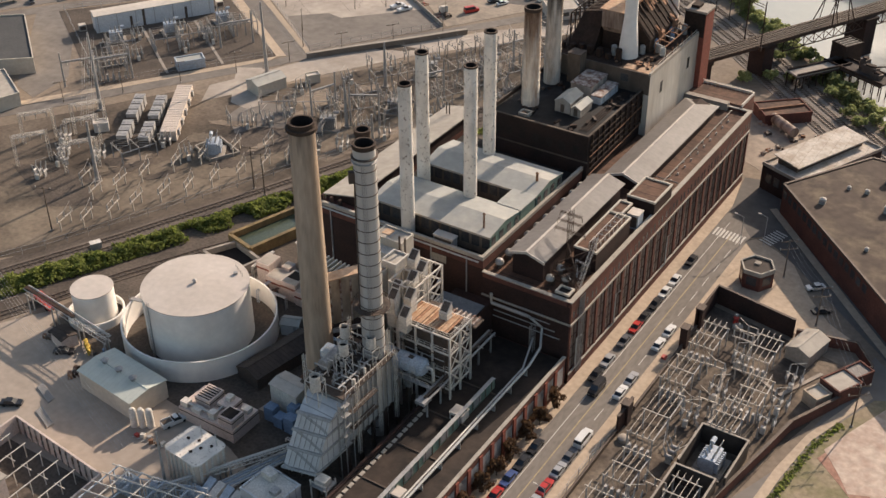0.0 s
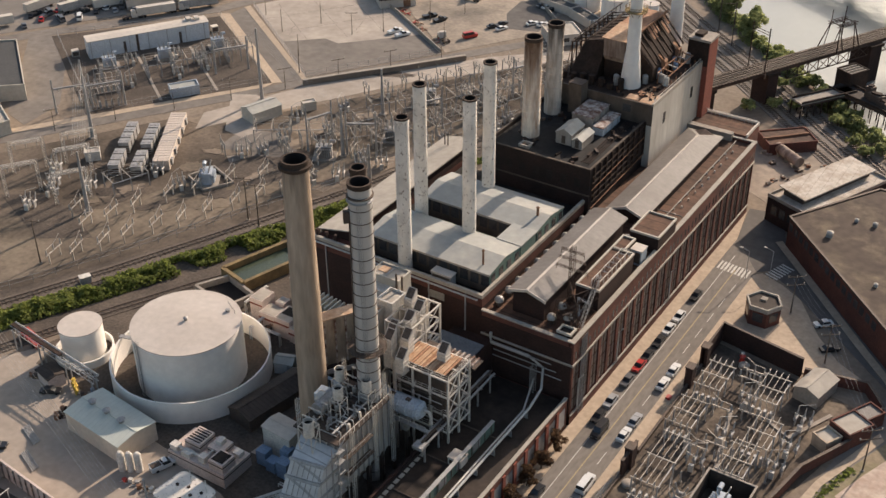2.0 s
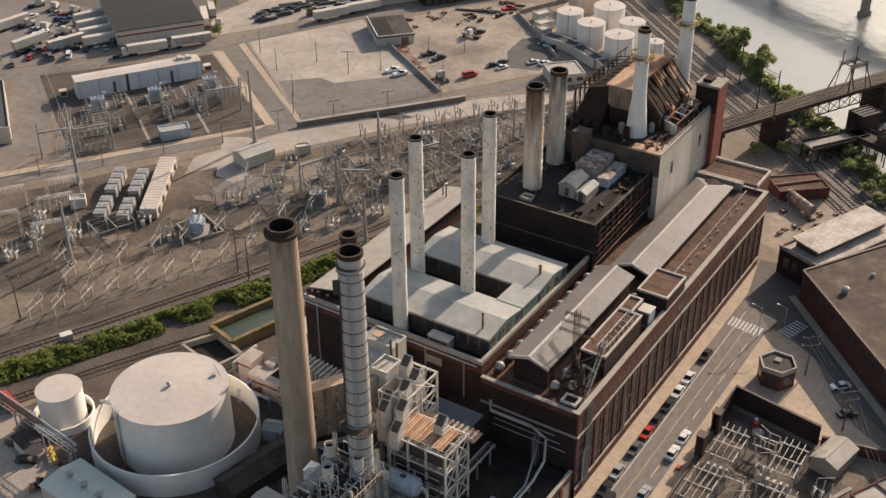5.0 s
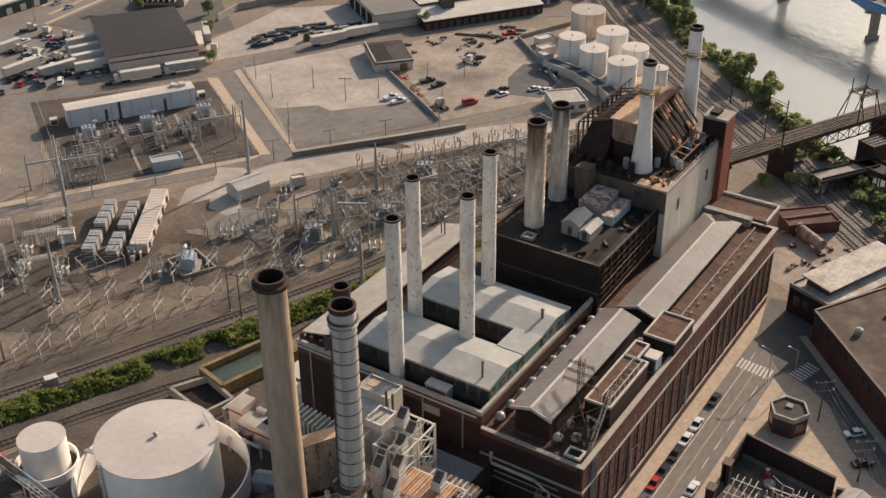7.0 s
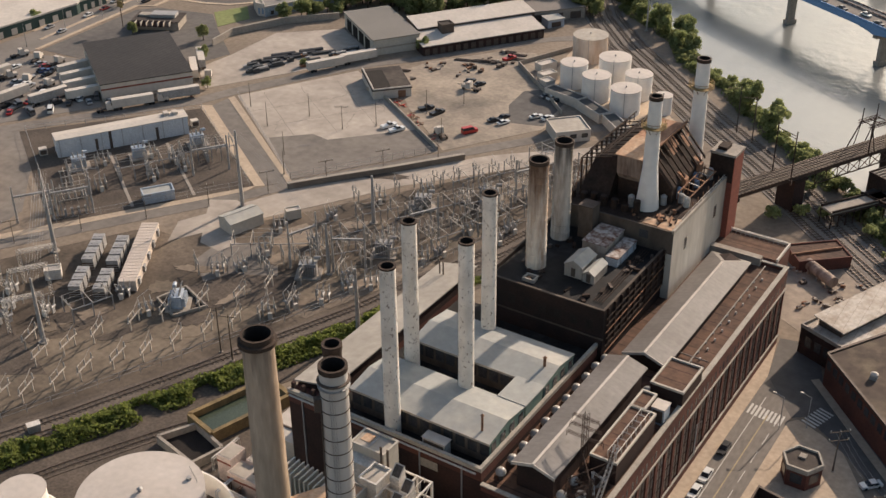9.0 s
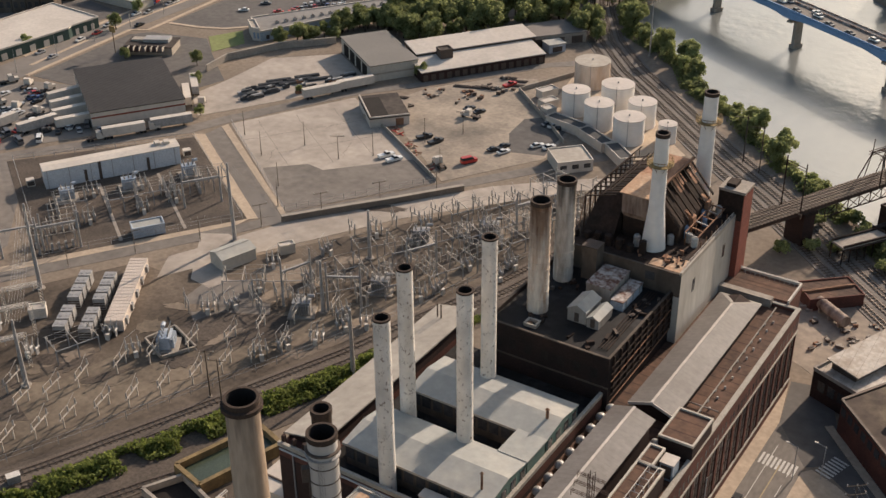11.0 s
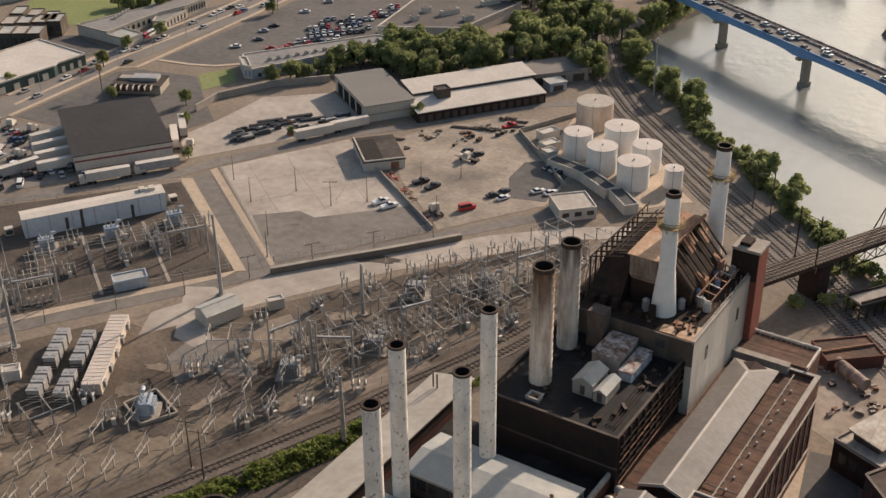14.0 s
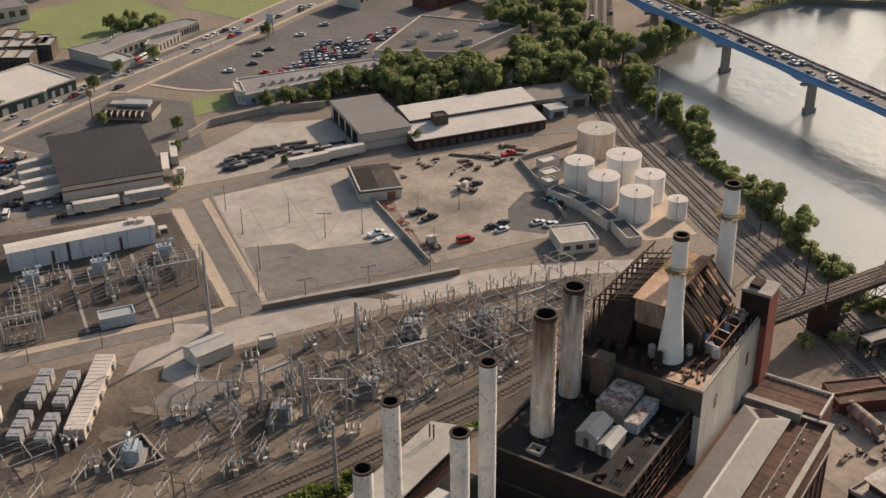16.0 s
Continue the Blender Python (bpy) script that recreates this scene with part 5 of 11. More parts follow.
def boiler_top():
    t = thing("boiler_structure", (-148, 306, 36.9), "rusty dark boiler top with ducts and bare rafters", "boiler")
    z = 36.9
    # tall casing under a rusty sheet
    part("casing", MB().box(-149.2, -142.9, 297.0, 317.0, z, 47.9), BLACK_AND_SHADE, t, "near-black boiler casing")
    part("casing_front", MB().hull([(-149.0, 295.6, 43.2), (-143.2, 295.6, 43.2), (-143.2, 297.0, 41.6), (-149.0, 297.0, 41.6)], [(-149.0, 295.4, 47.8), (-143.2, 295.4, 47.8), (-143.2, 297.0, 47.8), (-149.0, 297.0, 47.8)]), RUST_STREAK, t, "rust-streaked sheet front")
    part("roof_sheet", MB().hull([(-149.5, 295.0, 47.9), (-142.6, 295.0, 47.9), (-142.6, 305.6, 48.3), (-149.5, 305.6, 48.3)], [(-149.5, 295.0, 48.05), (-142.6, 295.0, 48.05), (-142.6, 305.6, 48.45), (-149.5, 305.6, 48.45)]), RUST_DUSTED, t, "large rusty roof sheet")
    part("roof_sheet", MB().hull([(-149.5, 306.2, 48.0), (-142.6, 306.2, 48.0), (-142.6, 317.2, 48.3), (-149.5, 317.2, 48.3)], [(-149.5, 306.2, 48.15), (-142.6, 306.2, 48.15), (-142.6, 317.2, 48.45), (-149.5, 317.2, 48.45)]), RUST_SHEET, t, "large rusty roof sheet")
    part("ridge_beam", MB().box(-142.7, -142.2, 300, 318, 48.3, 48.8), RUST, t)
    # bare rafters falling to the east over a black fill that paints the shade below
    part("bunker", MB().hull([(-142.8, 299.5, z), (-137.2, 299.5, z), (-137.2, 317, z), (-142.8, 317, z)], [(-142.8, 299.5, 46.6), (-137.2, 299.5, 40.4), (-137.2, 317, 40.4), (-142.8, 317, 46.6)]), BLACK_AND_SHADE, t, "black fill for the shade under the rafters")
    for k in range(8):
        y = 300.2 + 2.35 * k
        bot = [(-142.6, y, 47.9), (-136.6, y, 41.2), (-136.6, y + 0.45, 41.2), (-142.6, y + 0.45, 47.9)]
        part("rafter", MB().hull(bot, [(a, c, h + 0.5) for a, c, h in bot]), BLACK_AND_SHADE, t)
    for y0, y1, f0, f1 in ((306.2, 308.2, 0.0, 0.4), (308.6, 310.6, 0.0, 0.3), (313.2, 315.2, 0.1, 0.5), (315.6, 317.4, 0.0, 0.3)):
        p = lambda f, y, dz: (-142.6 + 6.0 * f, y, 48.0 - 6.7 * f + dz)
        part("rafter_sheet", MB().hull([p(f0, y0, 0.1), p(f1, y0, 0.1), p(f1, y1, 0.1), p(f0, y1, 0.1)], [p(f0, y0, 0.2), p(f1, y0, 0.2), p(f1, y1, 0.2), p(f0, y1, 0.2)]), RUST_SHEET, t, "remnant of rusty roof sheet")
    for y in (304.8, 313.4):
        part("duct_end", MB().hull([(-138.4, y, 39.6), (-136.2, y, 38.8), (-136.2, y + 1.7, 38.8), (-138.4, y + 1.7, 39.6)], [(-138.4, y, 42.3), (-136.2, y, 40.9), (-136.2, y + 1.7, 40.9), (-138.4, y + 1.7, 42.3)]), RUST_SHEET, t, "orange rusty duct end")
    # open frame over the west side
    part("west_casing", MB().hull([(-157.0, 293.0, z), (-149.6, 293.0, z), (-149.6, 317.4, z), (-157.0, 317.4, z)], [(-155.6, 298.5, 44.6), (-149.6, 298.5, 46.0), (-149.6, 317.4, 46.0), (-155.6, 317.4, 44.6)]), BLACK_AND_SHADE, t, "black collapsed casing")
    for k in range(10):
        y = 294.4 + 2.5 * k
        part("column", MB().box(-157.3, -157.0, y, y + 0.3, z, 45.4), BLACK_AND_SHADE, t)
        part("beam", MB().tube((-157.2, y, 45.4), (-150.0, y, 47.4), 0.16, 4), BLACK_AND_SHADE, t)
        part("post", MB().tube((-155.0, y, 46.3), (-155.0, y, 48.2), 0.1, 4), BLACK_AND_SHADE, t)
    for x, h in ((-157.15, 45.4), (-155.0, 48.2), (-151.0, 48.6), (-153.0, 47.0)):
        part("beam", MB().tube((x, 294, h), (x, 318, h), 0.16, 4), BLACK_AND_SHADE, t)
    for k in range(9):
        y = 292.0 + 2.7 * k
        part("wall_stud", MB().tube((-157.2, y, 38.5), (-157.2, y + 2.4, 45.2), 0.1, 4), RUST, t)
    rnd = random.Random(7)
    # dark front deck with vessels, and rubble at the corner
    for k in range(7):
        x = -157.5 + 2.6 * k
        part("vessel", MB().cyl(x, 291.2 + rnd.random(), z, z + 1.4 + 2.0 * rnd.random(), 0.8, 10), BLACK_AND_SHADE, t, smooth=True)
    for x, y, h, m in ((-136.9, 312.3, 2.2, BLUE), (-135.8, 310.4, 1.6, BLUE), (-137.1, 303.2, 2.4, BLUE), (-135.6, 301.6, 1.8, STEEL), (-133.8, 300.3, 2.0, STEEL_WHITE), (-134.6, 315.8, 2.4, STEEL), (-138.6, 298.6, 2.0, STEEL), (-144.4, 294.2, 2.4, STEEL)):
        part("vessel", MB().lathe(x, y, [(0.75, z), (0.75, z + h), (0.4, z + h + 0.35)], 12), m, t, smooth=True)
    for k in range(6):
        y = 300.0 + 3.0 * k
        part("frame_post", MB().box(-136.0, -135.8, y, y + 0.2, z, 39.8), RUST, t)
        part("frame_post", MB().box(-132.4, -132.2, y, y + 0.2, z, 38.4), RUST, t)
        part("frame_beam", MB().tube((-136.0, y, 39.8), (-133.0, y - 0.4, 39.6), 0.15, 4), RUST_SHEET if k % 2 else STEEL, t)
    part("frame_beam", MB().tube((-136.0, 300, 39.8), (-136.0, 316, 39.8), 0.16, 4), RUST, t)
    part("frame_beam", MB().tube((-133.0, 299.6, 39.6), (-133.0, 315, 39.6), 0.16, 4), RUST, t)
    for k, (x, y, l, w) in enumerate(((-133.6, 291.0, 3.6, 5.6), (-137.4, 289.8, 3.2, 2.8), (-136.6, 293.0, 2.2, 1.2))):
        part("floor_sheet", MB().obox(x, y, l, w, z, z + 0.12 + 0.04 * k, 2 * k), RUST_DUSTED if k < 2 else RUST_SHEET, t, "dusty rusty floor sheet")
    for k in range(4):
        part("plank", MB().obox(-136.8 + 1.3 * k, 292.2 + 0.6 * rnd.random(), 0.3, 3.0, z + 0.2, z + 0.4, 12 + 6 * rnd.random()), BLACK_AND_SHADE if k % 2 else RUST, t)
    for i in range(22):
        x, y = -150 + 17.5 * rnd.random(), 289 + 9 * rnd.random()
        if (x + 141.2) ** 2 + (y - 295.6) ** 2 > 14:
            part("scrap_plate", MB().obox(x, y, 0.5 + 1.0 * rnd.random(), 0.5, z, z + 0.3 + 0.8 * rnd.random(), 90 * rnd.random()), RUST if i % 2 else BLACK_AND_SHADE, t)
    for k in range(14):
        part("railing_post", MB().tube((-131.5, 289 + 2.1 * k, 37.4), (-131.5, 289 + 2.1 * k, 38.3), 0.05, 4), STEEL_WHITE, t)
    part("railing", MB().tube((-131.5, 288, 38.3), (-131.5, 317, 38.3), 0.06, 4), STEEL_WHITE, t)


boiler_top()


def platform_ring(x, y, r, z, label, paint=None):
    t = thing("stack_platform", (x, y, z), label, "platform")
    part("deck", MB().lathe(x, y, [(r, z), (r + 1.3, z), (r + 1.3, z + 0.12), (r, z + 0.12)], 20, False, False), paint or YELLOW, t)
    for i in range(14):
        a = 2 * math.pi * i / 14
        part("railing_post", MB().tube((x + (r + 1.2) * math.cos(a), y + (r + 1.2) * math.sin(a), z), (x + (r + 1.2) * math.cos(a), y + (r + 1.2) * math.sin(a), z + 1.2), 0.05, 4), paint or YELLOW, t)
    for h in (0.6, 1.2):
        part("railing", MB().lathe(x, y, [(r + 1.15, z + h - 0.05), (r + 1.25, z + h - 0.05), (r + 1.25, z + h + 0.05), (r + 1.15, z + h + 0.05)], 20, False, False), paint or YELLOW, t)
    for i in range(8):
        a = 2 * math.pi * i / 8
        part("bracket", MB().tube((x + r * math.cos(a), y + r * math.sin(a), z - 1.4), (x + (r + 1.2) * math.cos(a), y + (r + 1.2) * math.sin(a), z), 0.07, 4), RUST, t)


platform_ring(-141.2, 295.6, 1.5, 56.4, "yellow railed platform round a white stack")
platform_ring(-142.0, 324.1, 1.7, 55.2, "yellow railed platform round the far white stack")
platform_ring(-138.4, 180.4, 2.3, 31.0, "dark steel platform round the silver stack", STEEL_DARK)


# ---- yard south of the building: heat recovery plant, ducts, frames ----
def heat_recovery_unit():
    t = thing("heat_recovery_unit", (-137.6, 173, 0), "tall silver-clad heat recovery boiler on dark steel legs", "industrial boiler")
    x0, x1, y0, y1 = -144.9, -135.3, 166.6, 182.0
    for x in (x0 + 0.5, x1 - 0.5):
        for k in range(5):
            part("leg", MB().box(x - 0.35, x + 0.35, y0 + 0.4 + k * 4.1, y0 + 1.1 + k * 4.1, 0, 8.2), STEEL_DARK, t)
    part("hopper", MB().hull([(x0 + 2, y0 + 2, 4), (x1 - 2, y0 + 2, 4), (x1 - 2, y1 - 2, 4), (x0 + 2, y1 - 2, 4)], [(x0, y0, 8), (x1, y0, 8), (x1, y1, 8), (x0, y1, 8)]), STEEL_DARK, t)
    part("casing", MB().box(x0, x1, y0, y1, 8, 19.2), CASING, t)
    for k in range(10):
        y = y0 + 0.3 + k * 1.6
        part("stiffener", MB().box(x1, x1 + 0.32, y, y + 0.28, 8, 19.3), STEEL, t)
    for k in range(6):
        x = x0 + 0.4 + k * 1.65
        part("stiffener", MB().box(x, x + 0.28, y0 - 0.32, y0, 8, 19.3), STEEL, t)
    part("deck", MB().box(x0 - 0.4, x1 + 0.4, y0 - 0.4, y1 + 0.4, 19.2, 19.5), STEEL_DARK, t)
    for k in range(13):
        part("railing_post", MB().tube((x1 + 0.3, y0 + k * 1.45, 19.5), (x1 + 0.3, y0 + k * 1.45, 20.7), 0.06, 4), STEEL_WHITE, t)
    part("railing", MB().tube((x1 + 0.3, y0, 20.7), (x1 + 0.3, y1, 20.7), 0.07, 4), STEEL_WHITE, t)
    part("drum", MB().tube((-143.2, 170.5, 21.2), (-143.2, 177.4, 21.2), 1.15, 14), STEEL, t, "grey horizontal steam drum", True)
    for x, y, h in ((-139.4, 172.4, 4.6), (-137.4, 178.2, 3.2), (-143.9, 178.6, 2.8)):
        for a, b in ((-1.1, -1.1), (1.1, -1.1), (1.1, 1.1), (-1.1, 1.1)):
            part("silencer_leg", MB().tube((x + a, y + b, 19.5), (x + a, y + b, 19.5 + h), 0.1, 4), STEEL_WHITE, t)
            part("silencer_brace", MB().tube((x + a, y + b, 19.5), (x - b, y + a, 19.5 + h * 0.55), 0.07, 4), STEEL_WHITE, t)
            part("silencer_rail", MB().tube((x + a, y + b, 19.5 + h), (x - b, y + a, 19.5 + h), 0.08, 4), STEEL_WHITE, t)
        part("silencer", MB().lathe(x, y, [(0.3, 19.0 + h), (0.95, 19.6 + h), (0.95, 22.2 + h), (0.8, 22.2 + h), (0.8, 21.5 + h)], 16, True, False), STEEL_WHITE, t, "white upright steam silencer", True)
        part("silencer_mouth", MB().cyl(x, y, 21.4 + h, 21.55 + h, 0.8, 14), BLACK_PIT, t)
    rnd = random.Random(3)
    for k in range(16):
        x, y = x0 + 0.8 + 7.4 * rnd.random(), y0 + 1 + 15 * rnd.random()
        part("pipe", MB().tube((x, y, 19.5), (x, y, 20.6 + 1.6 * rnd.random()), 0.16, 6), STEEL, t)
        part("pipe", MB().tube((x, y, 20.4), (x + 3 * (rnd.random() - 0.5), y + 2.4, 20.4), 0.12, 6), STEEL, t)
    # stair tower of open steel at the south corner
    for k in range(5):
        z = 9 + 2.4 * k
        part("stair_landing", MB().box(x1 + 0.1, x1 + 1.2, y0 - 1.6, y0 + 0.2, z, z + 0.12), STEEL, t)
        part("stair_flight", MB().tube((x1 + 0.5, y0 - 2.0, z), (x1 + 1.2, y0 + 0.1, z + 2.4), 0.12, 4), STEEL, t)
    for a, b in ((0.1, -2.2), (1.6, -2.2), (1.6, 0.2)):
        part("stair_post", MB().tube((x1 + a, y0 + b, 0), (x1 + a, y0 + b, 20), 0.1, 4), STEEL, t)
    # a silencer on its own frame above the inlet duct
    x, y = -140.4, 164.8
    for a, b in ((-1.4, -1.2), (1.4, -1.2), (1.4, 1.2), (-1.4, 1.2)):
        part("silencer_leg", MB().tube((x + a, y + b, 16.6), (x + a, y + b, 23.0), 0.11, 4), STEEL_WHITE, t)
        part("silencer_rail", MB().tube((x + a, y + b, 23.0), (x - b * 1.17, y + a * 0.86, 23.0), 0.09, 4), STEEL_WHITE, t)
        part("silencer_brace", MB().tube((x + a, y + b, 17.0), (x - b * 1.17, y + a * 0.86, 22.6), 0.07, 4), STEEL_WHITE, t)
    part("silencer", MB().lathe(x, y, [(1.0, 20.6), (1.0, 24.0), (0.85, 24.0), (0.85, 23.2)], 16, True, False), STEEL_WHITE, t, "white upright steam silencer", True)
    part("silencer_mouth", MB().cyl(x, y, 23.1, 23.25, 0.85, 14), BLACK_PIT, t)
    # inlet duct, sloping down to the turbine
    part("inlet_duct", MB().hull([(-142.8, 156.4, 6.5), (-136.2, 158.0, 6.5), (-135.8, 166.5, 6.5), (-144.0, 166.5, 6.5)], [(-142.2, 161.6, 17.0), (-135.6, 162.8, 17.0), (-135.6, 166.5, 18.4), (-143.6, 166.5, 18.4)]), SILVER, t, "sloping ribbed silver duct")
    for f in (0.02, 0.36, 0.68, 0.97):
        z = 6.5 + 10.5 * f
        p, q = (-142.8 + 0.6 * f, 156.4 + 5.2 * f), (-136.2 + 0.6 * f, 158.0 + 4.8 * f)
        part("duct_flange", MB().hull([(p[0] - 0.2, p[1] - 0.45, z), (q[0] + 0.2, q[1] - 0.45, z), (q[0] + 0.2, q[1] + 0.3, z), (p[0] - 0.2, p[1] + 0.3, z)], [(p[0] - 0.2, p[1] - 0.2, z + 0.4), (q[0] + 0.2, q[1] - 0.2, z + 0.4), (q[0] + 0.2, q[1] + 0.3, z + 0.4), (p[0] - 0.2, p[1] + 0.3, z + 0.4)]), STEEL, t)
        part("duct_flange", MB().hull([(q[0], q[1], z), (q[0] + 0.3, q[1], z), (-135.5, 166.5, z), (-135.9, 166.5, z)], [(q[0], q[1], z + 0.4), (q[0] + 0.3, q[1], z + 0.4), (-135.5, 166.5, z + 0.4), (-135.9, 166.5, z + 0.4)]), STEEL, t)
    for x, y in ((-142.2, 157.4), (-136.8, 158.8), (-136.6, 165.6), (-143.2, 165.6)):
        part("leg", MB().box(x - 0.25, x + 0.25, y - 0.25, y + 0.25, 0, 6.5), STEEL_DARK, t)
    for k in range(6):
        part("duct_batten", MB().tube((-141.8 + 1.05 * k, 156.45 + 0.25 * k, 6.6), (-141.3 + 1.05 * k, 161.55 + 0.2 * k, 17.05), 0.07, 4), STEEL, t)
    # walkways, ladders and pipe loops that crowd the top and the street side
    for z in (12.0, 16.0):
        part("side_walkway", MB().box(x1 + 0.35, x1 + 1.5, y0 + 0.5, y0 + 8.5, z, z + 0.12), STEEL_DARK, t)
        for k in range(7):
            part("walkway_post", MB().tube((x1 + 1.45, y0 + 0.6 + 1.3 * k, z), (x1 + 1.45, y0 + 0.6 + 1.3 * k, z + 1.1), 0.04, 4), STEEL, t)
        part("walkway_rail", MB().tube((x1 + 1.45, y0 + 0.5, z + 1.1), (x1 + 1.45, y0 + 8.5, z + 1.1), 0.05, 4), STEEL, t)
    for y in (y0 + 3.0, y0 + 10.0, y0 + 15.4):
        part("ladder", MB().lattice((x1 + 0.7, y, 4.0), (x1 + 0.7, y, 20.6), 0.55, 0.05, 0.7), STEEL_WHITE, t)
    for k in range(9):
        y = y0 + 1.2 + 1.9 * k
        part("pipe_loop", MB().path([(x0 + 0.6, y, 19.5), (x0 + 0.6, y, 21.4 + 0.4 * (k % 3)), (x0 + 3.4, y, 21.4 + 0.4 * (k % 3)), (x0 + 3.4, y + 0.4, 19.6)], 0.16, 6), STEAM_PIPE, t, smooth=True)
        part("pipe_loop", MB().path([(x1 - 0.8, y + 0.5, 19.5), (x1 - 0.8, y + 0.5, 20.6 + 0.5 * (k % 2)), (x1 - 3.2, y + 0.5, 20.6 + 0.5 * (k % 2))], 0.13, 6), STEAM_PIPE, t, smooth=True)
    part("header_pipe", MB().tube((x1 - 1.8, y0 + 0.6, 20.6), (x1 - 1.8, y1 - 0.6, 20.6), 0.2, 8), STEEL, t, smooth=True)
    for k in range(26):
        x, y = x0 + 0.6 + 8.4 * rnd.random(), y0 + 0.8 + 14 * rnd.random()
        w = 0.3 + 0.5 * rnd.random()
        part("valve_box", MB().obox(x, y, w, w * 0.8, 19.5, 19.9 + 1.3 * rnd.random(), 40 * rnd.random()), (STEEL, STEEL_DARK, STEEL_DARK, STEEL_WHITE, RUST_MOTTLE)[k % 5], t)
    for k in range(8):
        y = y0 + 1.0 + 1.8 * k
        part("rooftop_pipe", MB().path([(x0 + 1.0, y, 20.0 + 0.15 * (k % 3)), (x1 - 1.2 - 0.6 * (k % 3), y, 20.0 + 0.15 * (k % 3)), (x1 - 1.2 - 0.6 * (k % 3), y + 0.9, 20.2)], 0.12, 6), STEEL_DARK if k % 2 else STEEL, t, smooth=True)
    part("top_tank", MB().tube((x0 - 0.6, y0 + 7.6, 20.8), (x0 + 2.2, y0 + 7.6, 20.8), 1.2, 14), STEEL_WHITE, t, "white horizontal vessel", True)
    part("blue_cover", MB().hull([(-147.4, 175.0, 18.4), (-144.9, 174.6, 18.4), (-144.9, 177.2, 18.4), (-147.4, 177.4, 18.4)], [(-147.4, 175.0, 20.0), (-144.9, 174.6, 20.4), (-144.9, 177.2, 20.8), (-147.4, 177.4, 20.4)]), BLUE_GREY, t, "pale blue sheet cover")
    for x, y in ((x0 + 0.3, y0 + 0.5), (x0 + 0.3, y1 - 1.0), (x1 - 0.4, y1 - 0.6)):
        part("lamp_mast", MB().lattice((x, y, 19.5), (x, y, 25.5), 0.5, 0.05, 0.8), STEEL_WHITE, t)


heat_recovery_unit()


def block_house(name, cx, cy, lx, ly, h, deg, wall, roof, label, category="building", eave=None, overhang=0.2, openings=0):
    """A small gabled or flat building turned by deg; h: wall height, eave: rise of the ridge along its length."""
    t = thing(name, (cx, cy, 0), label, category)
    m = pose(cx, cy, 0, 0, 0, deg)
    if eave:
        part("wall", MB().gable(-lx / 2, lx / 2, -ly / 2, ly / 2, 0, h, h + eave - 0.05, "x").move(m), wall, t)
        part("roof", MB().gable_roof(-lx / 2 - overhang, lx / 2 + overhang, -ly / 2 - overhang, ly / 2 + overhang, h, h + eave, 0.16, "x").move(m), roof, t)
        part("ridge_cap", MB().box(-lx / 2, lx / 2, -0.2, 0.2, h + eave + 0.1, h + eave + 0.24).move(m), roof, t)
    else:
        part("wall", MB().box(-lx / 2, lx / 2, -ly / 2, ly / 2, 0, h - 0.1).move(m), wall, t)
        part("roof", MB().box(-lx / 2 + 0.25, lx / 2 - 0.25, -ly / 2 + 0.25, ly / 2 - 0.25, h - 0.1, h).move(m), roof, t)
        for a in ((-lx / 2 - 0.08, lx / 2 + 0.08, -ly / 2 - 0.08, -ly / 2 + 0.25), (-lx / 2 - 0.08, lx / 2 + 0.08, ly / 2 - 0.25, ly / 2 + 0.08), (-lx / 2 - 0.08, -lx / 2 + 0.25, -ly / 2 + 0.25, ly / 2 - 0.25), (lx / 2 - 0.25, lx / 2 + 0.08, -ly / 2 + 0.25, ly / 2 - 0.25)):
            part("parapet", MB().box(*a, h - 0.1, h + 0.35).move(m), wall, t)
    for k in range(openings):
        x = -lx / 2 + (k + 0.5) * lx / openings
        part("window", MB().box(x - lx / openings * 0.28, x + lx / openings * 0.28, -ly / 2 - 0.04, -ly / 2 + 0.02, h * 0.35, h * 0.75).move(m), GLASS, t)
    return t


t = block_house("metal_building", -189.9, 161.0, 16.9, 9.4, 4.6, -6, BEIGE, ROOF_MINT, "beige metal building with pale green gabled roof", eave=0.75)
for k in (-4.6, 0, 4.6):
    x, y = -190.6 + k * math.cos(radians(-6)), 161.1 + k * math.sin(radians(-6))
    part("ridge_vent", MB().lathe(x, y, [(0.6, 5.2), (0.6, 6.1), (0.9, 6.2), (0.2, 6.6)], 12), STEEL, t, "round metal ridge vent", True)
for k in range(3):
    part("silencer", MB().lathe(-180.6 + 1.5 * k, 154.6 + 0.8 * k, [(0.75, 0), (0.75, 4.2), (0.45, 4.7), (0.1, 4.8)], 14), STEEL_WHITE, t, "pale upright cylinder", True)
block_house("metal_shed", -157.0, 176.2, 7.2, 4.8, 6.2, -4, STEEL_WHITE, ROOF_WHITE, "pale ribbed metal filter house", eave=0.5)
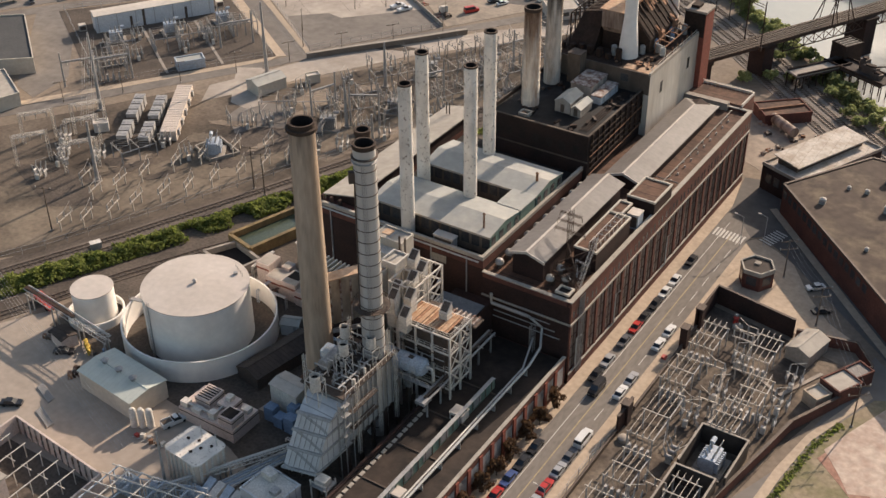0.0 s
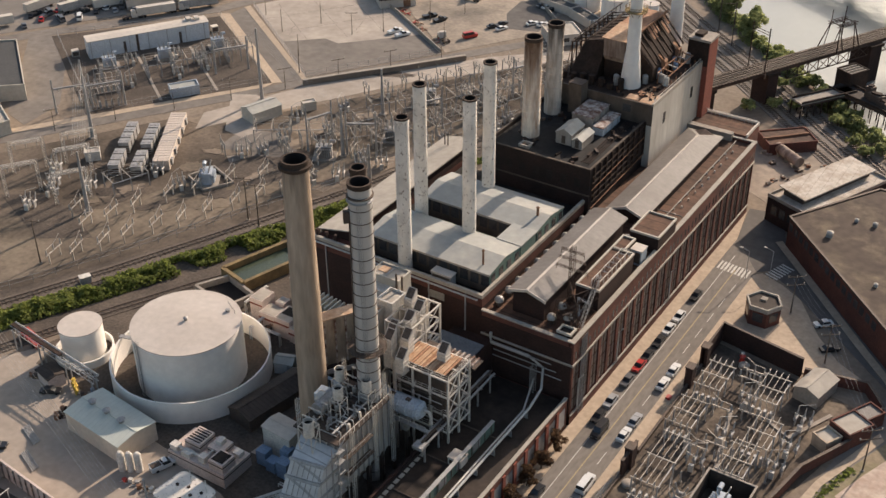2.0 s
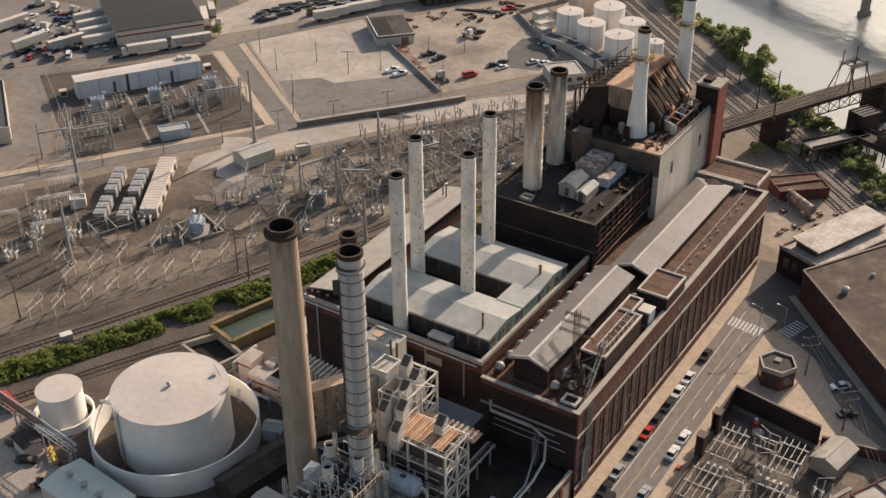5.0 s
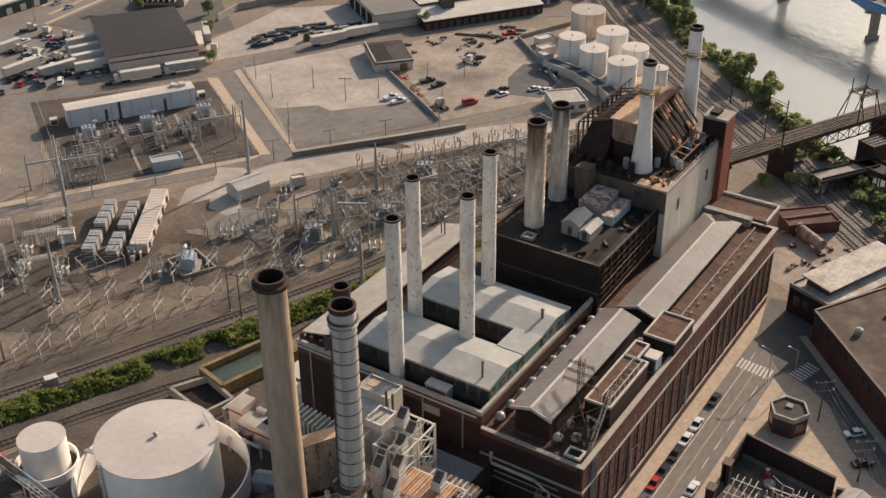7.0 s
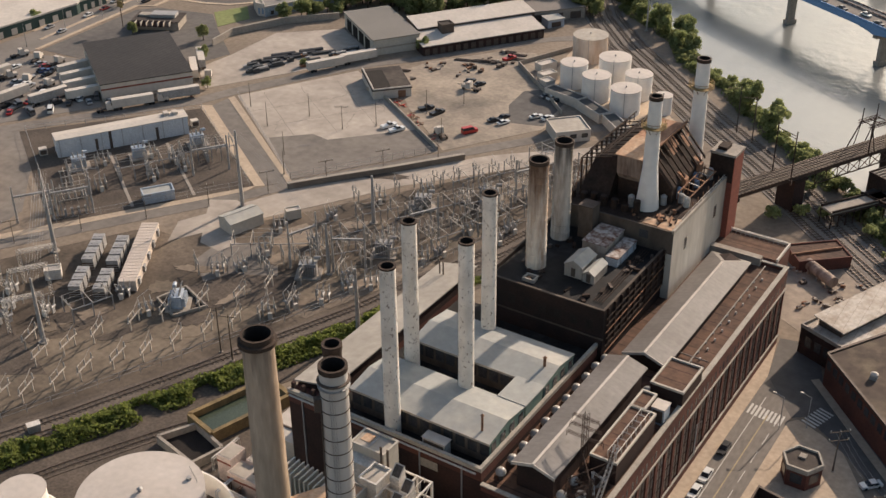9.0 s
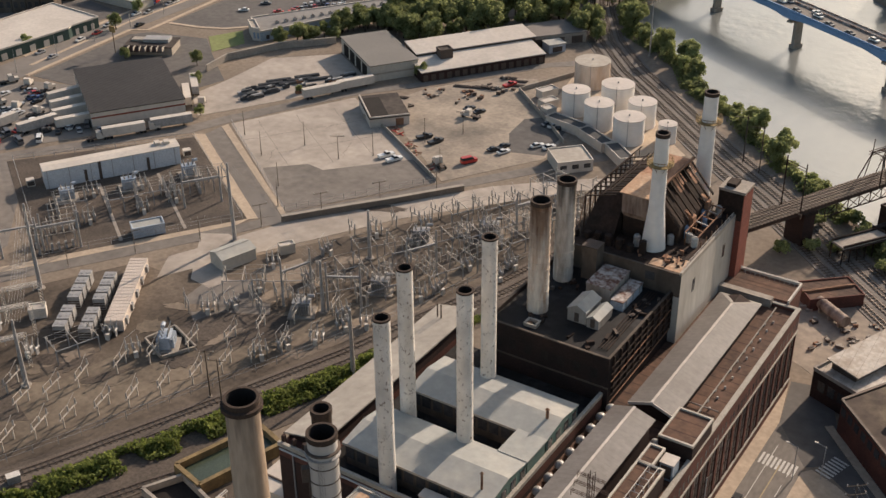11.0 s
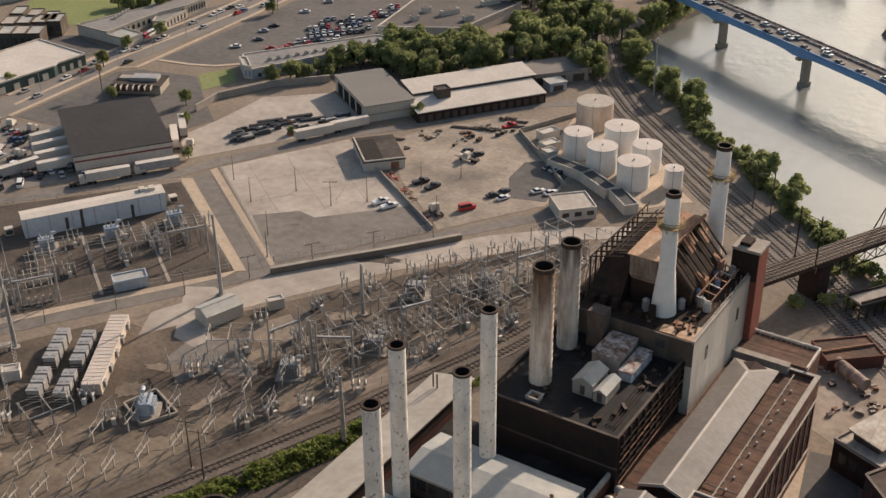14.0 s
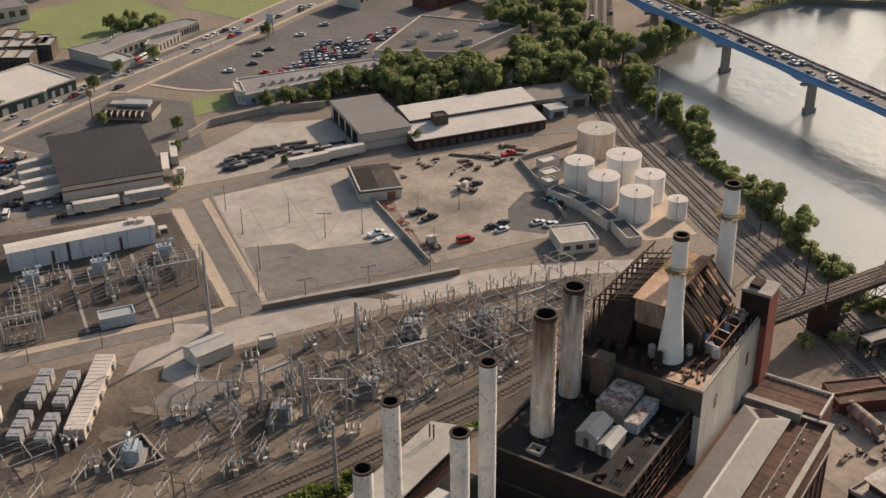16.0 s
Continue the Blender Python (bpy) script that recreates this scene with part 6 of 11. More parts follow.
def ribbed_tank():
    t = thing("square_tank", (-159.8, 151.2, 0), "pale square steel tank with rounded ribs and pitted top", "tank")
    m = pose(-159.8, 151.2, 0, 0, 0, -6)
    a, b, r = 4.7, 3.9, 1.2
    ring = [(sx * (a - r) + r * math.cos(w), sy * (b - r) + r * math.sin(w)) for sx, sy, w0 in ((1, 1, 0), (-1, 1, 90), (-1, -1, 180), (1, -1, 270)) for w in (radians(w0), radians(w0 + 30), radians(w0 + 60), radians(w0 + 90))]
    part("shell", MB().prism(ring, 0, 7.4).move(m), WHITE_RUST, t)
    part("lid", MB().prism([(x * 1.02, y * 1.02) for x, y in ring], 7.4, 7.65).move(m), WHITE_WORN, t, "pitted pale lid")
    for k in range(7):
        x = -a + 1.0 + 1.23 * k
        part("rib", MB().cyl(x, -b, 0, 7.4, 0.28, 8).move(m), STEEL_WHITE, t)
    for k in range(5):
        part("rib", MB().cyl(a, -b + 1.0 + 1.4 * k, 0, 7.4, 0.28, 8).move(m), STEEL_WHITE, t)
    for x in (-2.0, 2.2):
        part("davit", MB().path([(x, b - 0.6, 7.6), (x, b - 0.6, 9.4), (x + 1.2, b - 1.4, 7.7)], 0.12, 5).move(m), STEEL_WHITE, t)
    for x, y in ((-2.6, 0.6), (-0.4, 1.4), (1.4, 0.2), (2.6, 1.8), (0.6, -1.6)):
        part("manhole", MB().cyl(x, y, 7.65, 7.8, 0.35, 10).move(m), BLACK_AND_SHADE, t)


ribbed_tank()
t = block_house("grey_shed", -141.9, 151.6, 8.2, 7.4, 6.0, -6, SILVER, STEEL_WHITE, "pale grey metal enclosure with air unit on top")
part("air_unit", MB().obox(-143.6, 153.6, 2.6, 1.8, 6.0, 7.4, -6), STEEL_WHITE, t)
part("air_unit", MB().obox(-140.2, 151.0, 1.6, 1.6, 6.0, 6.8, -6), STEEL, t)
t = thing("valve_skid", (-134.8, 158.2, 0), "pale framed valve skid on legs", "skid")
for a, b in ((-1.8, -1.4), (1.8, -1.4), (1.8, 1.4), (-1.8, 1.4)):
    part("leg", MB().box(-134.8 + a - 0.12, -134.8 + a + 0.12, 158.2 + b - 0.12, 158.2 + b + 0.12, 0, 6.4), STEEL_WHITE, t)
part("deck", MB().box(-136.8, -132.8, 156.6, 159.8, 5.0, 5.2), STEEL, t)
part("body", MB().box(-136.0, -133.6, 157.2, 159.2, 5.2, 6.6), STEEL_WHITE, t)
part("rail", MB().box(-136.8, -132.8, 156.6, 156.72, 6.2, 6.36), STEEL_WHITE, t)
block_house("dark_shed", -168.2, 185.6, 17.5, 6.6, 3.0, 80, STEEL_DARK, SOOT_ROOF, "long dark shed beside the tank ring", eave=1.4)



def white_complex():
    t = thing("equipment_building", (-167, 165, 0), "stepped pinkish white equipment building with black vents", "building")
    for x0, x1, y0, y1, z in ((-174.5, -160.0, 161.4, 169.2, 3.2), (-172.2, -168.2, 164.0, 168.4, 5.2), (-167.4, -163.8, 165.2, 168.8, 4.6), (-164.0, -160.4, 161.8, 165.4, 5.4)):
        part("block", MB().box(x0, x1, y0, y1, 0, z), PINKISH, t)
        part("stripe", MB().box(x0 - 0.03, x1 + 0.03, y0 - 0.03, y1 + 0.03, z - 0.9, z - 0.65), STEEL_DARK, t)
    part("vent", MB().box(-171.8, -168.6, 164.4, 168.0, 5.2, 5.3), BLACK_PIT, t)
    part("vent", MB().box(-163.6, -160.8, 162.2, 165.0, 5.4, 5.5), BLACK_PIT, t)
    for k in range(5):
        part("vent_slat", MB().box(-171.8, -168.6, 164.6 + 0.7 * k, 164.8 + 0.7 * k, 5.3, 5.45), PINKISH, t)


white_complex()
t = thing("rooftop_plant", (-168, 165, 3.2), "white ducts and fans on the stepped equipment building", "roof plant")
for x, y, w, h in ((-173.4, 162.6, 1.8, 1.2), (-170.0, 162.4, 2.2, 0.9), (-166.2, 162.8, 1.6, 1.4), (-165.6, 167.4, 1.2, 2.4), (-161.6, 167.6, 1.8, 1.0)):
    part("duct_box", MB().box(x - w / 2, x + w / 2, y - 0.8, y + 0.8, 3.2, 3.2 + h), STEEL_WHITE, t)
part("duct", MB().path([(-173.4, 162.6, 3.9), (-166.2, 162.8, 3.9), (-165.6, 167.4, 4.4)], 0.3, 8), STEAM_PIPE, t, smooth=True)
for k in range(6):
    t = thing("yard_clutter", (-178 + 1.3 * k, 153.0 + 0.2 * k, 0.06), "pipes and crates beside the metal building", "clutter", "clutter in the plant yard")
    part("crate", MB().obox(-178 + 1.3 * k, 152.6 + 0.4 * (k % 3), 0.9, 0.7, 0.06, 0.7 + 0.3 * (k % 2), 17 * k), (RED, STEEL_WHITE, STEEL, RUST, WOOD, STEEL_WHITE)[k], t)
    part("bar", MB().tube((-178.6 + 1.3 * k, 151.8, 0.2), (-177.2 + 1.3 * k, 153.9, 0.3), 0.08, 5), STEEL_WHITE, t)
rq = random.Random(77)
for k in range(16):
    x, y = -206 + 16 * rq.random(), 164 + 5 * rq.random()
    t = thing("yard_clutter", (x, y, 0.06), "pile of dark fittings and drums by the small tank", "clutter", "clutter in the plant yard")
    part("drum", MB().cyl(x, y, 0.06, 1.0 + 0.5 * rq.random(), 0.45, 10), rq.choice((STEEL_DARK, STEEL, RUST, BLUE)), t)
    part("bar", MB().tube((x - 1, y - 0.6, 0.2), (x + 1.2, y + 0.5, 0.5), 0.1, 5), rq.choice((STEEL, RUST, YELLOW)), t)
block_house("dark_hut", -213.4, 166.0, 5.0, 3.8, 2.8, -14, PINKISH, SOOT_ROOF, "small pinkish hut with dark roof beside the pipe gantry", eave=0.5)
for x, y in ((-203.8, 152.2), (-198.0, 146.8)):
    t = thing("pipe_bundle", (x, y, 0.06), "bundle of grey pipes laid on the yard", "pipe bundle", "pipe bundles on the yard")
    for j in range(5):
        part("pipe", MB().tube((x - 3, y + 0.35 * j, 0.25), (x + 3, y - 2.2 + 0.35 * j, 0.25), 0.13, 6), STEEL, t)


def walled_pen():
    t = thing("walled_pen", (-185, 134, 0), "pinkish walled transformer pen with white racks", "enclosure")
    for p, q in (((-199.2, 141.0), (-172.6, 138.4)), ((-199.2, 141.0), (-199.0, 112.0)), ((-172.6, 138.4), (-172.0, 112.0))):
        part("wall", band(MB(), [p, q], 0.4, 0, 4.2), PINKISH, t)
    for k in range(14):
        x = -198.6 + 1.95 * k
        part("pier", MB().box(x, x + 0.16, 140.4 - 0.1 * k * 1.86, 140.7 - 0.1 * k * 1.86, 0, 4.2), RUST_MOTTLE, t)
    part("floor", MB().box(-198.8, -172.8, 112, 138.2, 0.05, 0.12), GRAVEL_DARK, t)
    for k in range(5):
        x = -196.5 + 4.6 * k
        for j in range(6):
            part("rack_post", MB().tube((x, 136.5 - 3.2 * j, 0), (x, 136.5 - 3.2 * j, 3.6), 0.1, 5), STEEL_WHITE, t)
        part("rack_rail", MB().tube((x, 137, 3.6), (x, 119.5, 3.6), 0.12, 5), STEEL_WHITE, t)
        part("rack_arm", MB().tube((x - 1.4, 133, 2.6), (x + 1.4, 133, 2.6), 0.1, 5), STEEL_WHITE, t)
    part("shed_roof", MB().box(-197, -186, 116, 128, 5.0, 5.3), ROOF_CREAM, t)
    part("shed_wall", MB().box(-196.6, -186.4, 116.4, 127.6, 0.1, 5.0), PINKISH, t)


walled_pen()


def hood(t, x, y, z0, z1):
    """A square white exhaust duct whose mouth leans to the south."""
    w = 0.95
    low = [(x - w, y - w, z0), (x + w, y - w, z0), (x + w, y + w, z0), (x - w, y + w, z0)]
    top = [(x - w, y - w, z1 - 0.9), (x + w, y - w, z1 - 0.9), (x + w, y + w, z1 + 0.9), (x - w, y + w, z1 + 0.9)]
    h = part("hood", MB().hull(low, top), STEEL_WHITE, t, "white sheet-metal hood")
    m = 0.74
    mouth = [(x - m, y - m, z1 - 0.62), (x + m, y - m, z1 - 0.62), (x + m, y + m, z1 + 0.75), (x - m, y + m, z1 + 0.75)]
    # plate on the closed duct paints its shaded hollow
    part("hood_mouth", MB().hull([(a, b, c - 0.05) for a, b, c in mouth], [(a, b, c + 0.05) for a, b, c in mouth]), HOOD_INSIDE, h)
    for k in range(4):
        z = z1 - 1.5 - 0.95 * k
        part("hood_flange", MB().box(x - w - 0.09, x + w + 0.09, y - w - 0.09, y + w + 0.09, z, z + 0.14), STEEL_WHITE, h)


def braced_frame(t, xs, ys, zs, front=True):
    """Columns, beams and crossed braces of an open steel frame."""
    for x in xs:
        for y in ys:
            part("column", MB().box(x - 0.18, x + 0.18, y - 0.18, y + 0.18, 6.8 if x > -130.6 else 0, zs[-1]), STEEL_WHITE, t)
    for z in zs:
        for y in ys:
            part("beam", MB().box(xs[0], xs[-1], y - 0.13, y + 0.13, z - 0.34, z - 0.02), STEEL_WHITE, t)
        for x in xs:
            part("beam", MB().box(x - 0.13, x + 0.13, ys[0], ys[-1], z - 0.34, z - 0.02), STEEL_WHITE, t)
    for a, b in zip(zs[:-1], zs[1:]):
        for p, q in zip(xs[:-1], xs[1:]) if front else ():
            part("brace", MB().tube((p, ys[0], a), (q, ys[0], b), 0.11, 4), STEEL_WHITE, t)
        for p, q in zip(ys[:-1], ys[1:]):
            part("brace", MB().tube((xs[-1], p, a), (xs[-1], q, b), 0.11, 4), STEEL_WHITE, t)
            part("brace", MB().tube((xs[-1], q, a), (xs[-1], p, b), 0.11, 4), STEEL_WHITE, t)


def upper_frame():
    t = thing("steel_frame_tower", (-143, 198, 0), "tall white open steel frame with leaning exhaust hoods", "steel frame")
    braced_frame(t, (-143.9, -141.0, -138.0), (193.6, 198.6, 203.9), (10.0, 14.5, 19.0, 23.2, 26.8))
    for x, y, z in ((-142.7, 200.6, 29.4), (-140.0, 199.4, 28.2), (-139.8, 195.9, 28.0), (-138.2, 192.6, 26.4), (-141.1, 191.0, 26.1), (-142.0, 193.4, 26.4)):
        hood(t, x, y, 18.6, z)
    for x, y in ((-144.4, 190.2), (-139.8, 190.2)):
        part("column", MB().box(x - 0.2, x + 0.2, y - 0.2, y + 0.2, 0, 21.6), STEEL_WHITE, t)
    part("beam", MB().box(-144.4, -139.8, 190.1, 190.3, 21.2, 21.6), STEEL_WHITE, t)
    part("beam", MB().box(-144.4, -139.8, 193.0, 193.2, 17.8, 18.1), STEEL_WHITE, t)
    part("brace", MB().tube((-144.4, 190.2, 14.0), (-139.8, 190.2, 21.4), 0.12, 4), STEEL_WHITE, t)
    part("machine", MB().box(-143.6, -138.6, 194.2, 203.0, 0, 18.0), STEEL_DARK, t)
    for k in range(6):
        part("pipe", MB().path([(-138.8, 193.5 + 1.6 * k, 13 + 1.9 * k), (-138.2, 193.5 + 1.6 * k, 13 + 1.9 * k), (-138.2, 203.3, 14 + 1.9 * k)], 0.17, 6), STEAM_PIPE, t, smooth=True)
    # railed walk round the top
    for k in range(8):
        part("railing_post", MB().tube((-138.9, 193.2 + 1.4 * k, 26.8), (-138.9, 193.2 + 1.4 * k, 27.9), 0.06, 4), STEEL_WHITE, t)
    part("railing", MB().tube((-138.9, 193.2, 27.9), (-138.9, 203.0, 27.9), 0.06, 4), STEEL_WHITE, t)


def lower_frame():
    t = thing("steel_frame_tower", (-133, 193, 0), "low white braced steel frame with rusty plank deck", "steel frame")
    braced_frame(t, (-138.7, -134.7, -130.8, -126.7), (189.2, 193.0, 196.8), (9.4, 13.6, 18.0, 22.0), False)
    for k in range(17):
        part("deck_plank", MB().box(-138.1 + 0.6 * k, -137.64 + 0.6 * k, 190.2, 196.4, 22.04, 22.22 + 0.1 * (k % 3 == 0)), RUST_DUSTED if k % 4 else RUST_SHEET, t, "rusty deck plank")
    for x, y, z in ((-136.9, 188.9, 24.6), (-131.0, 194.4, 24.8)):
        hood(t, x, y, 20.2, z)
    # dark box stands in for the shaded inside, and shades the tank
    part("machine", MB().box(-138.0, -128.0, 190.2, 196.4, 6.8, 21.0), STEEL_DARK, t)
    for z in (9.5, 13.7, 18.1, 22.1):
        for k in range(9):
            part("railing_post", MB().tube((-138.6 + 1.5 * k, 189.1, z), (-138.6 + 1.5 * k, 189.1, z + 1.1), 0.05, 4), STEEL_WHITE, t)
        for dz in (0.55, 1.1):
            part("railing", MB().tube((-138.6, 189.1, z + dz), (-126.6, 189.1, z + dz), 0.05, 4), STEEL_WHITE, t)
    for z in (18.1, 22.1):
        for k in range(6):
            part("railing_post", MB().tube((-126.6, 189.2 + 1.5 * k, z), (-126.6, 189.2 + 1.5 * k, z + 1.1), 0.05, 4), STEEL_WHITE, t)
        for dz in (0.55, 1.1):
            part("railing", MB().tube((-126.6, 189.2, z + dz), (-126.6, 196.8, z + dz), 0.05, 4), STEEL_WHITE, t)
    for k in range(7):
        part("pipe", MB().path([(-138.3, 188.9, 10.6 + 1.1 * k), (-127.8, 188.9, 10.6 + 1.1 * k), (-127.8, 188.8, 8.0)], 0.1, 6), STEAM_PIPE if k % 2 else STEEL_DARK, t, smooth=True)
    for x, z0, z1 in ((-136.4, 10.6, 14.0), (-133.0, 12.0, 16.4), (-130.2, 9.6, 15.0)):
        part("riser", MB().tube((x, 188.7, z0), (x, 188.7, z1), 0.22, 6), STEAM_PIPE, t, smooth=True)
    # rusty pipe row behind the deck
    for k in range(9):
        part("roof_rib", MB().box(-135.4 + 1.1 * k, -135.0 + 1.1 * k, 197.2, 200.0, 20.2, 20.7), RUST_MOTTLE, t)
    part("rear_floor", MB().box(-138.6, -125.6, 196.9, 200.2, 19.9, 20.15), STEEL_DARK, t)


upper_frame()
lower_frame()
t = thing("breeching_duct", (-150, 190, 0), "weathered beige flue duct with rust-stained top", "duct")
c = [(-155.2, 186.0), (-153.0, 184.2), (-147.4, 193.6), (-149.6, 195.4)]
part("casing", MB().prism(c, 17.6, 28.2), SOOTY_CREAM, t)
part("top", MB().prism(c, 28.2, 28.4), RUST_DUSTED, t, "dusty rust-stained top")
for k in range(5):
    f = (k + 0.5) / 5
    part("rib", band(MB(), [(-152.9 + 5.6 * f, 184.1 + 9.4 * f), (-152.75 + 5.6 * f, 184.35 + 9.4 * f)], 0.4, 17.6, 28.0), RUST_MOTTLE, t)
for x, y in ((-154.2, 185.4), (-151.2, 190.0), (-148.6, 194.2)):
    part("leg", MB().box(x - 0.3, x + 0.3, y - 0.3, y + 0.3, 0, 17.6), STEEL_DARK, t)
for z in (11.0, 16.6):
    part("walkway", band(MB(), [(-151.6, 184.4), (-145.0, 192.6)], 1.0, z, z + 0.25), STEEL, t)
    part("railing", MB().tube((-151.2, 184.1, z + 1.2), (-144.6, 192.3, z + 1.2), 0.07, 4), STEEL_WHITE, t)
t = block_house("pale_duct_house", -146.2, 199.0, 3.6, 4.6, 28.2, 0, STEEL_WHITE, ROOF_CREAM, "tall pale duct house beside the steel stacks")
part("stub_flue", MB().cyl(-147.2, 202.2, 25.0, 31.4, 0.22, 10), STEEL_DARK, t)
part("stub_flue", MB().cyl(-145.9, 202.3, 25.0, 31.2, 0.22, 10), STEEL_DARK, t)
t = block_house("pale_duct_house", -147.8, 195.0, 2.8, 3.2, 26.8, 0, BEIGE, ROOF_CREAM, "beige duct box with rust-stained lid beside a duct house")
part("lid_patch", MB().box(-148.8, -146.8, 193.8, 196.2, 26.82, 26.9), RUST_DUSTED, t)
t = block_house("pale_duct_house", -150.8, 205.2, 7.0, 4.4, 28.8, 0, BEIGE, ROOF_CREAM, "cream duct box with rust-stained lid against the brick wall")
part("lid_patch", MB().box(-153.4, -151.4, 204.6, 206.6, 28.82, 28.9), RUST_DUSTED, t)
part("lid_seam", MB().box(-151.0, -150.75, 203.1, 207.3, 28.82, 28.95), STEEL, t)
part("lid_frame", MB().box(-154.2, -147.4, 203.0, 203.25, 28.82, 29.0), STEEL, t)
part("lower_box", MB().box(-153.6, -148.8, 200.6, 203.0, 22.0, 27.2), STEEL_WHITE, t)
t = thing("relay_cabinet", (-236.1, 196.6, 0), "small grey relay cabinet among the weeds", "cabinet")
part("body", MB().obox(-236.1, 196.6, 2.6, 1.6, 0, 1.9, 63), STEEL, t)
part("lid", MB().obox(-236.1, 196.6, 2.8, 1.8, 1.9, 2.05, 63), STEEL_WHITE, t)
t = thing("sheet_roof", (-135, 206, 0), "low blue-grey sheet roof against the brick wall", "roof")
part("sheet", MB().hull([(-140.9, 202.4, 14.6), (-131.5, 202.4, 14.6), (-130.7, 208.9, 16.0), (-140.9, 208.9, 16.0)], [(-140.9, 202.4, 14.75), (-131.5, 202.4, 14.75), (-130.7, 208.9, 16.15), (-140.9, 208.9, 16.15)]), BLUE_SHEET, t)
for x in (-140.5, -135.9, -131.9):
    part("post", MB().box(x - 0.15, x + 0.15, 202.6, 202.9, 0, 14.6), STEEL_DARK, t)
part("house", MB().box(-140.6, -131.4, 203.2, 213.4, 0, 14.4), BRICK_DARK_SHADED, t)
part("gutter", MB().path([(-140.9, 202.3, 14.9), (-131.3, 202.3, 14.9), (-130.5, 202.2, 14.2)], 0.22, 6), STEAM_PIPE, t)
t = thing("west_annex", (-183, 226, 0), "low annex with cream membrane roof along the boiler house", "building")
part("wall", MB().box(-187.6, -177.5, 216.4, 246.0, 0, 7.6), BEIGE, t)
part("roof", MB().box(-187.9, -177.5, 216.1, 246.3, 7.6, 7.9), ROOF_WHITE, t, "cream membrane roof")
for k in range(4):
    part("roof_beam", MB().box(-187.9, -177.5, 219.4 + 6.4 * k, 219.75 + 6.4 * k, 7.9, 8.15), STEEL_DARK, t)
t = thing("stair_stub", (-175.6, 214.6, 24), "pair of thin dark brick chimneys on the parapet", "chimney")
for x in (-176.6, -174.2, -171.8):
    part("shaft", MB().box(x - 0.3, x + 0.3, 213.9, 214.6, DK - 2.6, DK + 1.6), BRICK_DARK_SHADED, t)


def pink_annex():
    t = thing("pinkish_annex", (-185, 208, 0), "low pinkish stepped annex with red bands and cream roofs", "building")
    for x0, x1, y0, y1, z in ((-192.0, -188.4, 206.6, 211.2, 6.4), (-188.4, -183.6, 205.4, 209.6, 4.4), (-183.6, -179.2, 205.0, 210.4, 5.0), (-187.0, -184.6, 209.6, 212.2, 5.2), (-179.2, -175.0, 204.6, 209.0, 3.8)):
        part("wall", MB().box(x0, x1, y0, y1, 0, z), PINKISH, t)
        part("roof", MB().box(x0 + 0.25, x1 - 0.25, y0 + 0.25, y1 - 0.25, z, z + 0.08), ROOF_CREAM, t)
        part("red_band", MB().box(x0 - 0.05, x1 + 0.05, y0 - 0.05, y0, z - 1.6, z - 1.15), BRICK_RED, t)
    part("roof_well", MB().box(-183.0, -179.8, 207.0, 209.8, 5.09, 5.16), BLACK_PIT, t)


pink_annex()
block_house("small_shed", -173.4, 196.4, 4.2, 3.4, 2.8, 20, SILVER, ROOF_PALE, "small grey gabled shed by the tank ring", eave=0.8)
t = thing("louver_wall", (-162, 201, 0), "row of pale upright fins beside the brick wall", "louvre wall")
for k in range(12):
    part("fin", MB().box(-168.2 + 1.15 * k, -167.85 + 1.15 * k, 199.2 - 0.1 * k, 203.4 - 0.1 * k, 10.0, 19.0), BEIGE, t)
part("base", MB().box(-168.4, -154.8, 199.4, 202.2, 0, 10.0), BRICK_DARK_SHADED, t)
t = thing("horizontal_tank", (-135.6, 186.4, 0), "pale blue-grey ribbed horizontal tank on tapering supports", "tank")
part("vessel", MB().tube((-139.8, 186.2, 15.0), (-131.0, 186.4, 15.0), 1.9, 10), BLUE_GREY, t)
part("domed_end", MB().hull([(-131.0, 186.4 + 1.7 * math.cos(k * 0.628), 15.0 + 1.7 * math.sin(k * 0.628)) for k in range(10)], [(-130.4, 186.4 + 1.2 * math.cos(k * 0.628), 15.0 + 1.2 * math.sin(k * 0.628)) for k in range(10)]), BLUE_GREY, t)
for k in range(5):
    part("band", MB().tube((-139.2 + 1.85 * k, 186.2, 15.0), (-138.95 + 1.85 * k, 186.2, 15.0), 1.98, 10), BLUE_GREY, t)
for x in (-137.2, -133.6):
    part("manhole", MB().box(x - 0.5, x + 0.5, 185.6, 186.4, 16.8, 17.05), STEEL_DARK, t)
for x in (-138.2, -134.4):
    part("hopper", MB().hull([(x - 0.5, 185.6, 9.0), (x + 0.5, 185.6, 9.0), (x + 0.5, 186.8, 9.0), (x - 0.5, 186.8, 9.0)], [(x - 0.9, 185.2, 13.0), (x + 0.9, 185.2, 13.0), (x + 0.9, 187.2, 13.0), (x - 0.9, 187.2, 13.0)]), STEEL, t)
    part("leg", MB().box(x - 0.3, x + 0.3, 185.9, 186.5, 0, 9.0), STEEL_DARK, t)
part("deck", MB().box(-140.6, -128.0, 184.0, 184.9, 12.4, 12.6), STEEL, t)
part("elbow_pipe", MB().path([(-130.2, 186.4, 15.4), (-129.2, 186.4, 15.4), (-128.8, 186.4, 14.6), (-128.8, 186.4, 12.8)], 0.35, 8), STEAM_PIPE, t, smooth=True)
for k in range(7):
    part("railing_post", MB().tube((-140.4 + 2.0 * k, 184.0, 12.6), (-140.4 + 2.0 * k, 184.0, 13.7), 0.06, 4), STEEL_WHITE, t)
part("railing", MB().tube((-140.4, 184.0, 13.7), (-128.4, 184.0, 13.7), 0.06, 4), STEEL_WHITE, t)
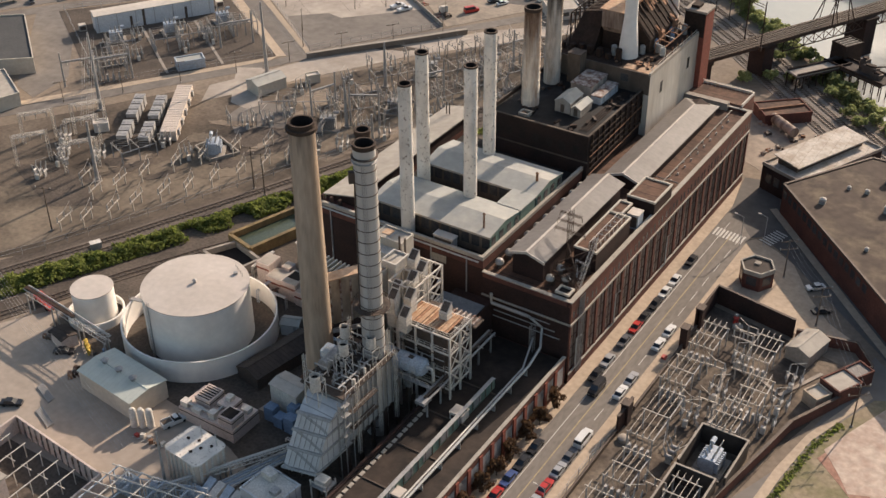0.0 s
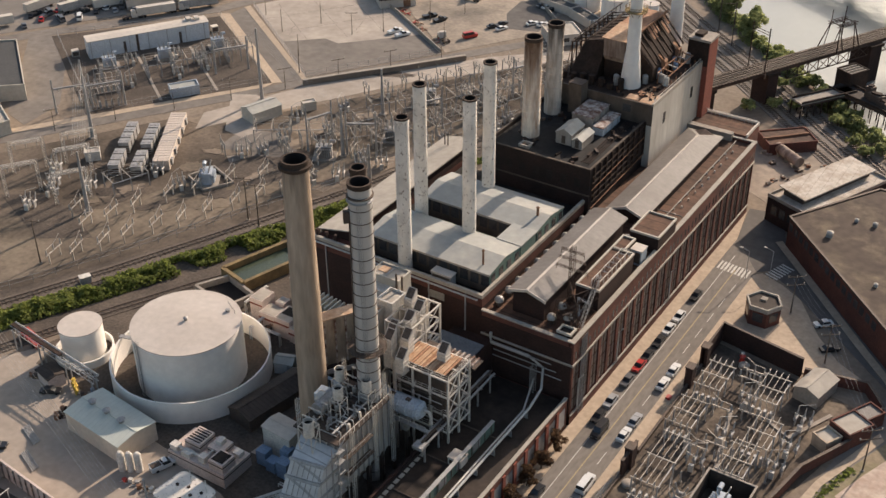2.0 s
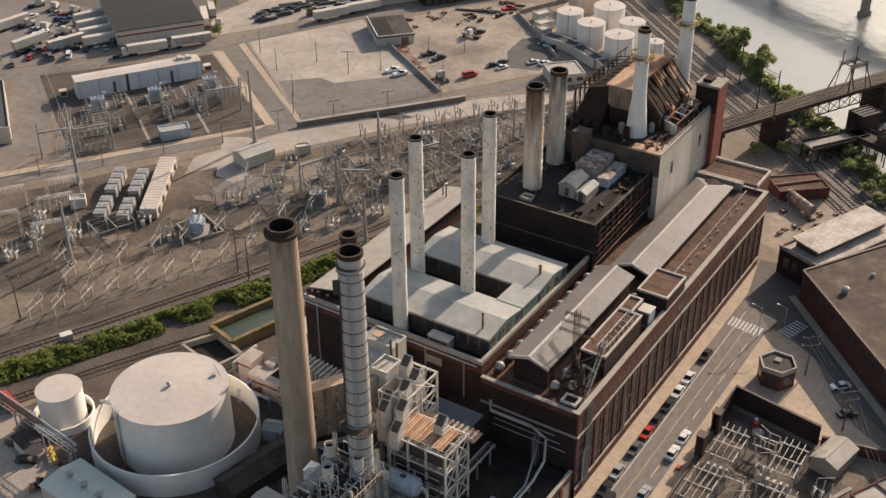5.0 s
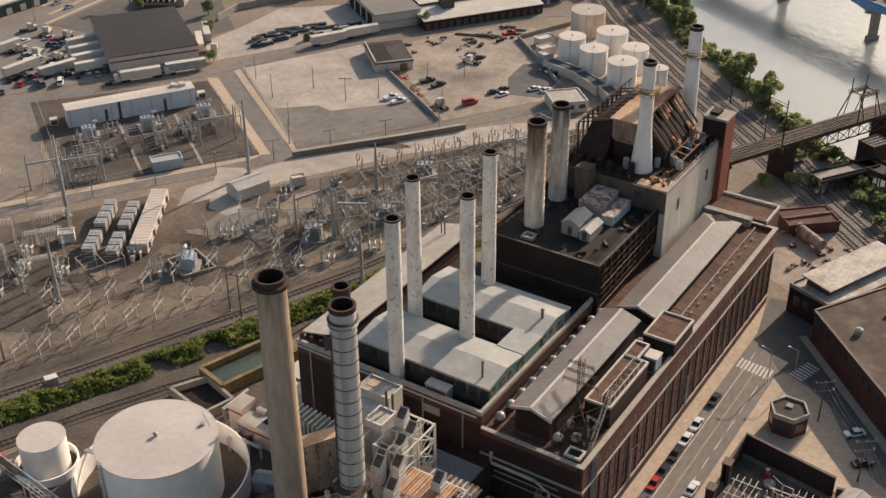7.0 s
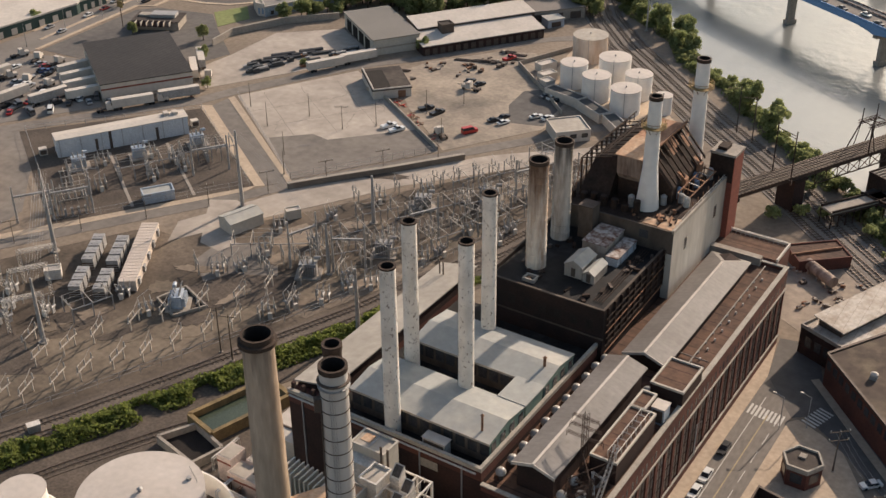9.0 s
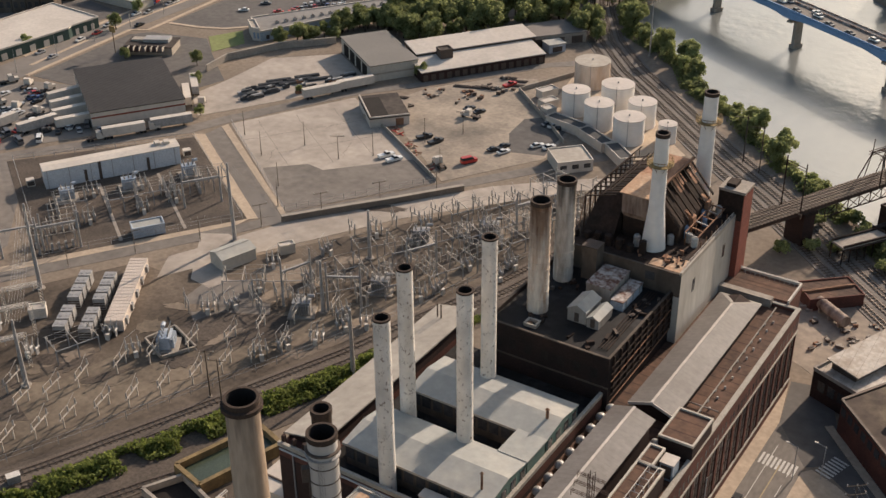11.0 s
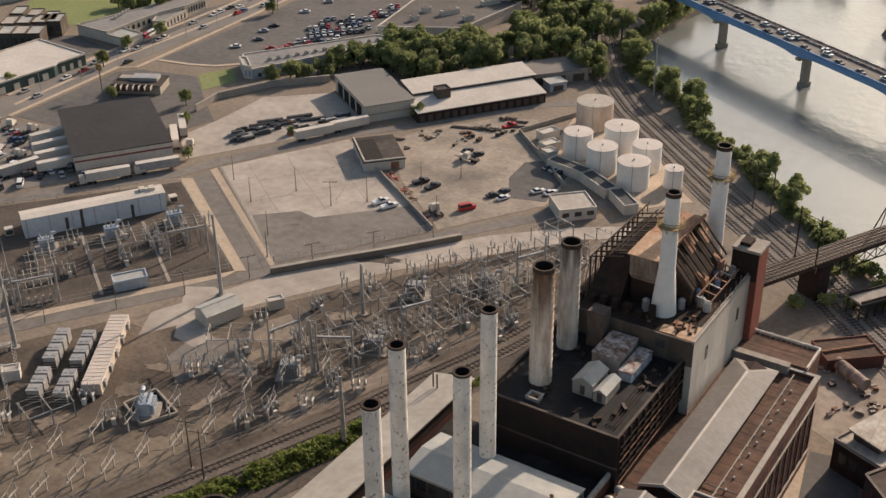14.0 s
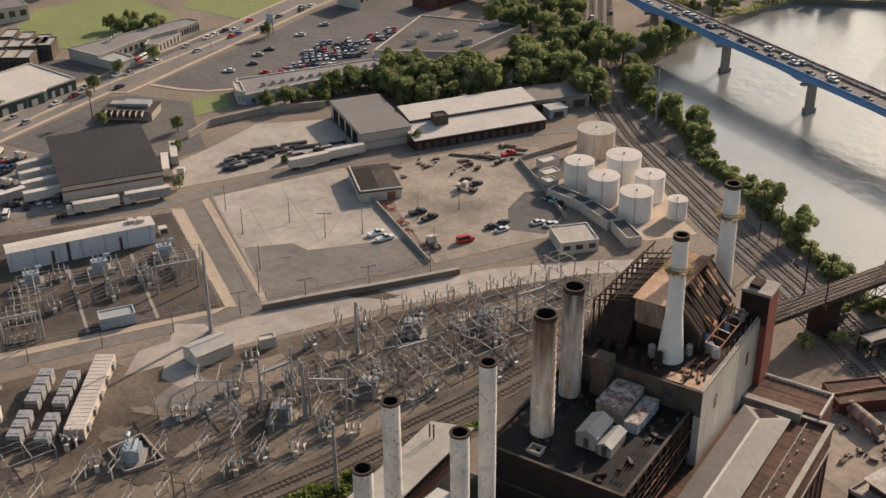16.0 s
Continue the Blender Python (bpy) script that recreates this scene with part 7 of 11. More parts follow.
t = thing("cable_bridge", (-127.6, 192, 6.8), "long grey cable tray and pipes on posts above the annex roof", "pipe rack")
for k, (x, z) in enumerate(((-128.4, 11.8), (-127.7, 12.1), (-127.0, 11.7))):
    part("tray", MB().box(x - 0.2, x + 0.2, 181.6, 207.0, z, z + 0.25), STEEL if k != 1 else STEEL_DARK, t)
for k in range(6):
    y = 182.4 + 4.8 * k
    part("post", MB().box(-127.8, -127.5, y - 0.15, y + 0.15, 6.8, 11.7), STEEL, t)
    part("cross_arm", MB().box(-128.8, -126.6, y - 0.1, y + 0.1, 11.45, 11.7), STEEL, t)
part("end_box", MB().box(-129.0, -126.8, 180.2, 182.2, 11.3, 12.0), STEEL, t, "boxy tray end")


def street_annex():
    t = thing("brick_annex", (-121, 180, 0), "low brick annex along the street with brown tar roofs", "industrial building")
    part("wall", MB().box(-130.6, XE - 0.3, 110, 212.4, 0, 6.6), BRICK, t)
    part("roof", MB().box(-130.2, -117.0, 110, 212.0, 6.6, 6.8), ROOF_BLACK_BROWN, t, "black-brown roof")
    part("roof", MB().box(-117.0, XE - 0.8, 110, 212.0, 6.6, 7.0), ROOF_BLACK_BROWN, t)
    part("parapet", MB().box(XE - 0.8, XE - 0.25, 110, 212.4, 6.6, 7.6), BRICK, t)
    part("coping", MB().box(XE - 0.9, XE - 0.15, 110, 212.4, 7.6, 7.8), COPING, t)
    n = 24
    for i in range(n):
        y = 111 + i * 4.22
        part("pilaster", MB().box(XE - 0.3, XE, y - 0.5, y + 0.5, 0, 6.9), BRICK_RED, t)
        part("window", MB().box(XE - 0.34, XE - 0.24, y + 0.75, y + 3.45, 1.2, 5.8), PANE_GREY, t, "tall dusty grey window")
    for i in range(20):
        part("skylight", MB().box(-129.5, -128.8, 150 + 1.75 * i, 151.2 + 1.75 * i, 6.8, 7.0), ROOF_CREAM, t)
    part("parapet", MB().box(-130.8, -130.2, 110, 190, 6.6, 7.4), BRICK_DARK_SHADED, t)
    for i in range(6):
        part("roof_seam", MB().box(-128.5, -118.2, 140 + 11 * i, 140.35 + 11 * i, 6.8, 7.0), STEEL_DARK, t)
    part("clerestory", MB().box(-121.6, -121.0, 140, 197, 6.8, 9.3), GREEN_WALL, t, "green-grey corrugated clerestory")
    for i in range(9):
        part("clerestory_pane", MB().box(-121.0, -120.92, 141 + 6 * i, 143.6 + 6 * i, 7.3, 8.9), PANE_GREY, t)
    for i in range(24):
        part("clerestory_batten", MB().box(-121.0, -120.88, 140.4 + 2.4 * i, 140.55 + 2.4 * i, 6.8, 9.3), STEEL_DARK, t)
    part("clerestory_cap", MB().box(-121.7, -120.85, 140, 197, 9.3, 9.4), STEEL, t)
    return t


street_annex()


def pipe_bridge():
    t = thing("pipe_bridge", (-118, 185, 7), "long pale insulated pipe on trestles over the annex roof", "pipe")
    part("pipe", MB().path([(-117.6, 112, 8.6), (-117.6, 205, 8.6), (-117.6, 209.5, 10.2), (-119.2, 213.0, 12.5), (-122.6, 213.0, 14.2)], 0.27, 10), STEAM_PIPE, t, smooth=True)
    part("pipe", MB().path([(-118.5, 112, 8.2), (-118.5, 204, 8.2), (-121.0, 212.6, 9.3)], 0.2, 8), STEAM_PIPE, t, smooth=True)
    for k in range(15):
        y = 114 + 6.4 * k
        part("trestle", MB().box(-118.3, -117.3, y, y + 0.2, 6.8, 8.3), STEEL, t)
    part("pipe", MB().path([(-122.6, 212.9, 14.2), (-131.5, 212.9, 14.2), (-131.5, 212.9, 16.6)], 0.35, 10), STEAM_PIPE, t, smooth=True)
    part("ladder", MB().lattice((-120.6, 211.4, 7.0), (-120.6, 211.4, 13.5), 0.9, 0.06, 0.7), STEEL, t)


pipe_bridge()
roof_unit("roof_air_unit", -123.6, -120.8, 184.2, 186.8, 6.8, 8.6, "white boxy air unit with two fans", STEEL_WHITE)
roof_unit("roof_air_unit", -121.4, -119.0, 160.4, 162.6, 6.8, 8.2, "white boxy air unit on the annex roof", STEEL_WHITE)
t = thing("wall_conduits", (-118, 212.8, 12), "grey pipes and conduit along the brick end wall", "pipe")
for k in range(4):
    part("conduit", MB().path([(-131 + 0.2 * k, 212.85, 11.2 + 1.5 * k), (-115 - 1.2 * k, 212.85, 11.2 + 1.5 * k)], 0.12, 6), STEEL, t)
t = thing("facade_conduit", (XE + 0.3, 224, 8), "cluster of pale conduits down the street front", "pipe")
for k in range(5):
    part("conduit", MB().path([(XE + 0.2, 216.6 + 0.55 * k, 1.0), (XE + 0.2, 216.6 + 0.55 * k, 20.5)], 0.09, 5), STEEL, t)
for y in (216.0, 234.5, 262.0):
    t = thing("wall_vent_pipe", (XE + 0.4, y, 3), "bent pale vent pipe on the street front", "pipe")
    part("pipe", MB().path([(XE + 0.25, y, 2.8), (XE + 0.25, y, 10.5), (XE + 0.9, y + 0.8, 11.3)], 0.17, 7), STEAM_PIPE, t, smooth=True)


def settling_basin():
    t = thing("settling_basin", (-203, 224, 0), "ochre-stained concrete settling basin with green water", "basin")
    c = [(-209.5, 216.5), (-203.5, 236.0), (-195.5, 233.5), (-201.0, 214.5)]
    for p, q in zip(c, c[1:] + c[:1]):
        part("wall", band(MB(), [p, q], 1.0, 0, 2.8), OCHRE, t)
    part("water", MB().prism(c, 0.05, 1.2), POND, t, "murky green water")
    t = thing("settling_basin", (-199, 212, 0), "dark concrete basin beside another", "basin")
    c = [(-210.5, 208.0), (-206.5, 215.5), (-196.5, 212.6), (-198.5, 205.5)]
    for p, q in zip(c, c[1:] + c[:1]):
        part("wall", band(MB(), [p, q], 0.7, 0, 2.2), CONCRETE, t)
    part("water", MB().prism(c, 0.05, 0.6), BLACK_PIT, t)


settling_basin()
t = thing("pipe_gantry", (-212, 173, 0), "long pale steel pipe gantry with dark cable tray over the yard", "pipe gantry")
ga, gb = Vector((-229.3, 170.1, 6.0)), Vector((-199.6, 166.7, 6.0))
part("truss", MB().lattice(ga, gb, 1.3, 0.09, 1.7), STEAM_PIPE, t)
part("cable_tray", band(MB(), [(ga.x, ga.y), (ga.x + 0.6 * (gb.x - ga.x), ga.y + 0.6 * (gb.y - ga.y))], 0.9, 6.7, 6.95), BLACK_AND_SHADE, t)
part("pipe", MB().tube(ga + Vector((0.2, 0.8, 0.9)), gb + Vector((0.2, 0.8, 0.9)), 0.16, 8), STEAM_PIPE, t, smooth=True)
for f in (0.02, 0.34, 0.66, 0.97):
    p = ga + (gb - ga) * f
    for e in (-0.6, 0.6):
        part("leg", MB().box(p.x - 0.13, p.x + 0.13, p.y + e - 0.13, p.y + e + 0.13, 0, 5.5), STEEL, t)
t = thing("valve_manifold", (-207.8, 167.4, 0), "bright yellow pipe manifold with valves on the ground", "valve")
for k in range(4):
    part("pipe", MB().path([(-209.2 + 0.9 * k, 168.4 - 0.5 * k, 0.1), (-209.2 + 0.9 * k, 168.4 - 0.5 * k, 1.3 + 0.3 * (k % 2)), (-208.4 + 0.9 * k, 167.2 - 0.5 * k, 1.3 + 0.3 * (k % 2)), (-208.4 + 0.9 * k, 167.2 - 0.5 * k, 0.1)], 0.22, 8), YELLOW_PIPE, t, smooth=True)
part("header", MB().tube((-209.6, 168.2, 0.9), (-205.4, 165.8, 0.9), 0.3, 8), YELLOW_PIPE, t, smooth=True)
for k in range(3):
    part("valve_wheel", MB().cyl(-208.6 + 1.2 * k, 167.6 - 0.7 * k, 1.7, 1.8, 0.4, 12), YELLOW_PIPE, t)
t = thing("red_trailer", (-228, 174, 0), "long low red flatbed trailer beside the railway", "trailer")
part("bed", MB().obox(-228.4, 173.6, 8.0, 2.2, 0.7, 1.5, -14), RED, t)
for x, y in ((-230.6, 174.1), (-229.6, 173.8), (-226.2, 173.0)):
    part("wheel", MB().obox(x, y, 0.8, 2.3, 0.05, 0.75, -14), RUBBER, t)
rj = random.Random(77)
for k in range(16):
    x, y = (-219.5 + 3.4 * rj.random(), 164.6 + 3.6 * rj.random()) if k < 9 else (-204.6 + 4.0 * rj.random(), 158.0 + 3.0 * rj.random())
    t = thing("scrap_pile", (x, y, 0.05), "small dark heap of rusty scrap in the plant yard", "scrap", "scrap in the plant yard")
    part("piece", MB().obox(x, y, 0.7 + 1.0 * rj.random(), 0.5 + 0.5 * rj.random(), 0.05, 0.5 + 0.9 * rj.random(), 180 * rj.random()), (RUST, BLACK_AND_SHADE, STEEL_DARK)[k % 3], t)
    part("piece", MB().obox(x + 0.5, y + 0.3, 0.6, 0.3, 0.05, 0.4 + 0.5 * rj.random(), 180 * rj.random()), (BLACK_AND_SHADE, RUST_MOTTLE)[k % 2], t)
slab("yard", [(-225, 182), (-221.5, 168.4), (-210, 168.6), (-203, 166.2), (-181, 164.0), (-173, 163.2), (-163, 170), (-160, 192), (-178, 204), (-200, 206), (-214, 192)], GRAVEL_DARK, "dark ground round the tanks", 0.056)
t = thing("tank_walkway", (-202.5, 182.0, 0), "narrow steel walkway from ring to tank", "walkway")
part("deck", MB().hull([(-206.9, 180.2, 5.6), (-200.9, 181.8, 5.6), (-201.1, 182.8, 5.6), (-207.1, 181.2, 5.6)], [(-206.9, 180.2, 5.8), (-200.9, 181.8, 5.8), (-201.1, 182.8, 5.8), (-207.1, 181.2, 5.8)]), STEEL, t)
for k in range(5):
    part("railing_post", MB().tube((-206.9 + 1.45 * k, 180.3 + 0.39 * k, 5.8), (-206.9 + 1.45 * k, 180.3 + 0.39 * k, 6.9), 0.05, 4), STEEL, t)
t = thing("tank_ladder", (-193.0, 173.4, 0), "steel ladder on the big white tank", "ladder")
part("ladder", MB().lattice((-193.0, 173.3, 0.2), (-193.0, 173.3, 14.4), 0.6, 0.05, 0.6), STEEL, t)
t = thing("tank_vent", (-190.0, 184.9, 14.0), "small vent on the tank roof", "vent")
part("vent", MB().lathe(-190.0, 184.9, [(0.35, 13.9), (0.35, 14.6), (0.6, 14.7), (0.1, 15.0)], 10), STEEL, t)
t = thing("tank_hatch", (-184.9, 192.4, 13.6), "roof hatch and railing at the tank edge", "hatch")
part("hatch", MB().cyl(-184.9, 192.4, 13.5, 14.3, 0.5, 10), STEEL, t)
for k in range(5):
    part("railing_post", MB().tube((-186.7 + 0.9 * k, 194.6 - 0.5 * k, 13.5), (-186.7 + 0.9 * k, 194.6 - 0.5 * k, 14.7), 0.06, 4), STEEL, t)


def blue_switchgear():
    t = thing("transformer_bank", (-160, 144, 0), "blue-grey transformer bank with pipes and frames", "transformer")
    for x, y in ((-168, 141), (-162, 143), (-156, 145.5)):
        part("tank", MB().box(x - 1.6, x + 1.6, y - 1.2, y + 1.2, 0.3, 3.4), BLUE_GREY, t)
        for k in range(5):
            part("radiator", MB().box(x - 1.5 + 0.65 * k, x - 1.25 + 0.65 * k, y - 2.0, y - 1.2, 0.6, 3.0), BLUE_GREY, t)
        for k in range(3):
            part("bushing", MB().lathe(x - 0.9 + 0.9 * k, y, [(0.2, 3.4), (0.24, 3.9), (0.12, 4.9)], 8), PORCELAIN, t)
    for k in range(7):
        x, y = -170 + 3 * k, 138.4 + 1.2 * k
        part("post", MB().tube((x, y, 0), (x, y, 5.4), 0.12, 5), BLUE_GREY, t)
    for z in (3.8, 5.3):
        part("rail", MB().tube((-170, 138.4, z), (-152, 145.6, z), 0.12, 5), BLUE_GREY, t)


blue_switchgear()
t = thing("bus_structure", (-158, 139, 0), "pale blue tubular bus structure with pipes in the transformer bay", "switchgear")
rb2 = random.Random(12)
for k in range(9):
    x = -170 + 2.6 * k
    y0, y1 = 128 + 0.45 * k, 141 + 0.45 * k
    part("bus_tube", MB().path([(x, y0, 5.6), (x, y1, 5.6), (x + 0.4, y1 + 1.2, 3.6)], 0.16, 6), STEEL_WHITE if k % 2 else BLUE_GREY, t, smooth=True)
    for y in (y0 + 2, y1 - 1.5):
        part("post", MB().tube((x, y, 0), (x, y, 5.6), 0.14, 5), BLUE_GREY, t)
    part("brace", MB().tube((x, y1 - 1.5, 0.3), (x + 2.4, y1 - 1.2, 5.4), 0.08, 4), STEEL_WHITE, t)
for k in range(5):
    part("cross_tube", MB().tube((-171, 130 + 2.6 * k, 5.9), (-148, 134 + 2.6 * k, 5.9), 0.13, 6), STEEL_WHITE, t)
t = thing("duct_run", (-152, 147, 0), "pale blue-white ducts between tank and enclosure", "duct")
for k in range(4):
    x = -154.5 + 2.2 * k
    part("duct", MB().hull([(x, 143.5, 0.4), (x + 1.7, 143.5, 0.4), (x + 1.7, 149.0, 0.4), (x, 149.0, 0.4)], [(x, 144.2, 2.6 + 0.5 * (k % 2)), (x + 1.7, 144.2, 2.6 + 0.5 * (k % 2)), (x + 1.7, 149.0, 4.4), (x, 149.0, 4.4)]), STEEL_WHITE if k % 2 else BLUE_GREY, t)
t = thing("cable_bridge", (-149, 155, 0), "long white cable bridge on bents toward the silver duct", "cable bridge")
part("truss", MB().lattice((-160.5, 141.5, 4.0), (-144.0, 166.0, 5.4), 1.0, 0.09, 1.4), STEEL_WHITE, t)
part("tray", MB().tube((-160.5, 141.5, 4.6), (-144.0, 166.0, 6.0), 0.22, 6), STEAM_PIPE, t)
for k in range(5):
    f = (k + 0.3) / 5
    part("bent", MB().tube((-160.5 + 16.5 * f, 141.5 + 24.5 * f, 0), (-160.5 + 16.5 * f, 141.5 + 24.5 * f, 4 + 1.2 * f), 0.18, 5), STEEL, t)
t = thing("pipe_rack", (-149, 160, 0), "blue-grey pipe rack beside the heat recovery boiler", "pipe rack")
for k in range(5):
    part("pipe", MB().tube((-153.5 + 0.7 * k, 148, 3.0 + 0.1 * k), (-146.5 + 0.7 * k, 166, 3.4), 0.22, 7), BLUE_GREY if k % 2 else STEAM_PIPE, t, smooth=True)
for k in range(5):
    part("bent", MB().obox(-151.6 + 1.5 * k, 149.4 + 3.9 * k, 4.2, 0.3, 0, 2.8, -22), STEEL_DARK, t)
t = thing("blower_unit", (-154, 168.6, 0), "blue boxy blower unit under the filter house", "machine")
for x, y, w, h in ((-158.4, 171.4, 2.4, 3.4), (-155.6, 170.8, 2.2, 2.6), (-152.6, 170.6, 2.6, 3.8), (-153.8, 173.2, 2.2, 4.4)):
    part("box", MB().box(x - w / 2, x + w / 2, y - 1.1, y + 1.1, 0, h), BLUE, t)


def pipe_clutter(x0, x1, y0, y1, n, seed, label):
    rnd = random.Random(seed)
    for k in range(n):
        x, y = x0 + (x1 - x0) * rnd.random(), y0 + (y1 - y0) * rnd.random()
        t = thing("pipe_run", (x, y, 0.05), label, "pipe", "pipe runs in the plant")
        h, l = 0.8 + 2.6 * rnd.random(), 3 + 5 * rnd.random()
        along = rnd.random() < 0.5
        q = (x + l, y, h) if along else (x, y + l, h)
        w = (0, 0.5) if along else (0.5, 0)
        paint = rnd.choice((STEAM_PIPE, STEEL_WHITE, STEEL, RUST, BLUE_GREY))
        for j in range(2):
            part("pipe", MB().path([(x + w[0] * j, y + w[1] * j, 0.1), (x + w[0] * j, y + w[1] * j, h), (q[0] + w[0] * j, q[1] + w[1] * j, h), (q[0] + w[0] * j, q[1] + w[1] * j, 0.1)], 0.1 + 0.12 * rnd.random(), 6), paint, t, smooth=True)
        part("valve_box", MB().obox((x + q[0]) / 2, (y + q[1]) / 2, 0.9 + rnd.random(), 0.8, 0.05, h - 0.2, 0), rnd.choice((STEEL, STEEL_DARK, BLUE_GREY, PINKISH)), t)


pipe_clutter(-172, -146, 182, 196, 14, 51, "pipes and valve box between tank ring and stacks")
pipe_clutter(-152, -146, 160, 172, 8, 52, "pipes and valve box beside the heat recovery boiler")
pipe_clutter(-130.5, -131.0, 164, 196, 7, 53, "pipes along the annex wall")
pipe_clutter(-196, -184, 200, 212, 8, 54, "pipes by the low annex")


# ---- east of the street: walled switchyard, kiosk, flat-roofed buildings ----
def wall_run(name, pts, h, material, label, w=0.45):
    t = thing(name, (*pts[0], 0), label, "wall")
    part("wall", band(MB(), pts, w, 0, h - 0.15), material, t)
    part("coping", band(MB(), pts, w + 0.2, h - 0.15, h), STEEL_DARK, t)
    return t


wall_run("brick_wall", [(-97.3, 246), (-97.3, 257.6), (-78.0, 254.2)], 5.0, BRICK_DARK_SHADED, "dark brick wall round the switchyard corner")
wall_run("brick_wall", [(-97.2, 205), (-97.2, 212)], 4.6, BRICK_DARK_SHADED, "short dark brick wall by the sidewalk")
wall_run("brick_wall", [(-97.2, 213), (-97.2, 245.6)], 1.2, STEEL_DARK, "low wall and fence along the sidewalk", 0.3)
wall_run("brick_wall", [(-97.2, 120), (-97.2, 204.6)], 1.4, STEEL_DARK, "low wall and fence along the lower sidewalk", 0.3)
for y in (238.5, 247.0, 209.0):
    t = thing("gate_pier", (-97.3, y, 0), "square dark brick gate pier", "pier")
    part("pier", MB().box(-98.0, -96.4, y - 1.0, y + 1.0, 0, 5.2), BRICK_DARK_SHADED, t)
    part("cap", MB().box(-98.15, -96.25, y - 1.15, y + 1.15, 5.2, 5.45), STEEL_DARK, t)
wall_run("brick_wall", [(-77.4, 254.0), (-64.6, 256.4), (-59.6, 250.2), (-62.6, 236.4), (-68.2, 224.4), (-70.0, 214), (-73.5, 195), (-93, 120)], 2.8, BRICK, "low brick wall beside the back road")
block_house("white_gable_shed", -73.6, 250.0, 8.4, 5.6, 3.0, 78, CONCRETE, ROOF_CREAM, "white-roofed gabled metal shed in the switchyard", eave=1.2)
t = block_house("brick_control_house", -63.4, 240.6, 6.6, 5.4, 3.6, 62, BRICK, ROOF_CREAM, "small flat-roofed brick control house")
block_house("brick_control_house", -61.6, 246.4, 5.0, 4.0, 3.2, 62, BRICK, ROOF_METAL, "low brick lean-to with grey roof")
block_house("transformer_house", -66.6, 235.4, 4.2, 3.8, 2.8, 62, WALK, ROOF_CREAM, "pale boxy transformer house")
t = thing("concrete_path", (-73.5, 240, 0), "pale concrete kerb path in the yard", "path")
part("kerb", band(MB(), [(-79.0, 236.4), (-73.6, 233.6), (-68.4, 245.0)], 0.9, 0.04, 0.3), CONCRETE, t)
part("kerb", band(MB(), [(-86.6, 236.0), (-81.4, 212.0)], 0.9, 0.04, 0.3), CONCRETE, t)


def blast_pit(x0, x1, y0, y1, label):
    t = thing("blast_wall_bay", ((x0 + x1) / 2, (y0 + y1) / 2, 0), label, "enclosure")
    for a in ((x0, x1, y1 - 0.4, y1), (x0, x0 + 0.4, y0, y1 - 0.4), (x1 - 0.4, x1, y0, y1 - 0.4)):
        part("wall", MB().box(*a, 0, 4.6), ROOF_TAR, t)
        part("coping", MB().box(*a, 4.6, 4.75), CONCRETE, t)


blast_pit(-82.4, -72.6, 200.0, 212.2, "dark blast walls round a transformer")
blast_pit(-82.4, -74.0, 184.0, 199.0, "dark blast walls round switchgear")


def kiosk():
    t = thing("hexagonal_kiosk", (-92.6, 270.0, 0), "hexagonal brown brick kiosk with dark flat roof", "kiosk")
    part("wall", MB().lathe(-92.6, 270.0, [(4.1, 0), (4.1, 4.6)], 6), BRICK, t)
    part("band", MB().lathe(-92.6, 270.0, [(4.25, 4.2), (4.25, 5.3), (3.8, 5.3), (3.8, 4.7)], 6, False, False), COPING, t)
    part("roof", MB().lathe(-92.6, 270.0, [(3.8, 4.7), (3.8, 4.85)], 6), ROOF_TAR, t)
    part("hatch", MB().box(-93.6, -92.2, 270.2, 271.6, 4.85, 5.2), CONCRETE, t)
    for k in range(6):
        a = radians(30 + 60 * k)
        part("window", MB().obox(-92.6 + 3.57 * math.cos(a), 270 + 3.57 * math.sin(a), 0.1, 2.4, 1.4, 3.6, 30 + 60 * k), GLASS, t)


kiosk()


def flat_building_east():
    t = thing("flat_roofed_warehouse", (-60, 292, 0), "large low brick warehouse with stained black roof", "warehouse")
    c = [(-98.6, 303.4), (-83.6, 329.0), (-30, 330), (-4, 286), (-38, 240), (-67.6, 271.2)]
    part("wall", MB().prism(c, 0, 8.2), BRICK, t)
    part("roof", MB().prism([((x + 55) * 0.985 - 55, (y - 292) * 0.985 + 292) for x, y in c], 8.2, 8.5), ROOF_LICHEN, t, "black roof with pale lichen patches")
    for p, q in zip(c, c[1:] + c[:1]):
        part("coping", band(MB(), [p, q], 0.6, 8.2, 8.75), STEEL_DARK, t)
    for k in range(16):
        f = (k + 0.5) / 16
        x, y = -67.6 - 31.0 * f, 271.2 + 32.2 * f
        part("window", MB().obox(x - 0.03, y - 0.03, 1.7, 0.12, 5.2, 7.2, -46), GLASS, t)
    return t


flat_building_east()
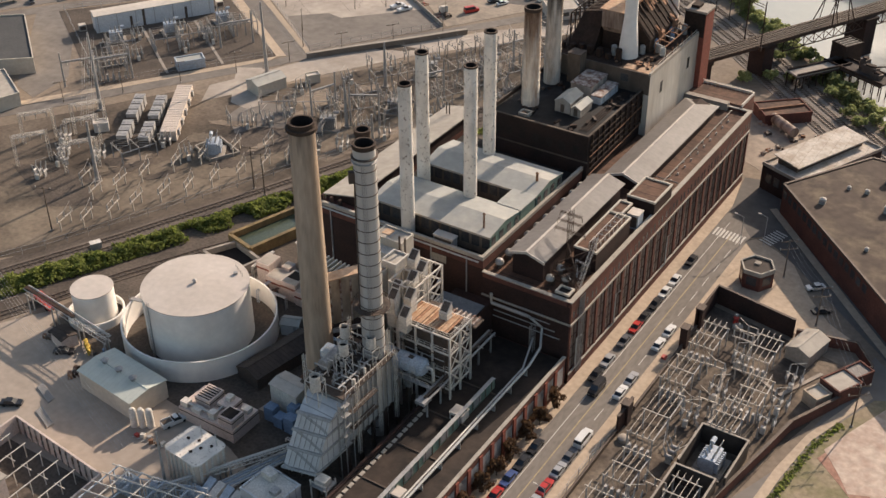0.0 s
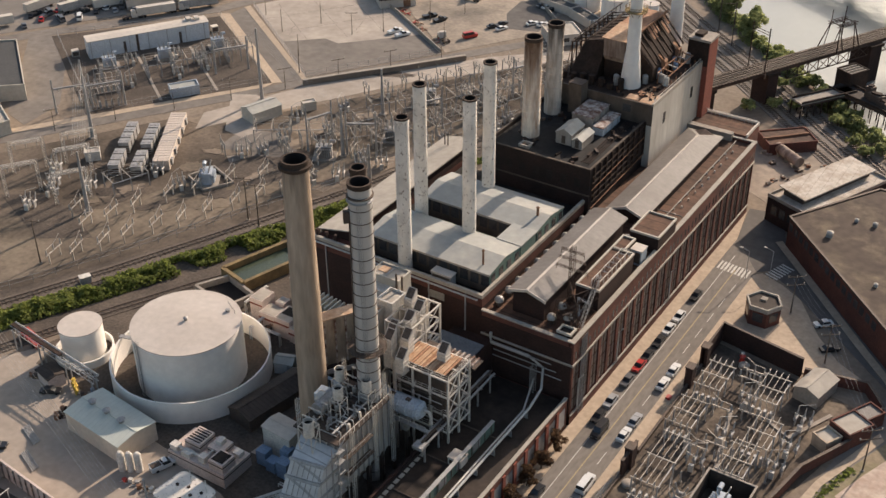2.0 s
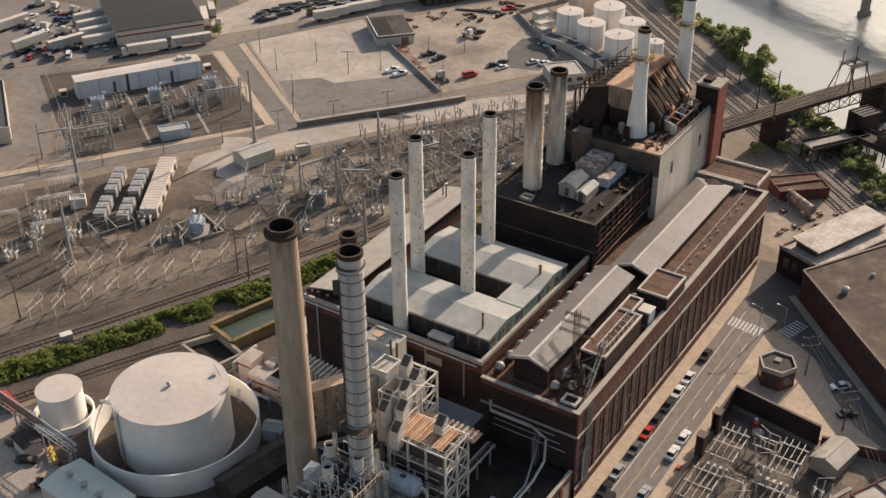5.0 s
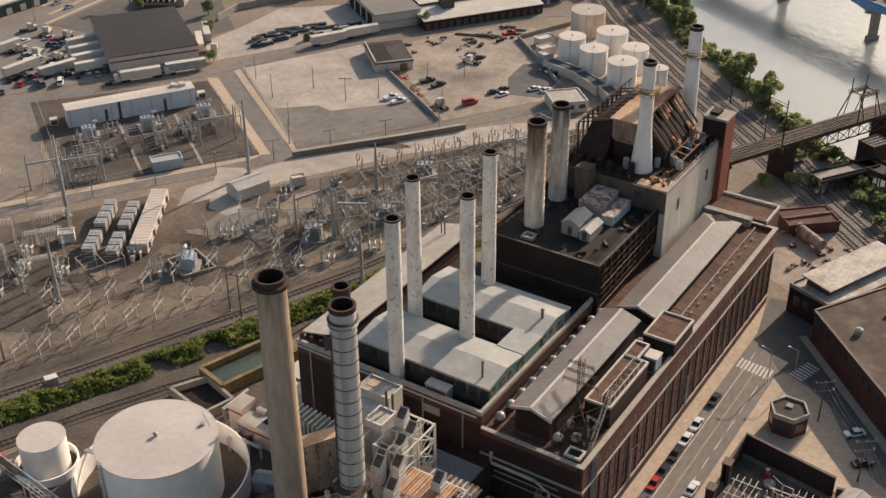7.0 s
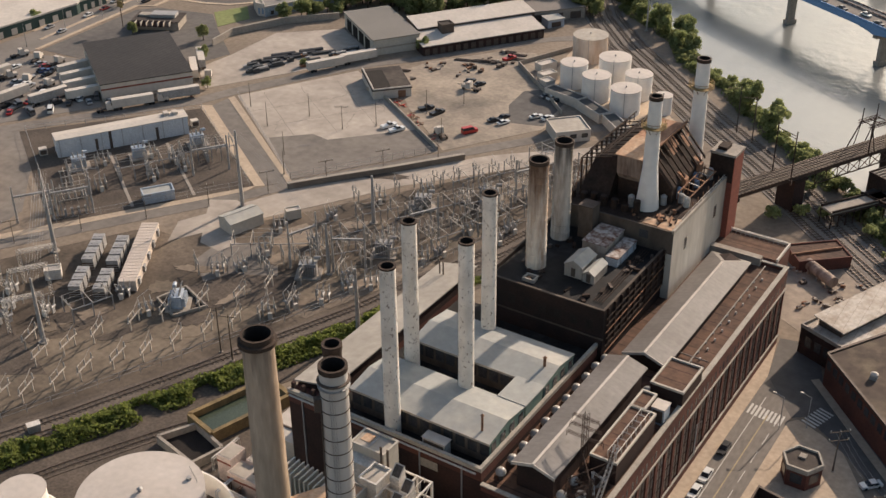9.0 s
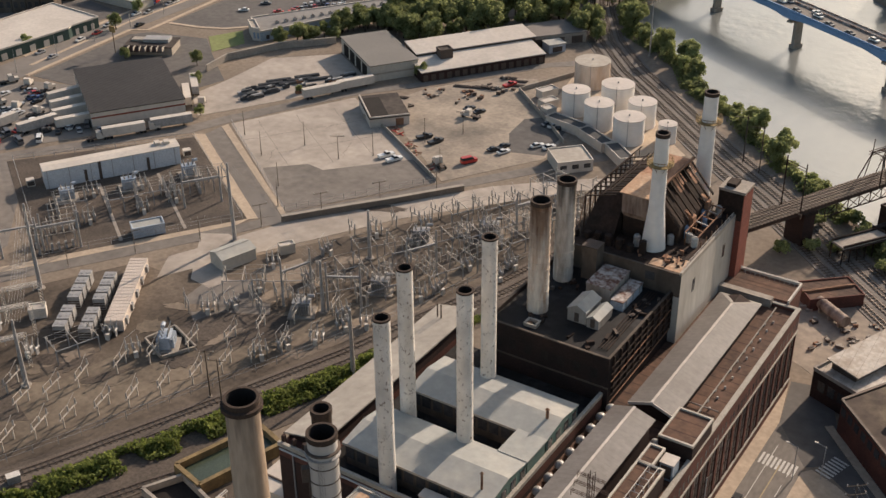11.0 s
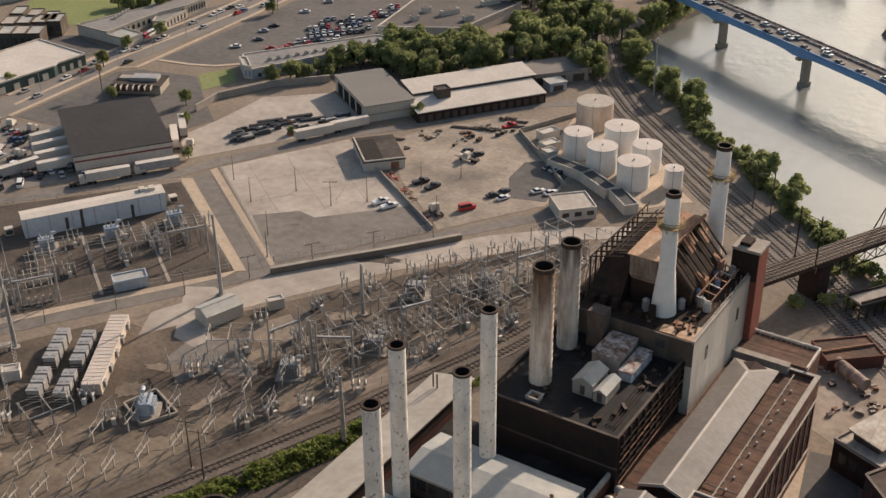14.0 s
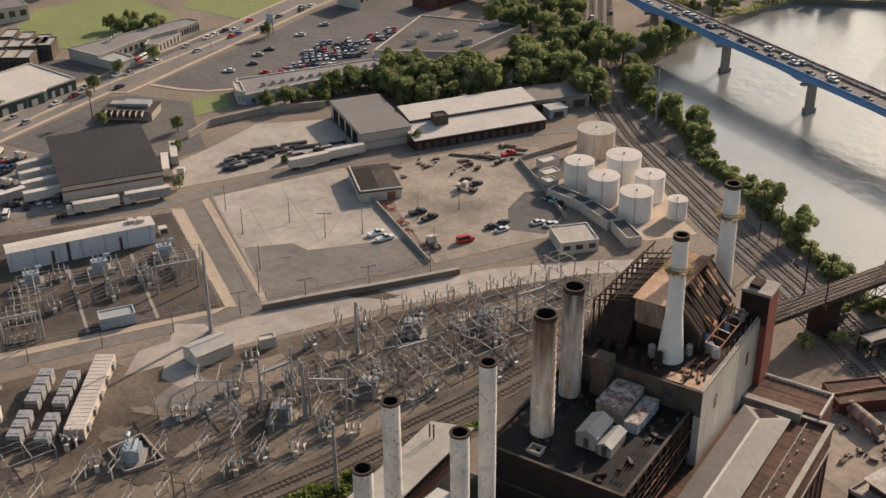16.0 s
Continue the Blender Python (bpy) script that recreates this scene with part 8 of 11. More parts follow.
for x, y, s in ((-87.5, 299.5, 1.5), (-79.5, 310.0, 1.1), (-84.0, 309.8, 0.9), (-72.5, 303.5, 1.9), (-72.0, 284.0, 0.9), (-76.0, 318.5, 2.2), (-73.0, 317.0, 1.6), (-70.5, 315.5, 1.8), (-60.0, 295.0, 1.2)):
    t = thing("roof_vent", (x, y, 8.5), "small white roof fan on the black roof", "roof vent", "roof vents on the black warehouse")
    part("base", MB().box(x - s / 2, x + s / 2, y - s / 2, y + s / 2, 8.5, 8.5 + 0.6 * s), STEEL, t)
    part("hood", MB().lathe(x, y, [(s * 0.55, 8.5 + 0.6 * s), (s * 0.6, 8.5 + 0.85 * s), (s * 0.2, 8.5 + 1.1 * s)], 10), ROOF_WHITE, t)


def monitor_building():
    t = thing("monitor_roof_building", (-95.4, 325.2, 0), "low dark brick building with raised white metal roof", "industrial building")
    m = pose(-95.4, 325.2, 0, 0, 0, 67.5)
    part("wall", MB().box(-16, 16, -6.6, 6.6, 0, 7.0).move(m), BRICK_DARK_SHADED, t)
    part("roof", MB().box(-15.8, 15.8, -6.4, 6.4, 7.0, 7.3).move(m), ROOF_DUSTY, t)
    for a in ((-16.1, 16.1, -6.7, -6.3), (-16.1, 16.1, 6.3, 6.7), (-16.1, -15.7, -6.3, 6.3), (15.7, 16.1, -6.3, 6.3)):
        part("coping", MB().box(*a, 7.0, 7.9).move(m), CONCRETE, t)
    part("clerestory", MB().box(-12.5, 13.5, -1.9, 4.6, 7.3, 9.2).move(m), STEEL_DARK, t, "dark clerestory strip")
    part("upper_roof", MB().hull([(-13.4, -3.0, 9.0), (14.4, -3.0, 9.0), (14.4, 5.6, 9.5), (-13.4, 5.6, 9.5)], [(-13.4, -3.0, 9.3), (14.4, -3.0, 9.3), (14.4, 5.6, 9.8), (-13.4, 5.6, 9.8)]).move(m), ROOF_DUSTY, t, "raised white metal roof")
    for k in range(4):
        part("window", MB().box(-16.05, -15.98, -5 + 2.7 * k, -3.2 + 2.7 * k, 2.6, 5.2).move(m), GLASS, t)


monitor_building()
t = block_house("brick_shed", -116.6, 355.4, 14.5, 9.0, 3.2, 42, BRICK, ROOF_BROWN, "low brown brick shed with rusty beams on its roof")
for k in range(5):
    part("roof_beam", MB().obox(-120.7 + 1.9 * k, 350.9 + 2.0 * k, 3.4, 0.5, 3.2, 3.8, 42), RUST, t)
rz = random.Random(8)
for k in range(18):
    x, y = -124 + 26 * rz.random(), 330 + 22 * rz.random()
    t = thing("rubble_heap", (x, y, 0.04), "small heap of rusty rubble in the yard", "rubble", "rubble in the yard behind the plant")
    for j in range(4):
        part("piece", MB().obox(x + rz.gauss(0, 0.6), y + rz.gauss(0, 0.6), 0.5 + 1.2 * rz.random(), 0.4 + 0.5 * rz.random(), 0.04, 0.3 + 0.6 * rz.random(), 90 * rz.random()), rz.choice((CONCRETE, CONCRETE, STEEL_DARK, RUST)), t)
t = thing("horizontal_tank", (-112.6, 348.5, 0), "rusty cream horizontal tank on saddles", "tank")
part("vessel", MB().tube((-117.5, 350.2, 2.0), (-109.0, 344.2, 2.0), 1.5, 16), RUST_STREAK, t, smooth=True)
for k in range(3):
    part("saddle", MB().obox(-116 + 3.0 * k, 349.1 - 2.1 * k, 0.5, 2.6, 0, 1.2, -35), CONCRETE, t)


# ---- railway trestle over the river ----
def trestle():
    t = thing("railway_bridge", (-124, 402, 0), "dark rusty steel railway trestle running out over the river", "bridge")
    a, b = Vector((-151.2, 345.4)), Vector((-55.3, 536.8))
    d = (b - a).normalized()
    deg = math.degrees(math.atan2(d.y, d.x))
    nrm = Vector((-d.y, d.x))
    L = (b - a).length

    def at(along, side, z):
        p = a + d * along + nrm * side
        return (p.x, p.y, z)

    mid = (a + b) / 2
    part("deck", MB().obox(mid.x, mid.y, L, 5.6, 11.0, 11.5, deg), BALLAST, t)
    for s in (-2.9, 2.9):
        q = a + d * (L / 2) + nrm * s
        part("girder", MB().obox(q.x, q.y, L, 0.3, 10.3, 11.6, deg), RUST_BROWN, t)
        part("bottom_chord", MB().tube(at(46, s, 7.0), at(L - 2, s, 7.0), 0.2, 4), RUST_BROWN, t)
        n = int((L - 46) / 4.4)
        for i in range(n):
            u, v = 46 + 4.4 * i, 46 + 4.4 * (i + 1)
            web = MB().tube(at(u, s, 7.0), at(u, s, 10.3), 0.16, 4)
            web.tube(at(u, s, 7.0), at(v, s, 10.3), 0.12, 4).tube(at(u, s, 10.3), at(v, s, 7.0), 0.12, 4)
            part("truss_panel", web, RUST_BROWN, t)
    for s in (-1.8, -0.4, 0.6, 2.0):
        q = mid + nrm * s
        part("rail", MB().obox(q.x, q.y, L, 0.15, 11.6, 11.8, deg), RAIL, t)
    ties = MB()
    for i in range(110):
        p = a + d * (0.8 + 1.25 * i)
        ties.obox(p.x, p.y, 0.5, 6.6, 11.5, 11.62, deg)
    part("tie_bed", ties, WOOD, t, "dark wooden ties", kind="stuff")
    for u, l, w in ((15, 3.4, 6.0), (40, 4.2, 6.4), (84, 5, 8), (124, 5, 8), (164, 5, 8), (204, 5, 8)):
        p = a + d * u
        part("pier", MB().obox(p.x, p.y, l, w, -5, 9.4, deg), BRICK_DARK_SHADED, t, "dark masonry pier")
        part("pier_cap", MB().obox(p.x, p.y, l + 0.8, w + 0.8, 9.4, 10.3, deg), BLACK_AND_SHADE, t)
    # signal gantry on splayed legs
    for u in (67.5, 73.5):
        for s in (-3.4, 3.4):
            part("gantry_leg", MB().tube(at(u + (u - 70.5) * 0.7, s * 1.15, 11.2), at(u, s * 0.6, 19.4), 0.2, 5), BLACK_AND_SHADE, t)
            part("gantry_leg", MB().tube(at(u - (u - 70.5) * 0.2, s * 1.15, 11.2), at(u, s * 0.6, 19.4), 0.14, 5), BLACK_AND_SHADE, t)
        part("gantry_mast", MB().tube(at(u, 2.0, 19.0), at(u, 2.0, 23.6), 0.14, 5), BLACK_AND_SHADE, t)
    for s in (-2.0, 2.0):
        part("gantry_beam", MB().lattice(at(66.5, s, 19.4), at(74.5, s, 19.4), 0.9, 0.1, 1.3), BLACK_AND_SHADE, t)
    for u in (67.5, 70.5, 73.5):
        part("gantry_beam", MB().tube(at(u, -2.2, 19.6), at(u, 2.2, 19.6), 0.14, 4), BLACK_AND_SHADE, t)


trestle()
t = thing("catenary_mast", (-135, 376.1, 11), "pair of tall dark masts joined by a beam on the trestle", "mast")
for x, y in ((-138.2, 377.7), (-131.9, 374.6)):
    part("mast", MB().tube((x, y, 10.2), (x, y, 26.4), 0.2, 6), BLACK_AND_SHADE, t)
    part("bracket", MB().box(x - 0.4, x + 0.4, y - 0.4, y + 0.4, 10.2, 11.6), BLACK_AND_SHADE, t)
for z in (24.2, 25.0):
    part("beam", MB().tube((-138.2, 377.7, z), (-131.9, 374.6, z), 0.1, 4), BLACK_AND_SHADE, t)
for x, y, h in ((-164, 421, 16), (-157, 416, 16)):
    t = thing("catenary_mast", (x, y, 0), "dark steel railway mast by the tracks", "mast", "railway masts")
    part("mast", MB().tube((x, y, 0), (x, y, h), 0.2, 6), STEEL_DARK, t)
    part("arm", MB().tube((x, y, h - 0.6), (x - 3.5, y - 2.5, h - 0.2), 0.1, 4), STEEL_DARK, t)
t = block_house("dark_tower_shed", -111.6, 398.6, 7.6, 6.0, 9.0, 62, BLACK_AND_SHADE, ROOF_TAR, "dark boxy hoist house on the old dock")
for k in range(4):
    q = pose(-111.6, 398.6, 0, 0, 0, 62)
    part("roof_slat", MB().box(-3.4, 3.4, -2.4 + 1.4 * k, -2.1 + 1.4 * k, 9.0, 9.25).move(q), CONCRETE, t)


def dock():
    t = thing("dock", (-110, 388, 0), "old dark timber dock on crowded legs over the tracks", "dock")
    for p, q, w in (((-121.0, 375.6), (-109.6, 393.0), 4.6), ((-114.6, 393.6), (-94.0, 384.6), 7.0)):
        p, q = Vector(p), Vector(q)
        part("deck", band(MB(), [tuple(p), tuple(q)], w, 4.6, 5.1), CONCRETE if w < 5 else ROOF_TAR, t)
        d = (q - p).normalized()
        nm = Vector((-d.y, d.x)) * (w / 2)
        for s in (-1, 1):
            e, f = p + nm * s, q + nm * s
            part("curb", band(MB(), [tuple(e), tuple(f)], 0.35, 5.1, 5.7), BLACK_AND_SHADE, t)
            part("beam", MB().tube((e.x, e.y, 4.3), (f.x, f.y, 4.3), 0.3, 4), RUST_BROWN, t)
            n = int((q - p).length / 2.6)
            for k in range(n + 1):
                g = e + (f - e) * (k / n)
                part("leg", MB().tube((g.x, g.y, -4.5 if s * nm.x > 0 and w > 5 else -0.3), (g.x, g.y, 4.4), 0.2, 5), BLACK_AND_SHADE, t)
    for x, y, l, h in ((-101.0, 388.0, 5.0, 2.4), (-98.2, 385.6, 3.0, 1.6), (-103.5, 390.4, 2.2, 3.4)):
        part("machine", MB().obox(x, y, l, 2.4, 5.1, 5.1 + h, -24), STEEL_DARK, t)
        part("machine", MB().obox(x, y, l * 0.6, 1.6, 5.1 + h, 5.6 + h, -10), BLACK_AND_SHADE, t)
    part("boom", MB().tube((-101, 388, 7), (-95.5, 386, 9.5), 0.25, 5), BLACK_AND_SHADE, t)


dock()
# ---- vehicles ----
def car_paint(name, c):
    return mat(name, c, 0.3, 0.1, [min(1, v * 1.1) for v in c], 0.5, 0.5, 2.0, 0.04)


CAR_PAINTS = {"white": car_paint("white_car_paint", (0.62, 0.61, 0.58)), "black": car_paint("black_car_paint", (0.02, 0.02, 0.022)), "silver": car_paint("silver_car_paint", (0.32, 0.32, 0.32)), "red": car_paint("red_car_paint", (0.42, 0.03, 0.025)), "blue": car_paint("blue_car_paint", (0.05, 0.08, 0.20)), "grey": car_paint("grey_car_paint", (0.10, 0.10, 0.105))}


def make_car(colour, body="car"):
    """A car pointing along +y."""
    van = body == "van"
    pick = body == "pickup"
    l, w, h = (5.4, 2.0, 2.2) if van else ((5.6, 2.0, 1.85) if pick else (4.6, 1.8, 1.45))
    word = {"car": "saloon car", "van": "van", "pickup": "pickup truck"}[body]
    t = proto(body if body != "car" else "car", f"{colour} {word} on the asphalt", "car" if body == "car" else body, "vehicles")
    p = CAR_PAINTS[colour]
    hw, hl = w / 2, l / 2
    lo = [(-hw * 0.94, -hl), (hw * 0.94, -hl), (hw, -hl * 0.6), (hw, hl * 0.6), (hw * 0.86, hl), (-hw * 0.86, hl), (-hw, hl * 0.6), (-hw, -hl * 0.6)]
    belt = h * 0.58
    part("body", MB().hull([(x, y, 0.28) for x, y in lo], [(x * 0.97, y * 0.985, belt) for x, y in lo]), p, t, smooth=True)
    if van:
        ca, cb, ta, tb = -hl * 0.97, hl * 0.62, -hl * 0.95, hl * 0.35
    elif pick:
        ca, cb, ta, tb = -hl * 0.12, hl * 0.5, -hl * 0.06, hl * 0.25
    else:
        ca, cb, ta, tb = -hl * 0.72, hl * 0.48, -hl * 0.45, hl * 0.12
    cabin = part("cabin_glass", MB().hull([(-hw * 0.9, ca, belt), (hw * 0.9, ca, belt), (hw * 0.9, cb, belt), (-hw * 0.9, cb, belt)], [(-hw * 0.74, ta, h - 0.08), (hw * 0.74, ta, h - 0.08), (hw * 0.74, tb, h - 0.08), (-hw * 0.74, tb, h - 0.08)]), DARK_GLASS, t, "dark car windows")
    part("roof", MB().hull([(-hw * 0.76, ta - 0.05, h - 0.1), (hw * 0.76, ta - 0.05, h - 0.1), (hw * 0.76, tb + 0.05, h - 0.1), (-hw * 0.76, tb + 0.05, h - 0.1)], [(-hw * 0.7, ta, h), (hw * 0.7, ta, h), (hw * 0.7, tb, h), (-hw * 0.7, tb, h)]), p, t)
    if pick:
        part("bed", MB().box(-hw * 0.8, hw * 0.8, -hl * 0.92, -hl * 0.18, belt, belt + 0.04), STEEL_DARK, t)
        for s in (-1, 1):
            part("bed_side", MB().box(s * hw * 0.9 - 0.06, s * hw * 0.9 + 0.06, -hl * 0.97, -hl * 0.14, belt, belt + 0.35), p, t)
    for s in (-1, 1):
        for y in (-hl * 0.62, hl * 0.62):
            part("wheel", MB().tube((s * (hw - 0.2), y, 0.33), (s * (hw + 0.02), y, 0.33), 0.33, 12), RUBBER, t)
        part("headlight", MB().box(s * hw * 0.55 - 0.2, s * hw * 0.55 + 0.2, hl * 0.97, hl * 0.995, 0.62, 0.8), PORCELAIN, t)
    return t


CARS = {}


def far_car(colour, body):
    """The same car with fewer parts, for lots and roads far off."""
    van, pick = body == "van", body == "pickup"
    l, w, h = (5.4, 2.0, 2.2) if van else ((5.6, 2.0, 1.85) if pick else (4.6, 1.8, 1.45))
    word = {"car": "saloon car", "van": "van", "pickup": "pickup truck"}[body]
    t = proto(body, f"{colour} {word} with dark windows on grey asphalt", body, "vehicles")
    hw, hl, belt = w / 2, l / 2, h * 0.58
    lo = [(-hw * 0.94, -hl), (hw * 0.94, -hl), (hw, -hl * 0.6), (hw, hl * 0.6), (hw * 0.86, hl), (-hw * 0.86, hl), (-hw, hl * 0.6), (-hw, -hl * 0.6)]
    ca, cb, ta, tb = (-hl * 0.97, hl * 0.62, -hl * 0.95, hl * 0.35) if van else ((-hl * 0.12, hl * 0.5, -hl * 0.06, hl * 0.25) if pick else (-hl * 0.72, hl * 0.48, -hl * 0.45, hl * 0.12))
    b = MB().hull([(x, y, 0.28) for x, y in lo], [(x * 0.97, y * 0.985, belt) for x, y in lo])
    b.hull([(-hw * 0.76, ta - 0.05, h - 0.1), (hw * 0.76, ta - 0.05, h - 0.1), (hw * 0.76, tb + 0.05, h - 0.1), (-hw * 0.76, tb + 0.05, h - 0.1)], [(-hw * 0.7, ta, h), (hw * 0.7, ta, h), (hw * 0.7, tb, h), (-hw * 0.7, tb, h)])
    part("body", b, CAR_PAINTS[colour], t)
    part("cabin_glass", MB().hull([(-hw * 0.9, ca, belt), (hw * 0.9, ca, belt), (hw * 0.9, cb, belt), (-hw * 0.9, cb, belt)], [(-hw * 0.74, ta, h - 0.08), (hw * 0.74, ta, h - 0.08), (hw * 0.74, tb, h - 0.08), (-hw * 0.74, tb, h - 0.08)]), DARK_GLASS, t, "dark car windows")
    part("chassis", MB().hull([(x * 0.96, y * 0.8, 0.0) for x, y in lo], [(x * 1.005, y * 0.86, 0.34) for x, y in lo]), RUBBER, t, "black tyres and underside")
    return t


def put_car(colour, body, x, y, z, deg):
    far = y > 300 or x < -240
    key = (colour, body, far)
    m = pose(x, y, z, 0, 0, deg)
    if key not in CARS:
        CARS[key] = far_car(colour, body) if far else make_car(colour, body)
        CARS[key].matrix_basis = m
    else:
        copy_thing(CARS[key], m)


for y, c in ((270.0, "black"), (260.0, "white"), (254.2, "white"), (248.8, "black"), (242.6, "black"), (238.4, "red"), (232.4, "grey"), (224.3, "silver"), (218.6, "black"), (192.4, "black"), (187.0, "black"), (181.8, "blue"), (176.6, "red"), (171.2, "silver"), (165.8, "black"), (160.2, "grey")):
    put_car(c, "car", -108.8, y, 0.06, 180)
for y, c, b in ((241.0, "white", "car"), (235.4, "white", "car"), (221.4, "silver", "car"), (216.2, "white", "car"), (199.3, "white", "van"), (193.6, "grey", "car"), (189.0, "silver", "car"), (183.6, "red", "car"), (178.6, "silver", "car"), (173.2, "black", "car")):
    put_car(c, b, -101.8, y, 0.06, 0)
put_car("black", "van", -106.5, 214.6, 0.06, 180)
put_car("white", "car", -79.8, 275.0, 0.06, 135)
put_car("black", "car", -75.6, 266.6, 0.06, -45)
put_car("white", "pickup", -174.4, 159.6, 0.06, -20)
put_car("black", "car", -207.0, 145.6, 0.06, -60)
put_car("black", "car", -210.9, 163.4, 0.06, -60)


def make_trailer(colour, label, l=14.0):
    t = proto("semi_trailer", label, "trailer", "trailers")
    part("box", MB().box(-1.25, 1.25, -l / 2, l / 2, 1.1, 3.9), colour, t)
    part("roof", MB().box(-1.22, 1.22, -l / 2 + 0.05, l / 2 - 0.05, 3.9, 3.95), ROOF_WHITE, t)
    part("frame", MB().box(-0.6, 0.6, -l / 2 + 0.3, l / 2 - 1, 0.8, 1.1), STEEL_DARK, t)
    for y in (-l / 2 + 1.4, -l / 2 + 2.7):
        for s in (-1, 1):
            part("wheel", MB().tube((s * 0.8, y, 0.5), (s * 1.2, y, 0.5), 0.5, 10), RUBBER, t)
    part("landing_leg", MB().box(-0.7, 0.7, l / 2 - 3, l / 2 - 2.8, 0, 1.1), STEEL_DARK, t)
    return t


def make_truck_cab(colour):
    t = proto("truck_tractor", "white road tractor without a trailer", "truck", "trucks")
    part("cab", MB().hull([(-1.2, 0.4, 0.7), (1.2, 0.4, 0.7), (1.2, 2.6, 0.7), (-1.2, 2.6, 0.7)], [(-1.15, 0.5, 3.0), (1.15, 0.5, 3.0), (1.15, 1.9, 3.0), (-1.15, 1.9, 3.0)]), colour, t)
    part("bonnet", MB().box(-1.0, 1.0, 2.5, 4.0, 0.7, 1.8), colour, t)
    part("windscreen", MB().box(-1.0, 1.0, 2.16, 2.3, 1.9, 2.6), DARK_GLASS, t)
    part("chassis", MB().box(-0.6, 0.6, -3.0, 2.5, 0.6, 0.95), STEEL_DARK, t)
    for y in (-2.4, -1.2, 3.0):
        for s in (-1, 1):
            part("wheel", MB().tube((s * 0.8, y, 0.5), (s * 1.2, y, 0.5), 0.5, 10), RUBBER, t)
    return t


# ---- trees ----
def make_tree(name, h, r, leaf, seed, label, n=1500, leaf_size=0.45):
    rnd = random.Random(seed)
    t = proto(name, label, "tree", "trees")
    tr = MB()
    tr.lathe(0, 0, [(0.035 * h, 0), (0.025 * h, 0.18 * h), (0.017 * h, 0.45 * h), (0.006 * h, 0.8 * h)], 8)
    clumps = []
    for k in range(15):
        a, e = rnd.random() * 6.283, rnd.random()
        rr = r * (0.25 + 0.6 * rnd.random())
        z = h * (0.36 + 0.52 * e)
        rr *= 1.0 - 0.55 * max(0, (z / h - 0.62) / 0.38)
        clumps.append((rr * math.cos(a), rr * math.sin(a), z, r * (0.28 + 0.24 * rnd.random())))
        tr.tube((0, 0, z * 0.62), (rr * math.cos(a) * 0.85, rr * math.sin(a) * 0.85, z), 0.012 * h, 4, 0.004 * h)
    part("trunk", tr, BARK, t, "brown trunk and limbs")
    lv = MB()
    per = n // len(clumps)
    for cx, cy, cz, cr in clumps:
        for _ in range(per):
            v = Vector((rnd.gauss(0, 1), rnd.gauss(0, 1), rnd.gauss(0, 0.8))).normalized()
            p = Vector((cx, cy, cz)) + v * cr * (0.55 + 0.5 * rnd.random())
            if p.z < 0.2 * h:
                continue
            s = leaf_size * (0.6 + 0.8 * rnd.random())
            u = (v + Vector((rnd.gauss(0, 0.5), rnd.gauss(0, 0.5), rnd.gauss(0, 0.5)))).normalized()
            a = u.orthogonal().normalized()
            b = u.cross(a)
            lv.add([p + a * s, p + b * s * 0.7, p - a * s, p - b * s * 0.7], [(0, 1, 2, 3)])
    me = bpy.data.meshes.new("crown")
    me.from_pydata(lv.v, [], lv.f)
    me.materials.append(leaf)
    ob = new("crown", me)
    ob.parent = t
    return t


TREES = [make_tree("broadleaf_tree", 11, 4.6, LEAF, 11, "full green broadleaf tree beside the river", 2600, 0.42), make_tree("broadleaf_tree", 9, 4.0, LEAF, 12, "rounded green broadleaf tree in a dense row", 2300, 0.38), make_tree("broadleaf_tree", 13, 4.4, LEAF, 13, "tall uneven green broadleaf tree", 2600, 0.42), make_tree("bush", 4.5, 2.8, LEAF, 14, "low green bush on the bank", 700, 0.4)]
STREET_TREE = make_tree("street_tree", 4.6, 2.0, LEAF_BROWN, 15, "small bronze-leaved street tree by the brick wall", 800, 0.28)
place(STREET_TREE, True, [(-111.4, y, 0.17, 40 * y) for y in (205.6, 199.0, 193.4, 187.2, 181.8, 176.4, 170.5, 164.5)])
_used = set()


def put_tree(k, x, y, s=1.0, z=0.0):
    m = pose(x, y, z, 0, 0, (x * 37 + y * 53) % 360)
    if k not in _used:
        _used.add(k)
        TREES[k].matrix_basis = m
    else:
        ob = copy_thing(TREES[k], m)
        ob.scale = (s, s, s * (0.9 + 0.2 * ((x * 7 + y * 3) % 1)))


rt = random.Random(5)
# river bank
for i in range(len(BANK) - 1):
    a, b = Vector(BANK[i]), Vector(BANK[i + 1])
    if not (-300 < a.x < -60 and 330 < a.y < 700):
        continue
    n = max(1, int((b - a).length / 3.0))
    for k in range(n):
        p = a + (b - a) * ((k + rt.random()) / n)
        inward = Vector((-(b - a).normalized().y, (b - a).normalized().x))
        off = 1.5 + 5.0 * rt.random()
        side = p - Vector((0.6, 0.75)) * (off - 2.2)
        big = p.y > 470 or 425 < p.y < 452
        if p.y > 600:
            side = p - Vector((0.9, -0.3)) * (2 + 22 * rt.random())
        put_tree(rt.choice((0, 1, 2)) if big and rt.random() < 0.6 else 3, side.x, side.y, 0.6 + 0.4 * rt.random())
for i in range(26):
    put_tree(rt.choice((0, 1, 2)), -205 + 60 * rt.random() - 30, 700 + 40 * rt.random(), 1.0 + 0.4 * rt.random())
for i in range(14):
    put_tree(rt.choice((0, 1, 2)), -172 + 14 * rt.random(), 606 + 40 * rt.random(), 0.9 + 0.4 * rt.random())
